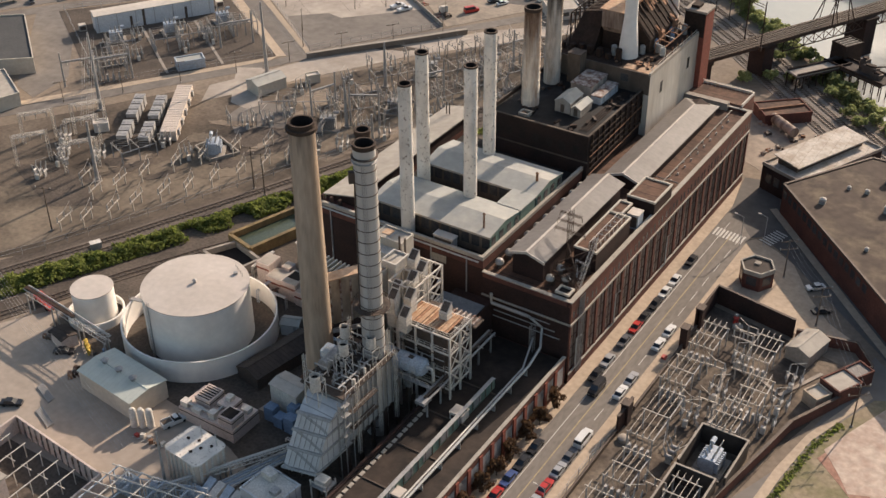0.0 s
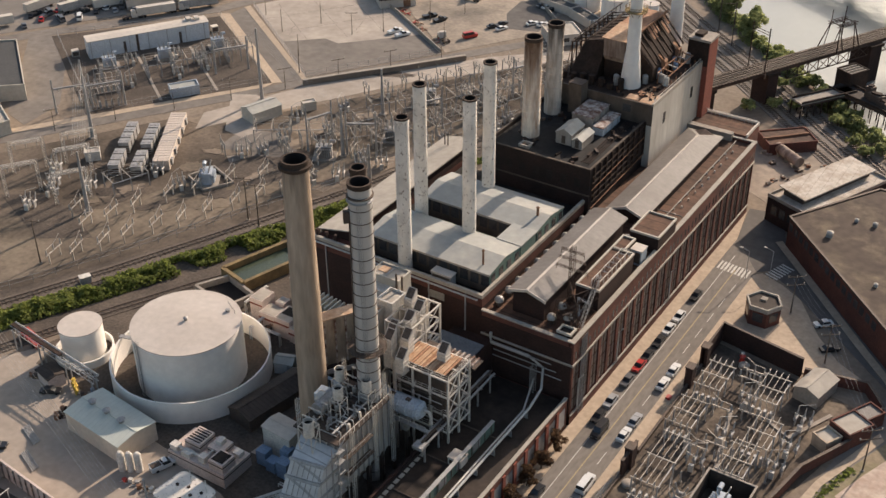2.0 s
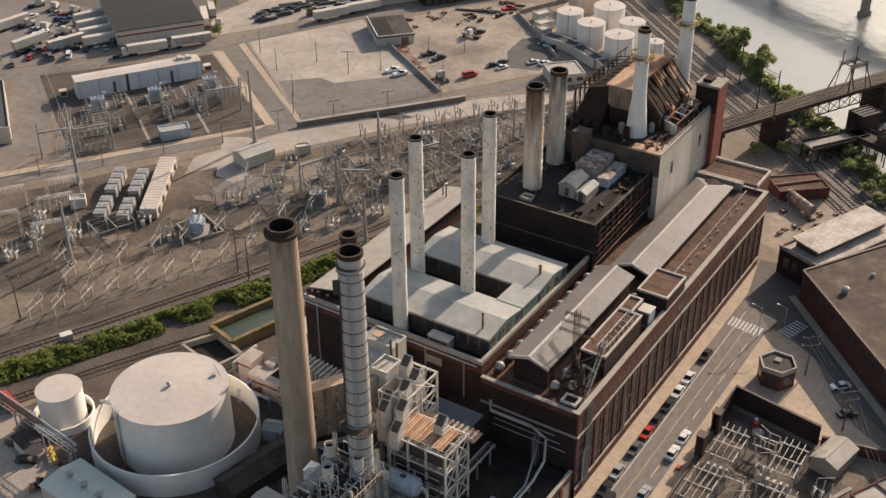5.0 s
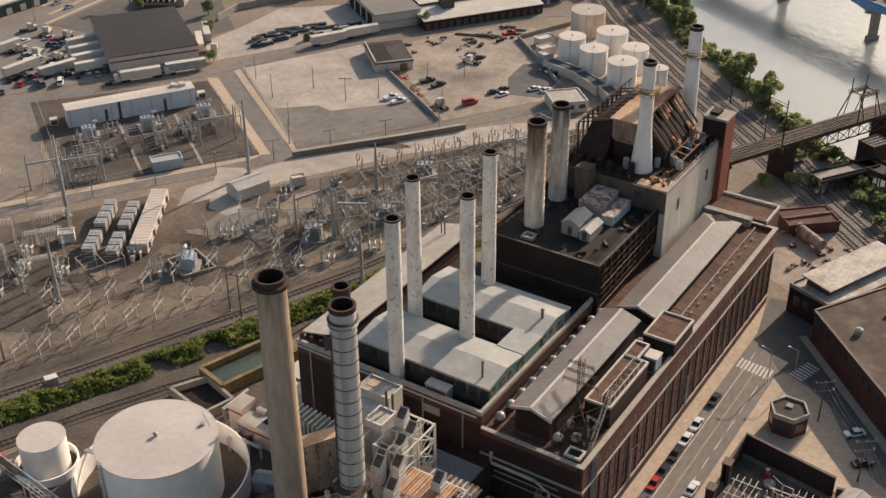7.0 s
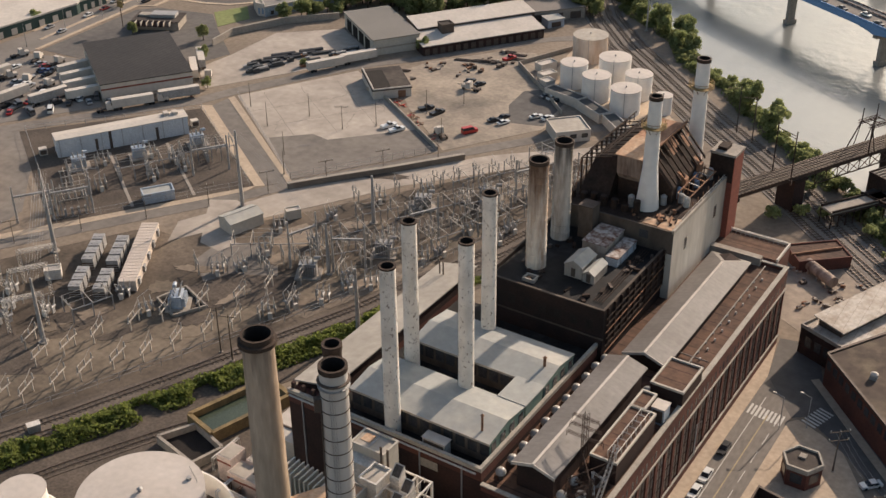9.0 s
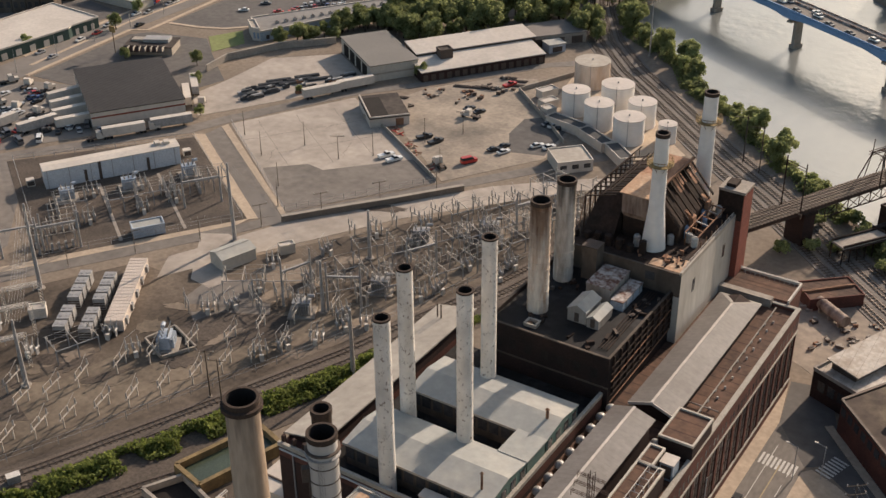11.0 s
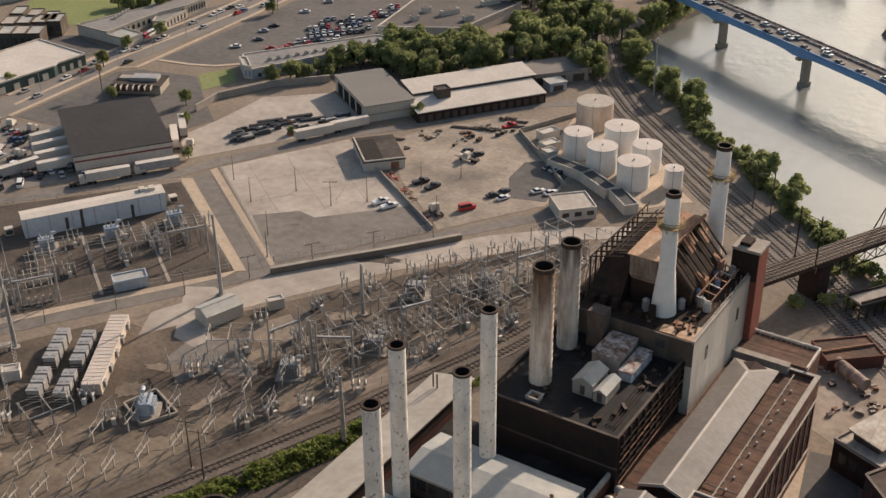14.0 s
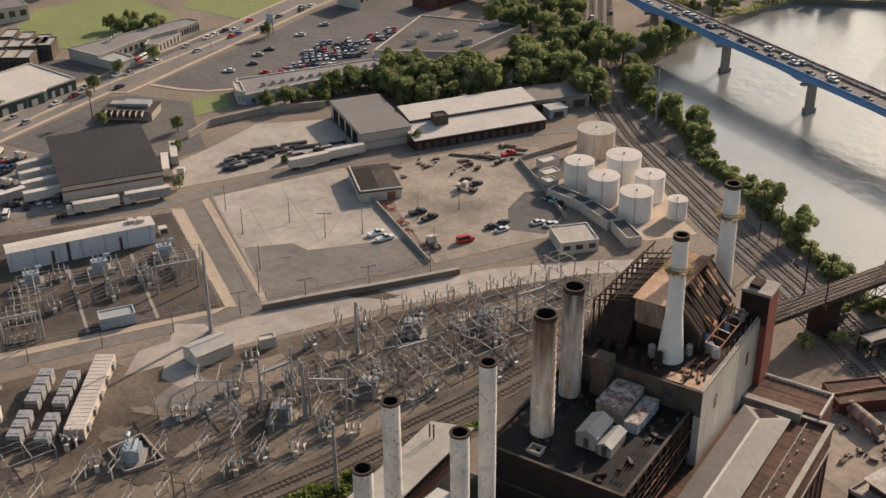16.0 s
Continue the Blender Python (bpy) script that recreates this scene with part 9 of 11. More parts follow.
# woods behind the sheds, along the strip and by the railway
WOODS = [[], []]


def plant(k, x, y, s):
    """Adds a tree to the joined woods."""
    m = pose(x, y, 0, 0, 0, (x * 37 + y * 53) % 360)
    m3 = np.array(m.to_3x3())
    for ch in TREES[k].children:
        me = ch.data
        co = np.empty(len(me.vertices) * 3)
        me.vertices.foreach_get("co", co)
        WOODS[0 if ch.name.startswith("crown") else 1].append((co.reshape(-1, 3) * s @ m3.T + np.array((x, y, 0.0)), me))


def wood(u0, u1, v0, v1, n, s0=0.8, s1=1.3):
    for _ in range(n):
        u, v = u0 + (u1 - u0) * rt.random(), v0 + (v1 - v0) * rt.random()
        a, b = (u - 139) * 0.682 + (v - 173) * 0.731, -(u - 139) * 0.731 + (v - 173) * 0.682
        if abs(a) < 28 and abs(b) < 25:
            continue
        x, y = grid(u, v)
        plant(rt.choice((0, 1, 2)), x, y, s0 + (s1 - s0) * rt.random())


wood(92, 168, 116, 148, 62)
wood(150, 196, 124, 190, 44)
wood(165, 215, 190, 250, 34)
wood(46, 70, 138, 145, 12, 0.5, 0.75)
wood(70, 108, 140, 152, 30, 0.65, 0.95)
wood(158, 168, 92, 112, 8, 0.8, 1.1)
wood(6, 30, 247, 256, 9, 0.6, 0.9)
wood(-60, 240, 330, 420, 60, 0.8, 1.4)


def grow_woods():
    t = thing("woods", (*grid(130, 140), 0), "dense green broadleaf woods behind the sheds and the field", "woods", kind="stuff")
    for name, chunk, material in (("crowns", WOODS[0], LEAF), ("trunks", WOODS[1], BARK)):
        verts = np.concatenate([c for c, _ in chunk])
        loops, starts, totals, off, ls = [], [], [], 0, 0
        for c, me in chunk:
            n = len(me.polygons)
            lv = np.empty(len(me.loops), dtype=np.int32)
            me.loops.foreach_get("vertex_index", lv)
            st = np.empty(n, dtype=np.int32)
            me.polygons.foreach_get("loop_start", st)
            loops.append(lv + off)
            starts.append(st + ls)
            off += len(c)
            ls += len(lv)
        loops, starts = np.concatenate(loops), np.concatenate(starts)
        me = bpy.data.meshes.new(name)
        me.vertices.add(len(verts))
        me.vertices.foreach_set("co", verts.astype(np.float32).ravel())
        me.loops.add(len(loops))
        me.loops.foreach_set("vertex_index", loops)
        me.polygons.add(len(starts))
        me.polygons.foreach_set("loop_start", starts)
        me.update(calc_edges=True)
        me.materials.append(material)
        ob = new(name, me)
        ob.parent = t
        ob.location = -Vector(t["at"])
        tagged(ob, "", kind="stuff")


grow_woods()
for u, v, s in ((2, 203, .7), (18, 213, .8), (8, 264, .9), (17, 266, 1.0), (13, 259, .8), (-12, 150, .6), (-46, 176, .7), (-10, 186, .8), (12, 132, .7), (8, 112, .6), (40, 90, .4), (86, 86, .7), (70, 226, .7), (3, 84, .5)):
    put_tree(1, *grid(u, v), s)
for x, y in ((-151, 352), (-147, 356), (-135, 372), (-128, 378), (-122, 380), (-118, 386), (-108, 376), (-100, 366), (-131, 393), (-95, 361)):
    put_tree(3, x, y, 0.9)


def hedge(pts, w, h, n, material, label, seed):
    rnd = random.Random(seed)
    lv = MB()
    segs = list(zip(pts[:-1], pts[1:]))
    total = sum((Vector(b) - Vector(a)).length for a, b in segs)
    for a, b in segs:
        a, b = Vector(a), Vector(b)
        d = (b - a).normalized()
        nm = Vector((-d.y, d.x))
        for _ in range(int(n * (b - a).length / total)):
            f = rnd.random()
            o = rnd.gauss(0, 0.5)
            q = a + (b - a) * f + nm * (max(-1, min(1, o)) * w / 2)
            if noise.noise(Vector((q.x * 0.11 + seed, q.y * 0.11, 3.0))) > 0.22:
                continue
            bump = 0.55 + 0.45 * noise.noise(Vector((q.x * 0.35, q.y * 0.35, 0)))
            z = h * bump * rnd.random() * (1.1 - 0.5 * abs(o))
            s = 0.22 + 0.25 * rnd.random()
            u = Vector((rnd.gauss(0, 1), rnd.gauss(0, 1), rnd.gauss(0.6, 1))).normalized()
            c = u.orthogonal().normalized()
            e = u.cross(c)
            p = Vector((q.x, q.y, max(0.1, z)))
            lv.add([p + c * s, p + e * s, p - c * s, p - e * s], [(0, 1, 2, 3)])
    me = bpy.data.meshes.new("weeds")
    me.from_pydata(lv.v, [], lv.f)
    me.materials.append(material)
    tagged(new("weeds", me), label, "weeds", kind="stuff")


hedge([(-258, 140), (-247, 163), (-239, 178), (-231, 194), (-223, 211), (-215, 229), (-208, 246), (-203, 258), (-197, 274)], 7.6, 3.8, 30000, LEAF_BRIGHT, "bright green weeds along the railway", 2)
hedge([(-196, 276), (-190, 292), (-186, 304)], 3.0, 1.8, 1500, LEAF_BRIGHT, "bright green weeds behind the boiler house", 3)
hedge([(-57.6, 238), (-59.4, 233), (-62.6, 223), (-64.2, 209), (-65.6, 190)], 1.8, 0.5, 700, LEAF_BRIGHT, "green weeds along the lot edge", 4)
hedge([(x - 2.4, y - 2.0) for x, y in BANK[7:17]], 6.5, 4.4, 28000, LEAF, "tall green bushes crowding the river bank", 8)
hedge([(x - 1.0, y - 1.0) for x, y in BANK[4:18]], 6.5, 3.2, 16000, LEAF, "dense green scrub along the river bank", 6)
# ---- switchyard equipment ----
def bus_bay(l, w, h, n, label, leads=True):
    """Rows of posts with cross beams, insulators and long bus tubes along y."""
    t = proto("bus_bay", label, "switchgear", "bus bays")
    rows = 3
    for j in range(rows):
        y = -l / 2 + 0.8 + j * (l - 1.6) / (rows - 1)
        for x in (-w / 2, w / 2):
            part("post", MB().box(x - 0.13, x + 0.13, y - 0.13, y + 0.13, 0, h), STEEL, t)
        part("crossbeam", MB().box(-w / 2 - 0.4, w / 2 + 0.4, y - 0.08, y + 0.08, h, h + 0.2), BUS, t)
        for k in range(n if j != 1 else 0):
            x = -w / 2 + (k + 0.5) * w / n
            part("insulator", MB().lathe(x, y, [(0.12, h + 0.28), (0.17, h + 0.6), (0.11, h + 1.15)], 6), PORCELAIN, t)
    for k in range(n):
        x = -w / 2 + (k + 0.5) * w / n
        part("bus_tube", MB().tube((x, -l / 2, h + 1.2), (x, l / 2, h + 1.2), 0.05, 6), BUS, t)
    for k in range(n if leads else 0):
        x = -w / 2 + (k + 0.5) * w / n
        part("drop_lead", MB().tube((x, -l / 2 + 0.2, h + 1.2), (x + 0.3, -l / 2 + 0.9, 2.2), 0.05, 4), BUS, t)
        part("breaker", MB().box(x - 0.3, x + 0.3, -l / 2 + 0.5, -l / 2 + 1.3, 0, 2.2), STEEL, t)
    part("tie_beam", MB().box(w / 2 - 0.1, w / 2 + 0.1, -l / 2 + 0.8, l / 2 - 0.8, h - 0.4, h - 0.2), STEEL, t)
    return t


def switch_stand(l, label):
    """A raised beam on two posts with upright insulators and a blade."""
    t = proto("disconnect_switch", label, "switchgear", "disconnect switches")
    for y in (-l * 0.32, l * 0.32):
        part("post", MB().box(-0.14, 0.14, y - 0.14, y + 0.14, 0, 2.6), BUS, t)
    part("beam", MB().box(-0.11, 0.11, -l / 2, l / 2, 2.7, 2.95), BUS, t)
    for y in (-l * 0.42, 0, l * 0.42):
        part("insulator", MB().lathe(0, y, [(0.13, 2.95), (0.2, 3.3), (0.2, 4.0), (0.12, 4.5)], 8), PORCELAIN, t)
    part("blade", MB().tube((0, -l * 0.42, 4.5), (0, 0, 4.6), 0.07, 5), BUS, t)
    part("blade", MB().tube((0, 0, 4.5), (0, l * 0.42, 5.9), 0.07, 5), BUS, t)
    return t


def breaker_group(label):
    """Three live-tank breakers on legs with slanting bushings."""
    t = proto("circuit_breaker", label, "switchgear", "circuit breakers")
    for k in (-1.5, 0, 1.5):
        part("tank", MB().tube((k, -0.9, 1.9), (k, 0.9, 1.9), 0.36, 10), STEEL, t, smooth=True)
        for s in (-1, 1):
            part("bushing", MB().tube((k, s * 0.6, 2.1), (k, s * 1.3, 4.1), 0.2, 8, 0.1), PORCELAIN, t)
    for k in (-1.5, 0, 1.5):
        part("stand", MB().box(k - 0.1, k + 0.1, -0.6, 0.6, 0, 1.6), STEEL, t)
    part("cabinet", MB().box(-0.5, 0.5, -2.2, -1.5, 0, 1.7), STEEL_WHITE, t)
    part("lead", MB().tube((-1.5, 1.3, 4.1), (1.5, 2.2, 5.0), 0.06, 4), STEEL_WHITE, t)
    part("lead", MB().tube((-1.5, -1.3, 4.1), (1.2, -2.8, 4.6), 0.06, 4), STEEL_WHITE, t)
    return t


def transformer(label, s=1.0, paint=None):
    t = proto("power_transformer", label, "transformer", "power transformers")
    p = paint or STEEL_WHITE
    part("tank", MB().box(-2.2 * s, 2.2 * s, -1.3 * s, 1.3 * s, 0.4 * s, 3.6 * s), p, t)
    part("lid", MB().box(-2.3 * s, 2.3 * s, -1.4 * s, 1.4 * s, 3.6 * s, 3.8 * s), p, t)
    part("plinth", MB().box(-3.4 * s, 3.4 * s, -3.0 * s, 3.0 * s, 0, 0.4 * s), CONCRETE, t)
    for side in (-1, 1):
        for k in range(7):
            x = (-1.9 + 0.62 * k) * s
            part("radiator", MB().box(x - 0.14 * s, x + 0.14 * s, side * 1.35 * s - (0.75 * s if side < 0 else 0), side * 1.35 * s + (0.75 * s if side > 0 else 0), 0.8 * s, 3.3 * s), p, t)
    for k in (-1.3, 0, 1.3):
        part("bushing", MB().tube((k * s, -0.6 * s, 3.8 * s), (k * 1.35 * s, -1.2 * s, 6.2 * s), 0.24 * s, 8, 0.1 * s), PORCELAIN, t)
        part("bushing", MB().tube((k * s, 0.6 * s, 3.8 * s), (k * 1.2 * s, 1.0 * s, 5.2 * s), 0.2 * s, 8, 0.1 * s), PORCELAIN, t)
    part("conservator", MB().tube((1.6 * s, 0.9 * s, 4.7 * s), (3.2 * s, 0.9 * s, 4.7 * s), 0.5 * s, 12), p, t, smooth=True)
    return t


def gantry(w, h, label):
    """Two tall tapered columns with a beam and hanging insulator strings."""
    t = proto("line_gantry", label, "gantry", "line gantries")
    for x in (-w / 2, w / 2):
        part("column", MB().tube((x, 0, 0), (x, 0, h), 0.36, 8, 0.22), STEEL, t, smooth=True)
    part("beam", MB().box(-w / 2, w / 2, -0.25, 0.25, h * 0.7, h * 0.7 + 0.5), STEEL, t)
    for k in range(3):
        x = -w / 2 + (k + 0.5) * w / 3
        part("insulator_string", MB().tube((x, 0, h * 0.7), (x, 1.4, h * 0.7 - 1.6), 0.12, 6), PORCELAIN, t)
    return t


def lattice_gantry(w, h, label):
    t = proto("lattice_gantry", label, "gantry", "lattice gantries")
    for x in (-w / 2, w / 2):
        part("column", MB().lattice((x, 0, 0), (x, 0, h), 0.8, 0.07, 1.0), STEEL_WHITE, t)
    part("beam", MB().lattice((-w / 2, 0, h - 0.4), (w / 2, 0, h - 0.4), 0.8, 0.07, 1.0), STEEL_WHITE, t)
    for k in range(3):
        x = -w / 2 + (k + 0.5) * w / 3
        part("insulator_string", MB().tube((x, 0, h - 0.8), (x, 0.6, h - 2.6), 0.12, 6), PORCELAIN, t)
    return t


# walled yard east of the street
BAY_A = bus_bay(10.4, 5.2, 4.6, 4, "pale bus bay with parallel tubes and insulators")
place(BAY_A, True, [(-92.0, 239.0, 0.04, 0), (-92.4, 225.0, 0.04, 0), (-80.5, 241.0, 0.04, 0), (-77.4, 227.0, 0.04, 0), (-78.6, 217.0, 0.04, 0), (-89.6, 193.0, 0.04, 0), (-91.0, 180.0, 0.04, 0), (-90.5, 166.0, 0.04, 0), (-80.0, 172.0, 0.04, 0), (-78.4, 191.0, 0.04, 0)])
BAY_L = bus_bay(17, 5.2, 5.2, 4, "long pale bus bay with raised tubes")
place(BAY_L, True, [(-90.8, 209.0, 0.04, 0)])
BRK = breaker_group("grey circuit breakers on steel legs")
place(BRK, True, [(-84.4, 239.4, 0.04, 0), (-84.6, 226.5, 0.04, 0), (-85.0, 204.0, 0.04, 90), (-72.4, 238.4, 0.04, 0), (-72.2, 229.4, 0.04, 0), (-86.0, 188.0, 0.04, 0), (-72.6, 222.5, 0.04, 0), (-86.5, 216.0, 0.04, 0)])
TR = transformer("grey power transformer with radiators and bushings", 1.0, BLUE_GREY)
place(TR, True, [(-77.6, 206.0, 0.04, 90)])
for x, y in ((-89.5, 250.8), (-95.2, 204.0)):
    t = thing("round_vault", (x, y, 0.04), "low round concrete vault lid", "vault")
    part("ring", MB().lathe(x, y, [(1.2, 0), (1.2, 0.7), (0.9, 0.9)], 16), CONCRETE, t, smooth=True)
SWS = switch_stand(5.0, "pale disconnect switch on a steel stand")
place(SWS, True, [(-86.0, 244.0, 0.04, 90), (-86.0, 247.0, 0.04, 90), (-82.0, 233.5, 0.04, 90), (-87.6, 232.0, 0.04, 90), (-87.4, 218.4, 0.04, 90), (-84.4, 221.0, 0.04, 90), (-83.6, 193.0, 0.04, 90), (-84.6, 179.0, 0.04, 90)])

rp = random.Random(29)
for k in range(22):
    x, y = -95.0 + 22 * rp.random(), 204 + 44 * rp.random()
    if x > -76 and y < 214:
        y += 12
    t = thing("post_insulator", (x, y, 0.04), "slim pale post insulator on a concrete foot", "switchgear", "post insulators in the walled yard")
    part("foot", MB().box(x - 0.3, x + 0.3, y - 0.3, y + 0.3, 0.03, 0.4), CONCRETE, t)
    part("insulator", MB().lathe(x, y, [(0.14, 0.4), (0.2, 1.2), (0.2, 2.4), (0.1, 3.0)], 8), PORCELAIN, t)
t = thing("red_crate", (-99.0, 232.0, 0.16), "low red crate on the sidewalk", "crate")
part("crate", MB().box(-99.5, -98.5, 231.5, 232.7, 0.15, 0.7), RED, t)
t = thing("red_valve", (-90.6, 252.4, 0.04), "red and white upright valve in the yard corner", "valve")
part("body", MB().lathe(-90.6, 252.4, [(0.7, 0.03), (0.5, 1.2), (0.7, 1.6), (0.2, 2.2)], 12), RED, t, smooth=True)
part("cap", MB().cyl(-90.6, 252.4, 2.2, 2.5, 0.4, 12), PORCELAIN, t)

# the open yard beyond the railway
VS = switch_stand(7.0, "white raised switch beam with upright insulators")
v_spots = [(-250.3, 199.8), (-246.8, 204.0), (-244.2, 210.7), (-241.8, 216.6), (-238.8, 223.8), (-235.4, 229.5), (-232.7, 236.7), (-229.3, 243.7), (-226.4, 250.6), (-223.4, 257.4), (-220.0, 264.2), (-262.6, 218.2), (-255.1, 214.9), (-252.6, 221.3), (-250.8, 228.6), (-247.2, 237.2), (-243.6, 244.3), (-239.3, 252.9), (-233.0, 259.7), (-229.9, 267.3), (-225.6, 275.9), (-219.7, 284.0)]
place(VS, True, [(x, y, 0.035, 14 + (i * 7) % 9) for i, (x, y) in enumerate(v_spots)])
BRK2 = breaker_group("weathered grey circuit breakers on gravel")
g_spots = [(-259.8, 245.6), (-249.2, 243.1), (-247.1, 266.8), (-243.0, 271.1), (-243.1, 281.4), (-228.2, 281.8), (-234.9, 292.0), (-247.9, 293.1), (-239.8, 306.0), (-213.2, 278.5), (-209.1, 282.7), (-220.4, 264.5), (-222.7, 258.5), (-215.4, 270.8), (-216.5, 282.9), (-234.2, 321.6), (-222.3, 323.1), (-225.3, 333.5), (-213.6, 336.8), (-211.2, 342.4), (-219.7, 305.4), (-202.9, 305.3), (-203.0, 319.8), (-201.3, 332.4), (-193.0, 326.1), (-198.2, 363.8), (-192.1, 363.2), (-193.1, 318.6), (-205.1, 300.4)]
place(BRK2, True, [(x, y, 0.035, 25 + (i * 37) % 60) for i, (x, y) in enumerate(g_spots)])
BAY_W = bus_bay(12, 6.5, 4.2, 3, "weathered white bus bay on the gravel", False)
place(BAY_W, True, [(x, y, 0.035, a) for x, y, a in ((-247.0, 280.5, -55), (-238.0, 286.0, -55), (-229.0, 298.0, -30), (-229, 313.0, -35), (-220.0, 316.0, -35), (-214.0, 327.0, -30), (-206.0, 311.0, -25), (-208.5, 333.0, -30), (-203.8, 343.0, -25), (-201.4, 351.7, -20), (-197.0, 337.1, -25), (-203.9, 362.1, -20), (-212.5, 350.0, -30), (-218.9, 343.0, -30), (-196.0, 350.0, -20), (-206.0, 372.0, -20), (-187.0, 358.0, -15), (-193.0, 372.0, -15), (-262.0, 236.0, -20), (-214.8, 296.0, -25), (-224.0, 289.0, -40), (-200.5, 325.0, -20))])
SW2 = switch_stand(4.5, "small weathered disconnect stand on gravel")
rs = random.Random(21)
place(SW2, True, [(x, y, 0.035, a) for x, y, a in [(-252 + 5.2 * i + 1.5 * rs.random(), 262 + 6.0 * i + 3 * rs.random(), 40 + 30 * rs.random()) for i in range(9)] + [(-236 + 3.4 * i, 272 + 6.5 * i + 4 * rs.random(), 60 + 40 * rs.random()) for i in range(11)] + [(-240 + 3.6 * i, 318 + 5.2 * i, 55 + 20 * rs.random()) for i in range(9)] + [(-216 + 2.0 * i, 290 + 7.5 * i, 70 + 20 * rs.random()) for i in range(9)]])
TR2 = transformer("weathered grey-white transformer on a concrete pad", 1.0, STEEL)
copy_thing(TR, pose(-244.6, 249.6, 0.035, 0, 0, 125))
t = thing("transformer_pit", (-244.5, 250.5, 0), "low concrete bund walls round a white transformer", "bund")
for p, q in zip(((-251.0, 248.6), (-248.8, 256.6), (-238.0, 252.6), (-242.0, 245.0)), ((-248.8, 256.6), (-238.0, 252.6), (-242.0, 245.0), (-251.0, 248.6))):
    part("wall", band(MB(), [p, q], 0.45, 0, 0.9), CONCRETE, t)
part("floor", MB().prism([(-251.0, 248.6), (-248.8, 256.6), (-238.0, 252.6), (-242.0, 245.0)], -0.2, 0.09), BLACK_PIT, t)
place(TR2, True, [(-226.2, 278.6, 0.035, 30), (-215.7, 297.8, 0.035, 25), (-221.5, 325.5, 0.035, 30), (-207.0, 339.0, 0.035, 30)])
GAN = gantry(8.5, 14.0, "tall grey steel line gantry with insulator strings")
place(GAN, True, [(-230.9, 282.7, 0.035, 70), (-217.8, 285.2, 0.035, 30), (-209.5, 308.0, 0.035, 60), (-198.0, 345.0, 0.035, 60)])
LG = lattice_gantry(9.0, 9.5, "pale lattice dead-end gantry")
place(LG, True, [(-278.2, 232.3, 0.035, 55), (-268.4, 222.5, 0.035, 55), (-284.0, 240.0, 0.035, 55), (-292.0, 228.0, 0.035, 55), (-283.0, 218.0, 0.035, 55)])
place(copy_thing(BRK2, pose(-276, 222, 0.035)), False, [(-280, 226, 0.035, 20), (-270, 230, 0.035, 20), (-286, 232, 0.035, 20), (-276, 214, 0.035, 20)])


def tapered_pole(x, y, h, r, label, arms=0, deg=0, material=None):
    t = thing("power_pole", (x, y, 0), label, "power pole", "power poles")
    part("shaft", MB().tube((x, y, 0), (x, y, h), r, 10, r * 0.45), material or STEEL, t, smooth=True)
    part("footing", MB().cyl(x, y, 0, 0.35, r * 2.0, 12), CONCRETE, t)
    c, s = math.cos(radians(deg)), math.sin(radians(deg))
    for k in range(arms):
        z = h - 0.6 - 2.2 * k
        part("arm", MB().tube((x - 2.2 * c, y - 2.2 * s, z), (x + 2.2 * c, y + 2.2 * s, z), 0.1, 5), material or STEEL, t)
        for q in (-2.0, 0, 2.0):
            part("insulator", MB().cyl(x + q * c, y + q * s, z + 0.1, z + 0.55, 0.1, 6), PORCELAIN, t)
    return t


for x, y, h in ((-292.0, 251.4, 25), (-266.0, 298.0, 24), (-261.0, 220.6, 18), (-199.5, 262.2 + 2, 18), (-222.2, 282.0, 15), (-228.0, 310.0, 15)):
    tapered_pole(x, y, h, 0.62, "tall tapered grey steel pole")
for x, y in ((-221.9, 240.1), (-217.2, 238.9), (-252, 196.5), (-262.5, 170.5), (-257.5, 177.0)):
    tapered_pole(x, y, 13, 0.22, "thin dark wooden pole by the railway", 1, 20, WOOD)
tapered_pole(-162.3, 144.7, 15, 0.35, "tapered grey steel pole in the plant yard")
for x, y in ((-75.0, 261.0), (-87.6, 275.4), (-58.2, 232.2), (-54.0, 262.0)):
    tapered_pole(x, y, 11, 0.18, "wooden utility pole beside the street", 2, 40, WOOD)
for x, y in ((-96.6, 286.0), (-101.5, 283.0), (-98.0, 176.0), (-98.1, 150)):
    t = thing("street_lamp", (x, y, 0.1), "slim grey street lamp at the kerb", "street lamp", "street lamps")
    part("pole", MB().tube((x, y, 0.1), (x, y, 8.5), 0.1, 6), STEEL, t)
    part("arm", MB().tube((x, y, 8.4), (x - 1.8, y, 8.9), 0.07, 5), STEEL, t)
    part("head", MB().box(x - 2.4, x - 1.7, y - 0.15, y + 0.15, 8.8, 9.0), STEEL_WHITE, t)


def fence(pts, h, step, label, material=None):
    t = thing("chain_fence", (*pts[0], 0), label, "fence")
    for a, b in zip(pts[:-1], pts[1:]):
        a, b = Vector(a), Vector(b)
        n = max(1, int((b - a).length / step))
        for i in range(n):
            p = a + (b - a) * (i / n)
            part("post", MB().tube((p.x, p.y, 0), (p.x, p.y, h), 0.07, 4), material or STEEL, t)
        for z in (h * 0.5, h):
            part("rail", MB().tube((a.x, a.y, z), (b.x, b.y, z), 0.045, 4), material or STEEL, t)


fence([(-258, 170), (-247, 190), (-238, 210), (-226, 238), (-213, 268), (-204, 292), (-198, 312), (-191, 335)], 2.2, 5.0, "chain-link fence along the railway")
fence([(-98.0, 120), (-98.0, 204)], 2.2, 4.5, "chain-link fence along the sidewalk")
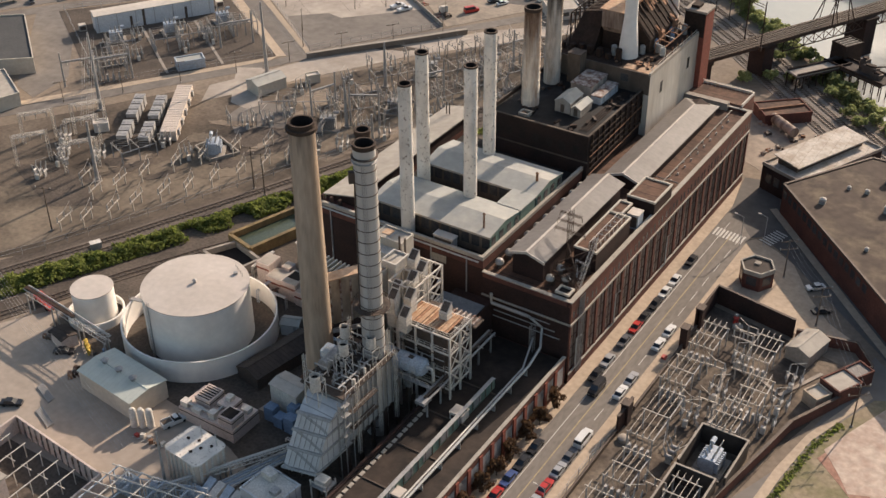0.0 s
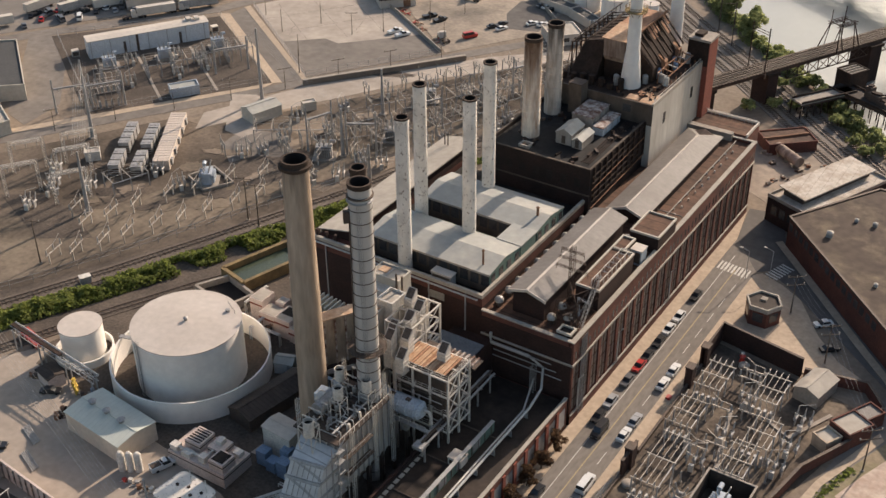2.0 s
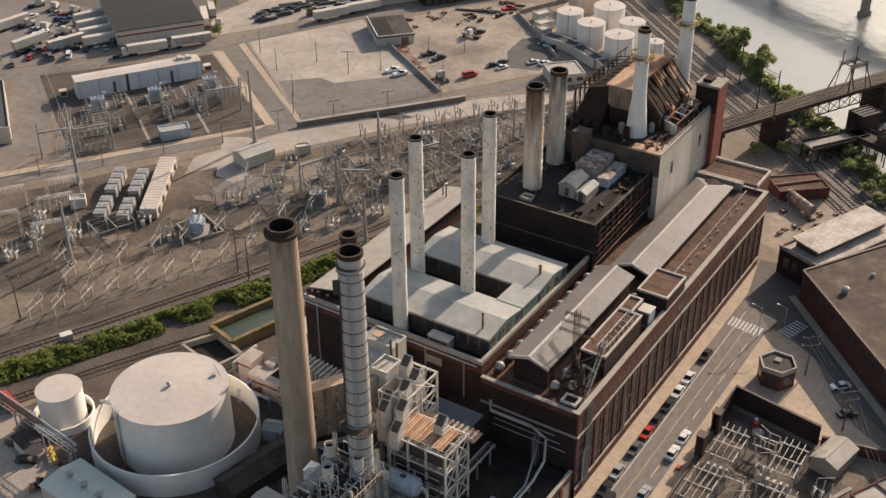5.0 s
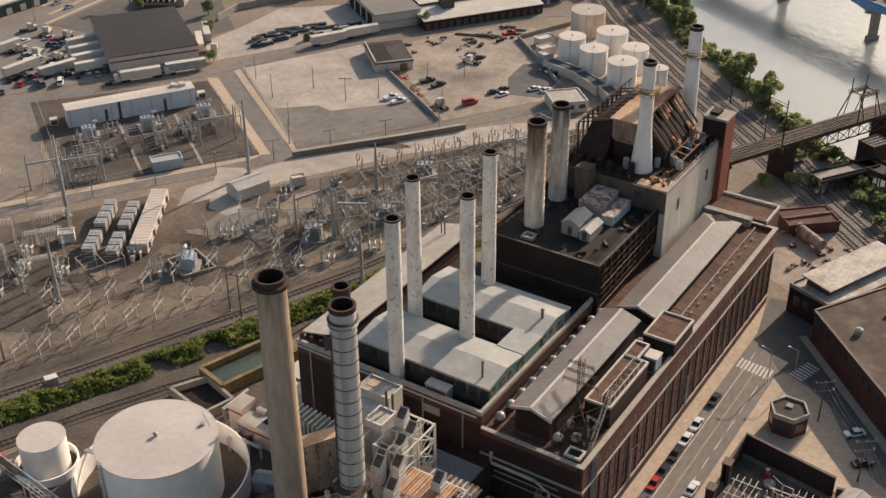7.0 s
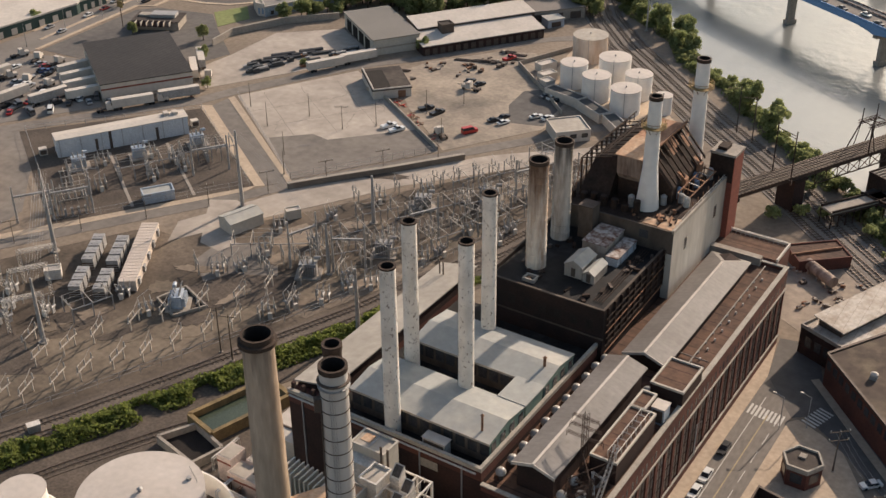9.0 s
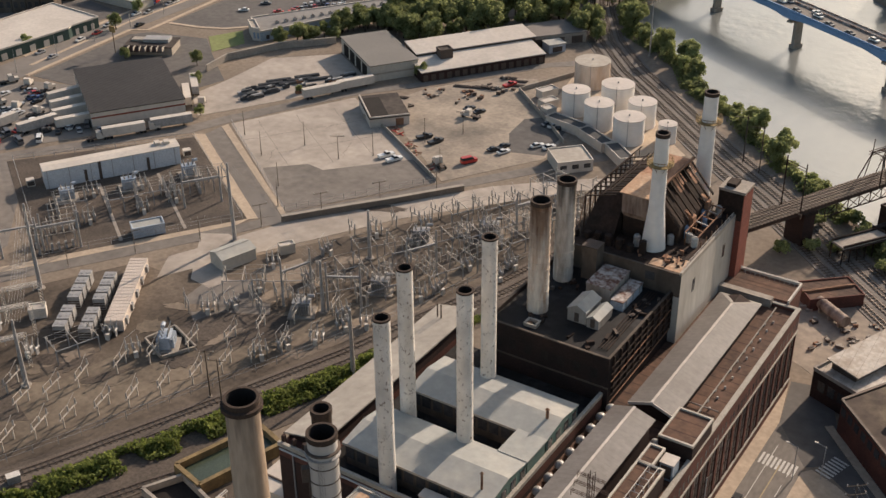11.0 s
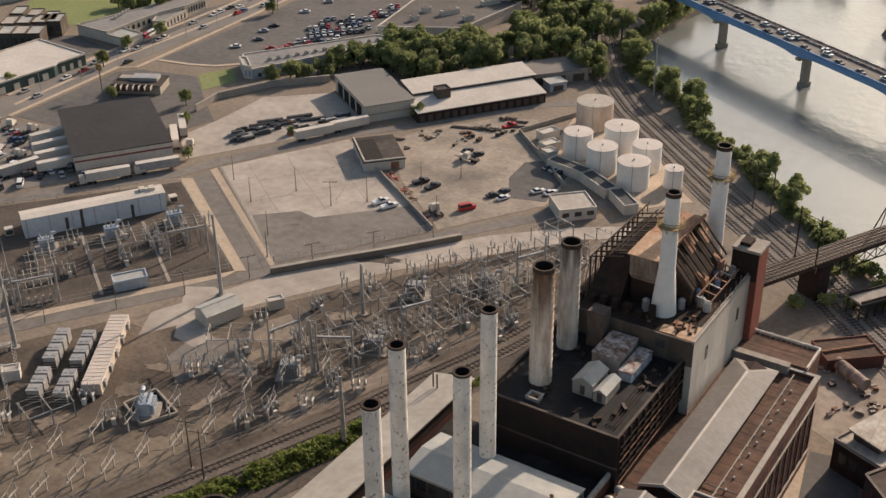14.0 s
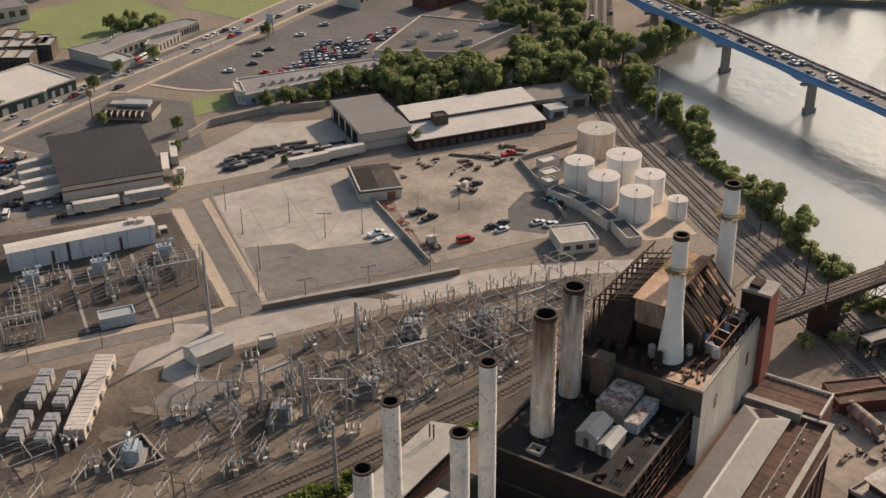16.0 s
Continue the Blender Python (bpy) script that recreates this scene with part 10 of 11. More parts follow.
fence([*gpoly((-58, 3.8), (-2, 4.4), (-3, 66), (-60, 71), (-58, 3.8))], 2.2, 6.0, "chain-link fence round the upper switchyard")
fence([*gpoly((10.5, 4.2), (58, 4.6))], 2.0, 3.5, "chain-link fence along the empty lot")
fence([*gpoly((10.5, 4.2), (11, 72))], 2.0, 3.5, "chain-link fence beside the cracked lane")


def battery_row(u, v, n, label):
    for k in range(n):
        x, y = grid(u + 0.40 * 3.3 * k * 1.02, v + 3.3 * k)
        t = thing("cooling_unit", (x, y, 0.035), label, "cooling unit", "rows of cooling units")
        deg = GDEG - 22
        m = pose(x, y, 0.035, 0, 0, deg)
        part("body", MB().box(-1.5, 1.5, -1.35, 1.35, 0.2, 3.4).move(m), STEEL, t)
        part("top", MB().box(-1.55, 1.55, -1.4, 1.4, 3.4, 3.5).move(m), STEEL, t)
        for a in (-0.75, 0.75):
            part("fan", MB().cyl(a, 0, 3.5, 3.62, 0.5, 12).move(m), STEEL, t)
        for b in range(3):
            part("louvre", MB().box(-1.45, 1.45, -1.4, -1.35, 0.5 + 0.7 * b, 0.9 + 0.7 * b).move(m), STEEL_DARK, t)
        part("skid", MB().box(-1.4, 1.4, -1.2, 1.2, 0, 0.2).move(m), STEEL_DARK, t)


battery_row(-57.6, -37.5, 3, "grey cooling unit with roof fans on a skid")
battery_row(-52.6, -25.0, 4, "grey cooling unit with roof fans in a row")
battery_row(-52.0, -41.0, 3, "weathered grey cooling unit with fans")
battery_row(-46.8, -28.5, 4, "pale grey cooling unit with roof fans")
ENCL = mat("faded_cream_enclosure", (0.56, 0.48, 0.41), 0.7, 0, (0.44, 0.37, 0.31), 0.15, 0.6)
t = thing("equipment_trailer", (-268.6, 260.0, 0), "long cream ribbed equipment enclosure on gravel", "enclosure")
m = pose(-268.6, 260.0, 0, 0, 0, 124.0)
part("body", MB().box(-15.4, 15.4, -2.3, 2.3, 0.3, 3.3).move(m), ENCL, t)
for k in range(20):
    part("roof_rib", MB().box(-15.2 + 1.54 * k, -14.8 + 1.54 * k, -2.35, 2.35, 3.3, 3.36).move(m), ENCL, t)
for k in range(5):
    part("air_unit", MB().box(-13.4 + 6.2 * k, -12.0 + 6.2 * k, -2.9, -2.3, 1.0, 2.8).move(m), STEEL, t)
part("base", MB().box(-15.2, 15.2, -2.1, 2.1, 0, 0.3).move(m), STEEL_DARK, t)
block_house("relay_house", -258.6, 289.2, 10.4, 6.6, 3.4, 73, BEIGE, ROOF_PALE, "pale gabled relay house on a concrete apron", eave=1.2)
slab("apron", [(-254.7, 275.1), (-252.2, 280.6), (-257, 283), (-260, 297), (-270, 300), (-277, 296), (-262, 276)], PALE_LOT, "pale concrete apron of the relay house", 0.07)
block_house("small_relay_hut", *grid(4.6, -19.4), 4.2, 2.6, 2.6, GDEG, BEIGE, ROOF_WHITE, "small white relay hut")
block_house("white_hut", *grid(-62.0, -26.0), 4.2, 3.2, 2.6, GDEG - 8, STEEL_WHITE, ROOF_WHITE, "small white hut in the gravel yard")
t = thing("retaining_wall", (*grid(38, -2.6), 0), "long low dark concrete retaining wall", "wall")
part("wall", band(MB(), gpoly((8, -1.6), (24, -2.2), (42, -3.4), (64, -4.0)), 1.0, 0, 1.7), mat("stained_concrete", (0.15, 0.12, 0.095), 0.9, 0, (0.23, 0.19, 0.15), 0.3, 0.5), t)
part("coping", band(MB(), gpoly((8, -1.6), (24, -2.2), (42, -3.4), (64, -4.0)), 1.3, 1.7, 1.9), CONCRETE, t)

# upper switchyard
TR3 = transformer("blue-grey transformer with white conservator", 0.95, BLUE_GREY)
place(TR3, True, [(-325.5, 290.5, 0.05, GDEG), (-315.0, 305.6, 0.05, GDEG), (-306.0, 322.0, 0.05, GDEG)])
BAY_N = bus_bay(10, 7.5, 4.8, 4, "grey bus bay before the blue transformers")
place(BAY_N, True, [(-314.5, 279.5, 0.05, GDEG), (-318.5, 286.0, 0.05, GDEG - 90), (-308.0, 296.0, 0.05, GDEG - 90), (-303.5, 303.5, 0.05, GDEG - 90), (-299.0, 314.0, 0.05, GDEG - 90), (-306.8, 271.5, 0.05, GDEG), (-294.5, 319.5, 0.05, GDEG - 90)])
BRK3 = breaker_group("grey breakers on dark gravel")
place(BRK3, True, [(x, y, 0.05, GDEG) for x, y in ((-321.0, 296.5), (-312.5, 308.0), (-303.0, 308.8), (-309.0, 284.0), (-300.4, 296.8), (-297.4, 307.0), (-311.0, 266.5))])
GAN2 = gantry(11.0, 11.5, "grey tubular dead-end gantry in the upper switchyard")
place(GAN2, True, [(-303.0, 268.0, 0.05, GDEG), (-288.5, 309.5, 0.05, GDEG), (-310.0, 261.0, 0.05, GDEG)])
t = thing("control_building", (*grid(-33, 49), 0), "long pale blue-grey metal control building", "building")
m = pose(*grid(-31.8, 50.4), 0, 0, 0, GDEG + 3)
part("wall", MB().box(-20.8, 20.8, -3.0, 3.0, 0, 6.0).move(m), mat("pale_blue_panel", (0.56, 0.58, 0.60), 0.7, 0, (0.47, 0.485, 0.50), 0.1, 0.5), t)
part("roof", MB().gable_roof(-21.0, 21.0, -3.2, 3.2, 6.0, 6.35, 0.15, "x").move(m), ROOF_WHITE, t)
for k in range(7):
    part("downpipe", MB().box(-20 + 6.5 * k, -19.8 + 6.5 * k, -3.12, -3.0, 0, 6.0).move(m), STEEL, t)
for x, h in ((-8.6, 4.2), (10.6, 4.2), (-4.2, 6.0)):
    part("door", MB().box(x - 0.45, x + 0.45, -3.08, -3.0, 0, h).move(m), STEEL_DARK, t)
for x, y in ((17.6, 0.4), (14.8, 0.8)):
    part("roof_unit", MB().box(x - 0.8, x + 0.8, y - 1.2, y + 1.2, 6.3, 7.3).move(m), ROOF_WHITE, t)
for k, x in enumerate((-19.0, -16.4, -2.6, 19.6)):
    part("yard_unit", MB().box(x - 0.9, x + 0.9, 4.2, 7.0, 0, 2.6).move(m), ROOF_WHITE if k % 2 else BEIGE, t)
for k in (-24.6, 24.0):
    t = thing("air_unit", (*grid(-33 + k * 0.99, 52), 0.05), "white boxy air unit by the control building", "air unit")
    part("box", MB().box(k - 1.2, k + 1.2, 1.0, 3.2, 0, 2.2).move(m), ROOF_WHITE, t)
    part("grille", MB().box(k - 1.0, k + 1.0, 0.95, 1.0, 0.4, 1.8).move(m), STEEL_DARK, t)
block_house("blue_hut", *grid(-28.6, 7.0), 9.0, 4.6, 2.9, GDEG, BLUE_GREY, ROOF_PALE, "pale blue metal hut on dark gravel")
for u in (-36.5, -18.5):
    t = thing("cable_trench", (*grid(u, 25), 0.05), "pale concrete cable trench cover", "trench cover")
    part("cover", band(MB(), gpoly((u, 5), (u - 0.6, 44)), 0.9, 0.05, 0.14), CONCRETE, t)


def lead(p, q, sag, r=0.03, n=10):
    pts = [Vector(p) + (Vector(q) - Vector(p)) * (i / n) - Vector((0, 0, sag * 4 * (i / n) * (1 - i / n))) for i in range(n + 1)]
    return MB().rope(pts, r, 4)


for name, p, q in (("yard", (-292, 251.4, 24), (-261, 220.6, 17)), ("yard", (-266, 298, 23), (-222, 282, 14.5)), ("plant", (-262, 175, 15), (-167.0, 141.0, 12)), ("street", (-87.6, 275.4, 10.4), (-75, 261, 10.4)), ("street", (-75, 261, 10.4), (-58, 232.2, 10.4))):
    t = thing("overhead_line", p, "sagging thin overhead power line", "power line", "overhead lines")
    for k in ((-1.0, 0.0, 1.0) if name == "street" else (-1.5, -0.9, -0.3, 0.3, 0.9, 1.5)):
        part("wire", lead((p[0] + 0.5 * k, p[1] + k, p[2]), (q[0] + 0.5 * k, q[1] + k, q[2]), 1.2, 0.022), STEEL, t)
# ---- beyond the lane: sheds, tanks, lots ----
for (x, y), d, h, rusty in (((-233.8, 454.6), 12.8, 9.2, True), ((-227.1, 428.8), 9.6, 8.5, False), ((-215.8, 437.9), 11.3, 9.8, False), ((-215.0, 421.9), 9.8, 8.8, False), ((-203.4, 430.8), 9.4, 8.6, False), ((-201.7, 417.0), 10.2, 8.6, False), ((-190.8, 423.2), 6.0, 6.3, False)):
    t = thing("oil_tank", (x, y, 0), "white cylindrical oil tank with a rust-stained shell" if rusty else "white cylindrical oil tank in a tank farm", "oil tank", "oil tank farm")
    r = d / 2
    part("shell", MB().lathe(x, y, [(r, 0), (r, h), (r - 0.08, h + 0.08)], 40, True, False), WHITE_RUST if rusty else WHITE, t, smooth=True)
    part("roof", MB().lathe(x, y, [(r + 0.1, h), (r + 0.1, h + 0.12), (0.3, h + r * 0.05), (0.05, h + r * 0.05)], 40, False, True), ROOF_CREAM if rusty else TANK_TOP, t, smooth=True)
    part("ladder", MB().tube((x + r * 0.35, y - r * 0.96, 0), (x + r * 0.35, y - r * 0.96, h + 0.9), 0.1, 5), STEEL, t)
    part("vent", MB().cyl(x, y, h + r * 0.05, h + r * 0.05 + 0.6, 0.25, 8), STEEL, t)
slab("tank_pad", [(-244, 462), (-220, 462), (-190, 424), (-181, 416), (-192, 404), (-208, 406), (-236, 424)], WALK, "sandy floor of the tank farm", 0.08)
block_house("white_office", *grid(101.5, -1.0), 11.5, 11.0, 3.6, GDEG - 10, ROOF_WHITE, ROOF_CREAM, "flat-roofed white office with stained roof", openings=3)
for u, v, l, d in ((113.5, 24, 15, 112), (116.4, 10, 14, 95), (117.5, -3.5, 12, 84)):
    block_house("low_office", *grid(u, v), l, 4.6, 3.0, GDEG + d - 90 + 90, ROOF_WHITE, SLATE, "low white office with slate-grey roof", openings=4)
for u, v, l in ((116, 43, 6), (120, 52, 7), (113, 37, 4)):
    block_house("white_cabin", *grid(u, v), l, 4.0, 2.8, GDEG + 10, ROOF_WHITE, ROOF_WHITE, "small white cabin in the storage yard")
t = thing("yard_wall", (*grid(112, 45), 0), "pale block wall of the tank farm", "wall")
part("wall", band(MB(), gpoly((107, 14), (110, 34), (113, 60), (140, 66), (150, 50)), 0.4, 0, 1.6), CONCRETE, t)


def flat_shed(name, u0, u1, v0, v1, h, wall, roof, label, deg=0, doors=0, slope=0.0):
    t = thing(name, (*grid((u0 + u1) / 2, (v0 + v1) / 2), 0), label, "warehouse")
    m = pose(*grid((u0 + u1) / 2, (v0 + v1) / 2), 0, 0, 0, GDEG + deg)
    a, b = (u1 - u0) / 2, (v1 - v0) / 2
    part("wall", MB().hull([(-a, -b, 0), (a, -b, 0), (a, b, 0), (-a, b, 0)], [(-a, -b, h), (a, -b, h), (a, b, h + slope), (-a, b, h + slope)]).move(m), wall, t)
    part("roof", MB().hull([(-a - 0.3, -b - 0.3, h), (a + 0.3, -b - 0.3, h), (a + 0.3, b + 0.3, h + slope), (-a - 0.3, b + 0.3, h + slope)], [(-a - 0.3, -b - 0.3, h + 0.3), (a + 0.3, -b - 0.3, h + 0.3), (a + 0.3, b + 0.3, h + slope + 0.3), (-a - 0.3, b + 0.3, h + slope + 0.3)]).move(m), roof, t)
    for k in range(doors):
        x = -a + (k + 0.5) * 2 * a / doors
        part("door", MB().box(x - a / doors * 0.6, x + a / doors * 0.6, -b - 0.06, -b, 0.2, h * 0.72).move(m), STEEL_DARK, t)
    return t, m, a, b


t, m, a, b = flat_shed("black_roofed_warehouse", -33, -1.5, 86.2, 130, 6.0, ROOF_WHITE, ROOF_BLACK, "large warehouse with charcoal metal roof")
part("stripe", MB().box(-a - 0.05, a + 0.05, -b - 0.05, -b + 0.02, 3.9, 4.5).move(m), BRICK_RED, t, "dark red stripe under the eave")
part("band", MB().box(-a - 0.04, a + 0.04, -b - 0.04, -b + 0.02, 0, 1.2).move(m), CONCRETE, t)
t, m, a, b = flat_shed("open_truck_shed", 67, 85.5, 89.5, 124, 6.0, BEIGE, mat("grey_shed_roof", (0.19, 0.175, 0.155), 0.7, 0, (0.16, 0.147, 0.13), 0.1, 0.5), "tall grey-roofed truck shed with open bays")
# flat black panels paint the shade inside the open bays
for k in range(4):
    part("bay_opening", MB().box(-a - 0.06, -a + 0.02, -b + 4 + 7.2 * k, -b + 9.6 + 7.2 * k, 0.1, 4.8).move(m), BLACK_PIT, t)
part("band", MB().box(-a - 0.05, a + 0.05, -b - 0.05, -b + 0.02, 2.5, 3.1).move(m), CONCRETE, t)
flat_shed("loading_shed", 84, 134, 81.8, 94.0, 3.6, BRICK_DARK_SHADED, ROOF_WHITE, "long white-roofed loading shed with dark doors", 0, 16, 1.4)
flat_shed("loading_shed", 87, 136, 94.5, 106.5, 6.0, STEEL_DARK, ROOF_WHITE, "upper white-roofed long shed", 0, 0, 1.0)
block_house("dark_lift_house", *grid(97, 91.5), 5.0, 4.4, 8.0, GDEG, STEEL_DARK, ROOF_TAR, "dark boxy lift house on the long shed")
flat_shed("grey_shed", 137, 160, 97, 112, 4.4, CONCRETE, mat("brown_grey_roof", (0.17, 0.15, 0.135), 0.85, 0, (0.22, 0.195, 0.17), 0.1, 0.5), "low grey shed with brown-grey roof", -6, 3)
flat_shed("blue_lean_to", 140, 147, 90, 96, 3.2, BLUE_GREY, ROOF_PALE, "small blue-grey metal lean-to beside the sheds", 0, 1)
t, m, a, b = flat_shed("roofless_garage", 54.5, 68, 49.5, 69.5, 3.2, ROOF_WHITE, ROOF_TAR, "white garage with sunken dark roof", -8, 0)
part("parapet", MB().box(-a, -a + 0.4, -b, b, 3.3, 4.2).move(m), ROOF_WHITE, t)
part("parapet", MB().box(-a, a, -b, -b + 0.4, 3.3, 3.9).move(m), ROOF_WHITE, t)
# flat black sheet paints the shade of a sunken roof
part("roof_pit", MB().box(-a + 0.8, 0, -b + 1.5, b - 2, 3.5, 3.56).move(m), BLACK_PIT, t)
part("door", MB().box(a * 0.3, a * 0.7, -b - 0.06, -b, 0, 2.6).move(m), RUST, t)
t = thing("lot_wall", (*grid(40, 133), 0), "long stained grey concrete wall behind the truck lot", "wall")
part("wall", band(MB(), gpoly((14, 124), (24, 133), (46, 137), (68, 134)), 0.4, 0, 2.6), CONCRETE, t)
part("coping", band(MB(), gpoly((14, 124), (24, 133), (46, 137), (68, 134)), 0.6, 2.6, 2.75), COPING, t)
t = thing("lot_wall", (*grid(59, 28), 0), "low weathered block wall beside the lot", "wall")
part("wall", band(MB(), gpoly((54, 60), (57.5, 48), (58.6, 5)), 0.4, 0, 1.3), CONCRETE, t)
def flat_block(name, uv, h, wall, roof, label, rim=None, category="building"):
    """A flat-roofed building on an outline in grid coordinates, with parapets round a sunken roof."""
    poly = gpoly(*uv)
    cx, cy = sum(p[0] for p in poly) / len(poly), sum(p[1] for p in poly) / len(poly)
    t = thing(name, (cx, cy, 0), label, category)
    part("wall", MB().prism(poly, 0, h - 0.4), wall, t)
    part("roof", MB().prism([(cx + (x - cx) * 0.985, cy + (y - cy) * 0.985) for x, y in poly], h - 0.4, h - 0.2), roof, t)
    for p, q in zip(poly, poly[1:] + poly[:1]):
        part("parapet", band(MB(), [p, q], 0.5, h - 0.4, h + 0.25), rim or wall, t)
    return t


def window_row(t, p, q, n, z0, z1, share, material, name="window"):
    """Openings spread evenly along a wall from p to q, both in grid coordinates."""
    p, q = Vector(grid(*p)), Vector(grid(*q))
    d = (q - p).normalized()
    out = Vector((d.y, -d.x)) * 0.06
    deg = math.degrees(math.atan2(d.y, d.x))
    step = (q - p).length / n
    for k in range(n):
        c = p + d * (step * (k + 0.5)) + out
        part(name, MB().obox(c.x, c.y, step * share, 0.14, z0, z1, deg), material, t)


PALE_BLUE_WALL = mat("pale_blue_wall", (0.36, 0.42, 0.47), 0.8)
DUSTY_TAUPE = mat("taupe_roof", (0.25, 0.235, 0.215), 0.85, 0, (0.19, 0.178, 0.165), 0.08, 0.6, 0.6, 0.12)
t = flat_block("strip_store", ((41, 148), (106, 158.5), (99, 167.5), (42, 166.5)), 4.2, PALE_BLUE_WALL, DUSTY_TAUPE, "long strip store with pale roof and a row of units", ROOF_WHITE)
window_row(t, (42, 148.2), (100, 157.5), 14, 0.6, 2.2, 0.35, GLASS)
t = flat_block("strip_store", ((38.5, 151), (41, 148.5), (42, 160), (39.5, 161)), 5.2, ROOF_WHITE, ROOF_CREAM, "white entrance block of the strip store", ROOF_WHITE)
window_row(t, (38.6, 151), (41, 148.6), 2, 1.0, 3.4, 0.5, BLUE)
t = flat_block("retail_store", ((101.6, 174), (133.3, 157.7), (171.7, 180.7), (137, 211.5)), 5.6, ROOF_WHITE, mat("dusty_brown_black_roof", (0.085, 0.075, 0.068), 0.88, 0, (0.13, 0.115, 0.10), 0.06, 0.6, 0.5, 0.15), "large flat-roofed retail store with dark roof and white walls", ROOF_WHITE)
for u, v, l in ((136, 178, 9), (158, 184, 9), (128, 185, 3.5), (119, 176, 3.5), (140, 167, 4.5)):
    x, y = grid(u, v)
    unit = thing("roof_unit", (x, y, 5.4), "white boxy air handler on the retail store", "roof unit", "roof units on the retail store")
    part("box", MB().obox(x, y, l, 2.6, 5.4, 7.6, GDEG + 10), ROOF_WHITE, unit)
    part("grille", MB().obox(x, y, l * 0.8, 2.0, 7.6, 7.7, GDEG + 10), STEEL_DARK, unit)
for k in range(14):
    u, v = 50 + 3.9 * k, 155.5 + 0.42 * k
    x, y = grid(u, v)
    t = thing("roof_unit", (x, y, 4.0), "small grey air unit on the strip store", "roof unit", "roof units on the strip store")
    part("box", MB().obox(x, y, 1.5, 1.3, 4.0, 5.1, GDEG + 8), STEEL, t)
    part("fan", MB().cyl(x, y, 5.1, 5.25, 0.5, 10), STEEL_DARK, t)
GREEN_BLOCK = mat("dark_green_wall", (0.055, 0.085, 0.075), 0.8)
t = flat_block("white_roofed_store", ((-16, 191), (-31, 217), (-95, 178), (-82, 152), (-29, 181.5), (-27.5, 184)), 4.8, GREEN_BLOCK, ROOF_WHITE, "white-roofed store with dark green walls", ROOF_WHITE)
window_row(t, (-80, 153), (-30, 180.9), 9, 0.3, 2.8, 0.4, ROOF_WHITE, "loading_door")
window_row(t, (-27, 184.4), (-17, 190.4), 3, 0.3, 2.8, 0.4, ROOF_WHITE, "loading_door")
t = flat_block("long_school_block", ((-14, 231), (-4, 216), (21, 234), (33, 238.5), (45, 247), (41, 253), (34, 251.5)), 4.6, BEIGE, DUSTY_TAUPE, "long low school block with taupe roof and window band", ROOF_CREAM)
window_row(t, (-3, 216.8), (20, 233.2), 9, 1.4, 3.4, 0.45, GLASS)
window_row(t, (33.5, 238.9), (44.5, 246.6), 8, 1.0, 3.4, 0.5, GLASS)
t = flat_block("school_wing", ((-4.5, 216.5), (2.8, 205.6), (10, 211), (4, 222)), 3.6, BEIGE, ROOF_PALE, "low beige wing of the school block", ROOF_CREAM)
t = flat_block("school_wing", ((17, 226.5), (22, 224.5), (34, 237), (31, 239.5), (20, 234)), 3.4, BEIGE, DUSTY_TAUPE, "low middle wing of the school with dark doors", ROOF_CREAM)
window_row(t, (22.4, 225), (33.6, 236.6), 6, 0.3, 2.6, 0.4, GLASS)
for k in range(5):
    x, y = grid(2 + 1.8 * k, 233 + 2.4 * k)
    unit = thing("roof_unit", (x, y, 4.4), "white air unit on the school roof", "roof unit", "roof units on the school")
    part("box", MB().obox(x, y, 2.0, 1.2, 4.4, 5.3, GDEG), ROOF_WHITE, unit)
    part("fan", MB().cyl(x, y, 5.3, 5.4, 0.4, 10), STEEL_DARK, unit)
# brick row houses round the playing field
for row, (u0, v0, du, dv, n) in enumerate(((-40, 243, 6.2, -1.6, 4), (-35, 256, 6.0, -6.6, 3), (-48, 232, 5.6, -2.4, 4))):
    for k in range(n):
        block_house("row_house", *grid(u0 + du * k, v0 + dv * k), 5.8, 11.0, 6.4, GDEG - 20, SOOTY_SHADED_STUCCO, ROOF_PALE if (k + row) % 2 else ROOF_CREAM, "brick row house with pale flat roof", openings=2)
t, m, a, b = flat_shed("diner", -10, 9, 150, 161, 3.2, CONCRETE, ROOF_TAR, "small diner with dark stepped roof and slatted awnings", -28)
for k in range(7):
    x = -a + 1.2 + 2.3 * k
    part("awning", MB().hull([(x - 0.95, -b - 2.6, 2.2), (x + 0.95, -b - 2.6, 2.2), (x + 0.95, -b, 3.6), (x - 0.95, -b, 3.6)], [(x - 0.95, -b - 2.6, 2.4), (x + 0.95, -b - 2.6, 2.4), (x + 0.95, -b, 3.8), (x - 0.95, -b, 3.8)]).move(m), BRICK_DARK_SHADED if k % 3 else STEEL_DARK, t, "dark red awning panel")
    part("awning_rib", MB().box(x + 0.98, x + 1.22, -b - 2.7, -b + 0.2, 2.4, 3.9).move(m), ROOF_CREAM, t)
part("roof_box", MB().box(-3, 7, -1, 4, 3.5, 4.8).move(m), STEEL, t)
part("roof_box", MB().box(-8, -3.5, 0, 3.4, 3.5, 4.3).move(m), ROOF_CREAM, t)
block_house("far_block", *grid(130, 262), 30, 14, 9, GDEG + 30, BEIGE, ROOF_TAR, "pale apartment block behind the parking lot", openings=8)
block_house("far_block", *grid(160, 244), 26, 12, 6, GDEG + 20, BRICK, ROOF_PALE, "low brick block behind the trees", openings=6)
block_house("far_block", *grid(-40, 300), 30, 14, 7, GDEG + 10, BEIGE, ROOF_METAL, "pale hall beyond the playing field", openings=6)
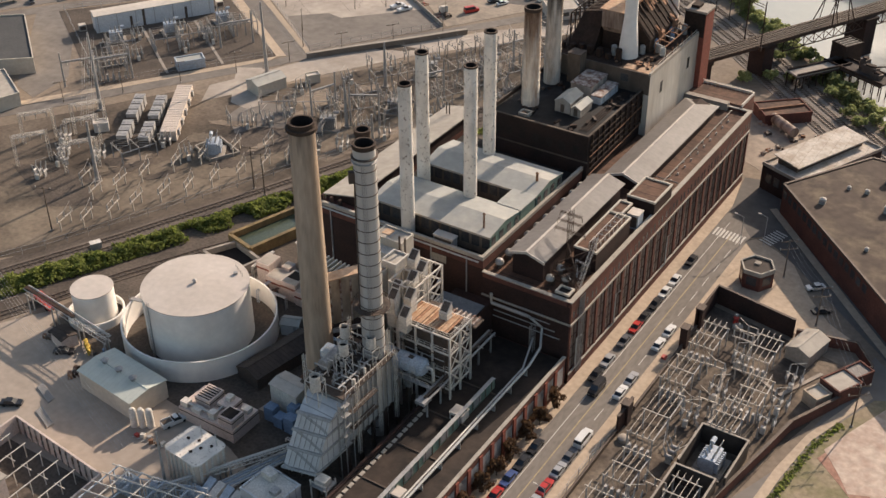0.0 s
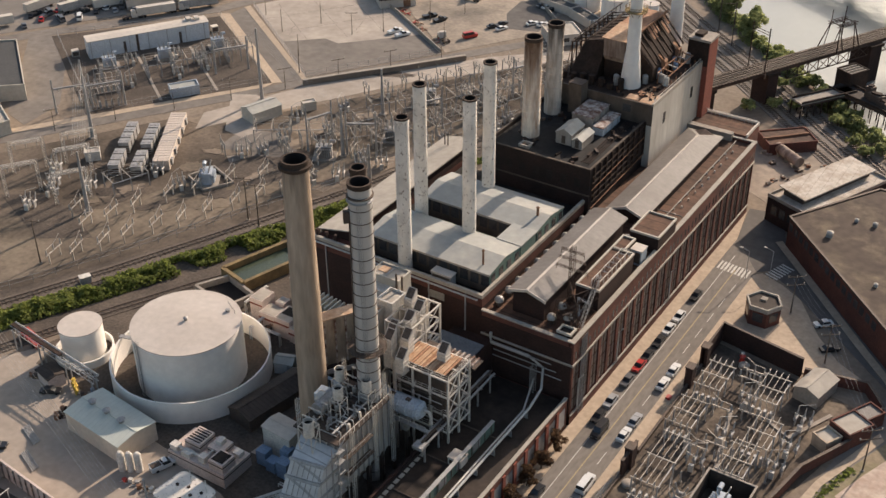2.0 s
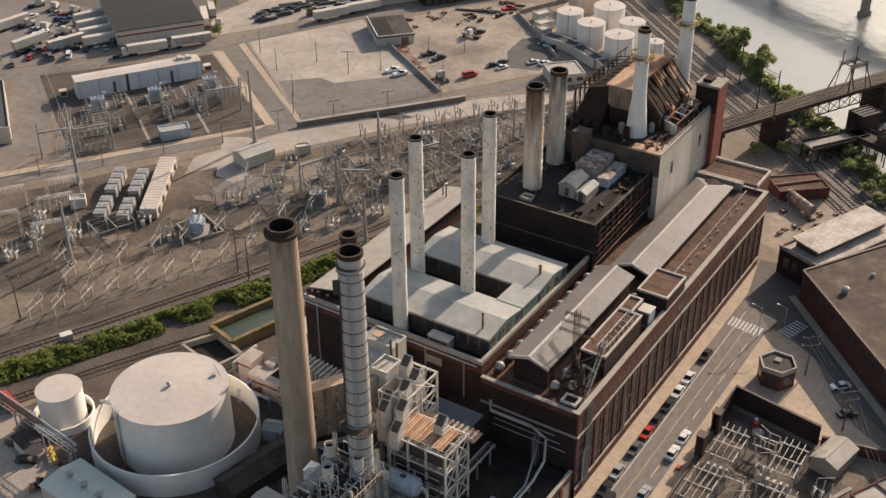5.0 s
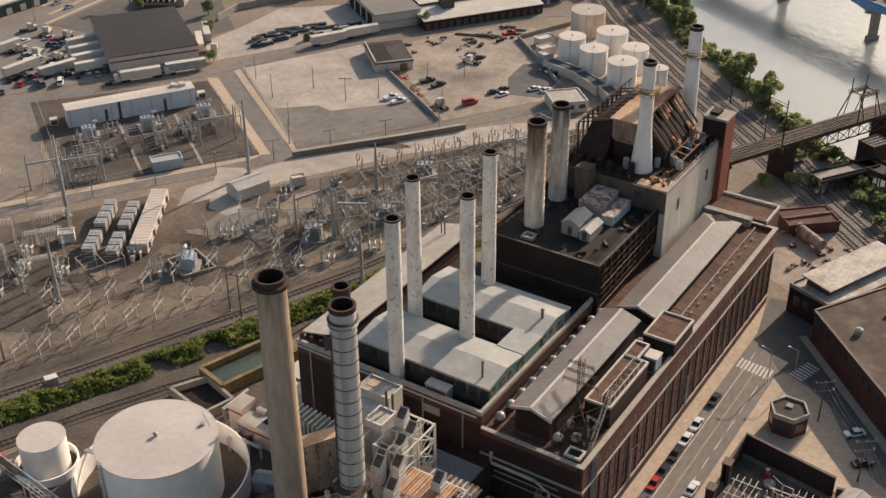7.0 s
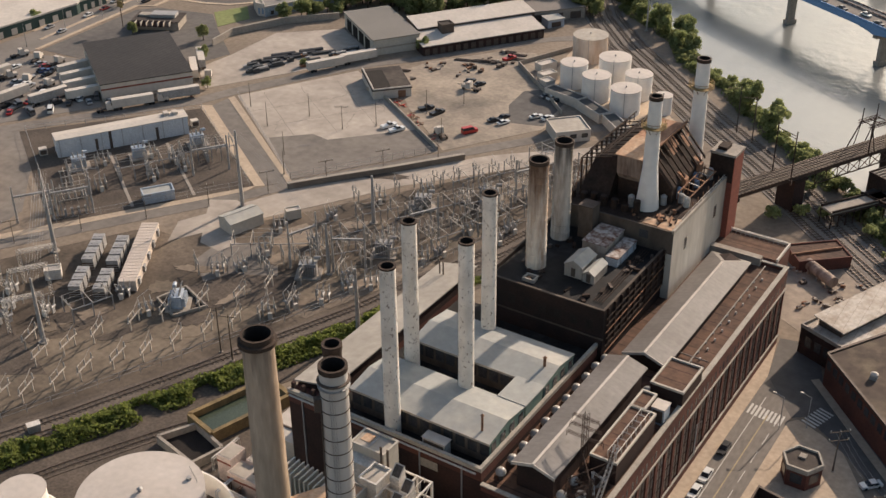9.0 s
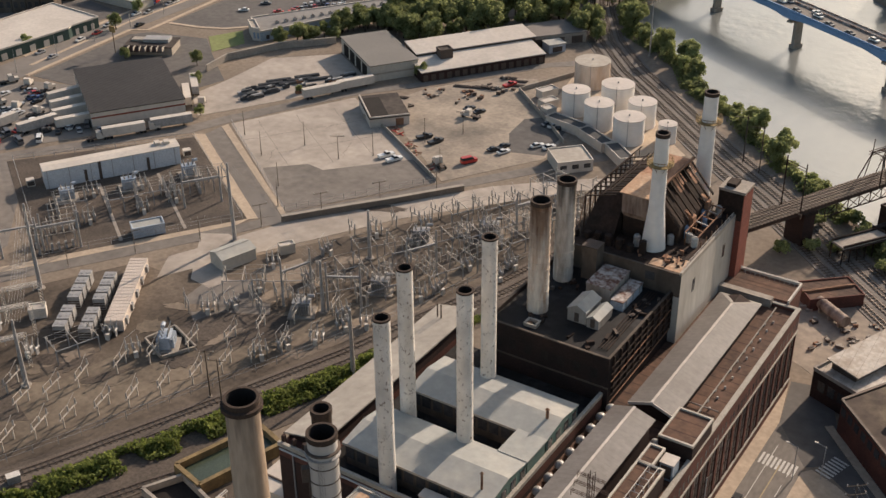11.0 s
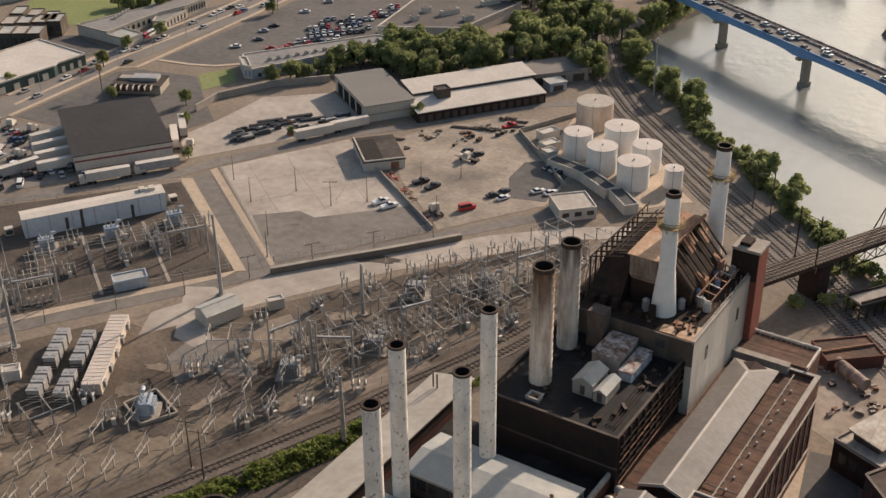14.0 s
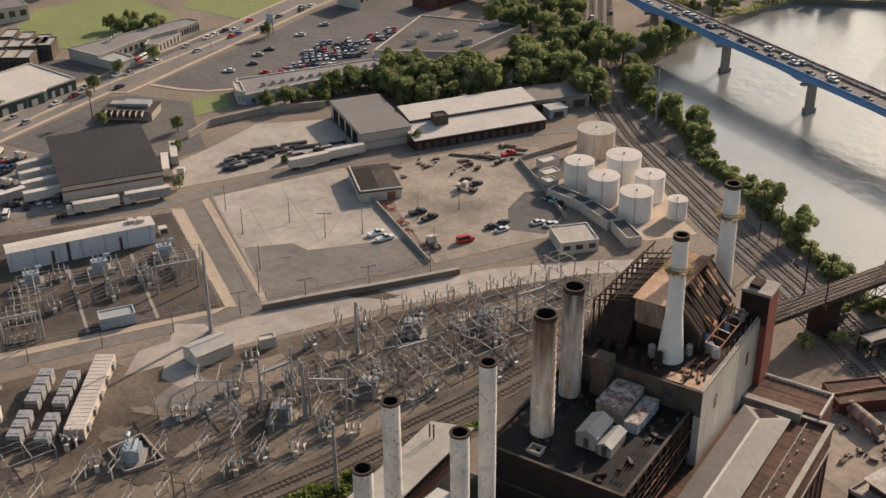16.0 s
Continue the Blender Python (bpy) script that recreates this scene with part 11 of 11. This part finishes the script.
t = thing("sign_pylon", (*grid(72.5, 229), 0), "tall blue-grey roadside sign pylon", "sign")
x, y = grid(72.5, 229)
for s in (-1.2, 1.2):
    part("leg", MB().tube((x + s, y, 0), (x + s, y, 9), 0.25, 6), STEEL, t)
part("panel", MB().box(x - 1.8, x + 1.8, y - 0.2, y + 0.2, 5.5, 9.5), BLUE_GREY, t)
x, y = grid(-14.5, 158)
t = thing("roadside_sign", (x, y, 0), "tall orange and dark roadside sign on a pole", "sign")
part("pole", MB().tube((x, y, 0), (x, y, 10), 0.2, 6), STEEL_DARK, t)
part("panel", MB().box(x - 1.4, x + 1.4, y - 0.2, y + 0.2, 8.6, 11.0), YELLOW, t)

# lot poles and lamps
for u, v in ((36, 32), (29, 46), (47, 30), (13, 20), (14, 44), (13, 62), (9.6, 8), (62, 10), (80, 34), (66, 33)):
    tapered_pole(*grid(u, v), 8.5, 0.14, "thin wooden pole on the lot", 1 if u in (36, 80) else 0, 30, WOOD)
for k in range(9):
    tapered_pole(*grid(-52 + 16 * k, 152 + 11.6 * k), 9.0, 0.13, "slim street lamp pole on the avenue")
for k in range(8):
    tapered_pole(*grid(-70 + 18 * k, -3.5 + (1.5 if k > 3 else 0)), 7.5, 0.12, "slim pole beside the service road", 1, 55, WOOD)

# vehicles of the far lots
TRL = make_trailer(ROOF_WHITE, "white box trailer on the lot")
place(TRL, True, [(*grid(46.5, 84), 0.07, GDEG - 85), (*grid(60.0, 86.2), 0.07, GDEG - 85)] + [(*grid(-37.5, 92 + 8.5 * k), 0.07, GDEG - 84 + 3 * k) for k in range(4)] + [(*grid(-24, 77.4), 0.07, GDEG - 90), (*grid(1.5, 99), 0.07, GDEG - 8), (*grid(-62, 100), 0.07, GDEG - 60), (*grid(-66, 122), 0.07, GDEG - 60), (*grid(-80, 88), 0.07, GDEG - 86)])
TRG = make_trailer(STEEL, "grey flatbed trailer with a tarpaulin")
place(TRG, True, [(*grid(-8, 78.4), 0.07, GDEG - 90), (*grid(6, 108), 0.07, GDEG - 8), (*grid(-50, 94), 0.07, GDEG - 70)])
CAB = make_truck_cab(ROOF_WHITE)
place(CAB, True, [(*grid(-16, 78.0), 0.07, GDEG - 90), (*grid(-33.4, 77.4), 0.07, GDEG - 90)] + [(*grid(-44 - 6 * (k % 4), 100 + 7 * k), 0.07, GDEG - 80 + 25 * (k % 3)) for k in range(7)] + [(*grid(5, 92), 0.07, GDEG - 20), (*grid(63.5, 14), 0.07, GDEG), (*grid(88, 45), 0.07, GDEG + 40)])
rc = random.Random(9)
cols = ["white", "silver", "black", "grey", "white", "silver", "white", "grey", "silver", "black", "blue", "red"]
for u, v, c, b in ((50.5, 27.5, "white", "pickup"), (51.8, 23.6, "white", "pickup"), (67, 36, "black", "pickup"), (69, 31, "black", "pickup"), (84, 18, "black", "car"), (86, 15, "white", "car"), (88, 19, "black", "car"), (98, 15, "white", "car"), (101, 12.5, "white", "car"), (110, 27, "white", "car"), (112, 24.6, "black", "car"), (108.8, 29, "grey", "car"), (90, 52, "black", "car"), (92, 48, "black", "car"), (112, 66, "red", "pickup"), (73, 13, "red", "van")):
    put_car(c, b, *grid(u, v), 0.075, GDEG - 90 + 20 * rc.random())
for k in range(16):
    put_car(rc.choice(cols), rc.choice(("car", "car", "pickup", "van")), *grid(-70 + 52 * k / 16, 84 + 5 * rc.random() + (6 if k % 2 else 0)), 0.075, GDEG - 20 + 40 * rc.random())
for k in range(34):
    put_car(rc.choice(cols), rc.choice(("car", "pickup", "car")), *grid(-64 + 26 * rc.random(), 90 + 42 * rc.random()), 0.075, GDEG - 80 + 60 * rc.random())
for row, (u0, v0, n, p) in enumerate(((62, 181, 9, 0.4), (70, 184, 9, 0.8), (74, 189, 10, 0.85), (78, 192, 10, 0.9), (79, 198, 9, 0.8), (86, 203, 9, 0.8), (90, 207.5, 7, 0.6), (110, 203, 9, 0.8), (112, 208, 9, 0.7), (122, 213, 8, 0.6))):
    for k in range(n):
        if rc.random() < p:
            put_car(rc.choice(cols), "car", *grid(u0 + 2.75 * k, v0 - 0.35 * k), 0.075, GDEG - 8 + (180 if rc.random() < 0.5 else 0))
for u, v, c in ((57, 180, "red"), (63, 178, "red"), (65, 180.5, "red"), (48, 172, "red"), (55, 193, "grey"), (44, 188, "white"), (66, 208, "black"), (60, 203, "silver"), (84, 222, "white"), (98, 232, "silver")):
    put_car(c, "car", *grid(u, v), 0.075, GDEG + 70)
for k in range(26):
    f = rc.random()
    lane = rc.choice((-5.5, -2.5, 2.5, 5.5))
    put_car(rc.choice(cols), "car", *grid(-48 + 150 * f - 0.62 * lane, 158 + 112 * f + 0.78 * lane), 0.1, GDEG - 53 + (180 if lane > 0 else 0))
for k in range(6):
    put_car(rc.choice(cols), rc.choice(("car", "van")), *grid(10.5 + 1.9 * k, 213.5 + 2.2 * k), 0.11, GDEG - 40)
# scrap and stored goods
for k in range(7):
    x, y = grid(29 + 3.6 * k, 99.5 + 2.2 * (k % 3))
    t = thing("pipe_stack", (x, y, 0.07), "long stack of dark steel pipes on the concrete lot", "pipe stack", "pipe stacks in the truck lot")
    d = Vector((math.cos(GA - 0.05), math.sin(GA - 0.05)))
    for j in range(6):
        o = Vector((-d.y, d.x)) * (0.5 * (j % 3) - 0.5)
        z = 0.32 + 0.42 * (j // 3)
        part("pipe", MB().tube((x + o.x - 4.6 * d.x, y + o.y - 4.6 * d.y, z), (x + o.x + 4.6 * d.x, y + o.y + 4.6 * d.y, z), 0.25, 6), DARK_GOODS, t)
for k in range(24):
    u, v = 70 + 46 * rc.random(), 58 + 14 * rc.random()
    x, y = grid(u, v)
    t = thing("scrap_pile" if k % 3 else "pipe_stack", (x, y, 0.07), "rusty heap of scrap steel" if k % 3 else "stack of dark steel pipes", "scrap", "scrap in the storage lot")
    if k % 3:
        for j in range(3):
            part("scrap_piece", MB().obox(x + rc.gauss(0, 1.1), y + rc.gauss(0, 1.1), 0.6 + 1.6 * rc.random(), 0.4 + 0.8 * rc.random(), 0.05, 0.4 + 0.9 * rc.random(), 90 * rc.random()), rc.choice((STEEL_DARK, STEEL_DARK, RUST, CONCRETE)), t)
    else:
        for j in range(4):
            part("pipe", MB().tube((x - 3, y + 0.45 * j, 0.3), (x + 2.6, y + 1.8 + 0.45 * j, 0.3), 0.24, 6), STEEL_DARK, t)
for k in range(24):
    u, v = 20 + 44 * rc.random(), 88 + 12 * rc.random()
    x, y = grid(u, v)
    t = thing("stored_container" if k % 2 else "scrap_pile", (x, y, 0.07), "long dark stored steel section" if k % 2 else "heap of mixed scrap", "stored goods", "goods in the truck lot")
    part("piece", MB().obox(x, y, 6.0 if k % 2 else 2.4, 1.4, 0.05, 1.1, GDEG + 6 * rc.random()), rc.choice((DARK_GOODS, DARK_GOODS, STEEL, RUST)), t)
    part("piece", MB().obox(x + 0.4, y + 0.2, 4.0 if k % 2 else 1.4, 1.0, 1.1, 1.7, GDEG + 8), rc.choice((DARK_GOODS, STEEL, DARK_GOODS)), t)
for k in range(16):
    x, y = grid(59.8 + 1.4 * rc.random(), 10 + 38 * rc.random())
    t = thing("debris_heap", (x, y, 0.07), "heap of boards and red debris by the wall", "debris", "debris by the lot wall")
    for j in range(3):
        part("board", MB().obox(x + rc.gauss(0, 0.5), y + rc.gauss(0, 0.5), 2.0, 0.3, 0.02 + 0.2 * j, 0.2 + 0.2 * j, 180 * rc.random()), rc.choice((RUST, WALK, RED)), t)


# ---- road bridge over the river ----
def road_bridge():
    a, b = Vector((-290.0, 600.6)), Vector((-20.0, 437.3))
    d = (b - a).normalized()
    deg = math.degrees(math.atan2(d.y, d.x))
    nrm = Vector((-d.y, d.x))
    L = (b - a).length
    t = thing("road_bridge", (-188, 535, 0), "long blue steel girder bridge with busy traffic", "bridge")
    mid = (a + b) / 2
    part("deck", MB().obox(mid.x, mid.y, L, 11.4, 12.6, 13.3, deg), ASPHALT, t)
    for s in (-5.75, 5.75):
        g = MB()
        n = 66
        top, bot = [], []
        for i in range(n + 1):
            p = a + d * (L * i / n) + nrm * s
            q = (L * i / n - 71.0) / 50.6
            dist = abs(q - round(q))
            depth = 2.0 + 1.3 * max(0.0, 1 - dist / 0.22) ** 1.6
            top.append((p.x, p.y, 13.2))
            bot.append((p.x, p.y, 13.2 - depth))
        o = nrm * 0.25
        v = [(q[0] + e * o.x, q[1] + e * o.y, q[2]) for lo, hi in zip(bot, top) for q, e in ((lo, -1), (lo, 1), (hi, 1), (hi, -1))]
        g.add(v, [(4 * i + j, 4 * i + (j + 1) % 4, 4 * i + 4 + (j + 1) % 4, 4 * i + 4 + j) for i in range(n) for j in range(4)] + [(3, 2, 1, 0), tuple(4 * n + j for j in range(4))])
        part("girder", g, BRIDGE_BLUE, t, "blue haunched steel girder")
    for s, m in ((-5.75, BRIDGE_BLUE), (2.6, RUST_MOTTLE), (5.75, RUST_MOTTLE)):
        part("parapet", MB().obox(mid.x + nrm.x * s, mid.y + nrm.y * s, L, 0.35, 13.3, 14.0, deg), m, t)
    part("walkway", MB().obox(mid.x + nrm.x * 4.9, mid.y + nrm.y * 4.9, L, 1.3, 13.3, 13.45, deg), CONCRETE, t)
    for k in range(6):
        p = a + d * (20.4 + 50.6 * k)
        part("pier", MB().obox(p.x, p.y, 2.6, 4.6, -5, -1.0, deg).obox(p.x, p.y, 1.7, 3.4, -1.0, 8.8, deg), CONCRETE, t, "slim concrete pier")
        part("pier_cap", MB().obox(p.x, p.y, 2.0, 10.4, 8.4, 9.3, deg), CONCRETE, t)
    rb = random.Random(4)
    for k in range(28):
        f = 0.03 + 0.9 * k / 28 + 0.01 * rb.random()
        s = -4.0 if rb.random() < 0.75 else -1.2
        p = a + d * (L * f) + nrm * s
        put_car(rb.choice(["white", "silver", "grey", "black", "white"]), "car", p.x, p.y, 13.31, deg - 90)
    for k in range(14):
        f = 0.05 + 0.85 * rb.random()
        p = a + d * (L * f) + nrm * 1.2
        put_car(rb.choice(["white", "silver", "black"]), "car", p.x, p.y, 13.31, deg + 90)


road_bridge()
tapered_pole(-228.0, 492.0, 22, 0.4, "tall steel transmission pole on the bank", 1, 30)
tapered_pole(-154.0, 342.0, 26, 0.45, "tall pale steel pole behind the tower")
for k, (x, y) in enumerate(((-300, 590), (-296, 601), (-292, 583), (-284, 560), (-276, 546))):
    put_car(("white", "grey", "black", "white", "grey")[k], "van" if k == 3 else "car", x - 4, y + 3, 0.2, 30)
# west end: low dark-roofed depot with its sandy yard
slab("lot", [(-327, 249), (-369.6, 294.5), (-357.6, 302), (-318, 262), (-316, 246)], ASPHALT_OLD, "dusty grey yard beside the depot", 0.042)
for name, poly, h, roof, label in (("depot", [(-374, 269), (-359.4, 281.3), (-328.8, 258.4), (-343, 246)], 5.0, SLATE, "low depot with slate-grey flat roof"), ("depot", [(-336, 238), (-331.8, 249.2), (-314.5, 240.3), (-318, 229)], 4.0, ROOF_CREAM, "low depot wing with cream flat roof")):
    t = thing(name, (*poly[0], 0), label, "depot")
    part("wall", MB().prism(poly, 0, h), BEIGE, t)
    part("roof", MB().prism([(x * 0.998 - 0.7, y * 0.998 + 0.5) for x, y in poly], h, h + 0.15), roof, t)
    for p, q in zip(poly, poly[1:] + poly[:1]):
        part("parapet", band(MB(), [p, q], 0.35, h, h + 0.6), BEIGE, t)
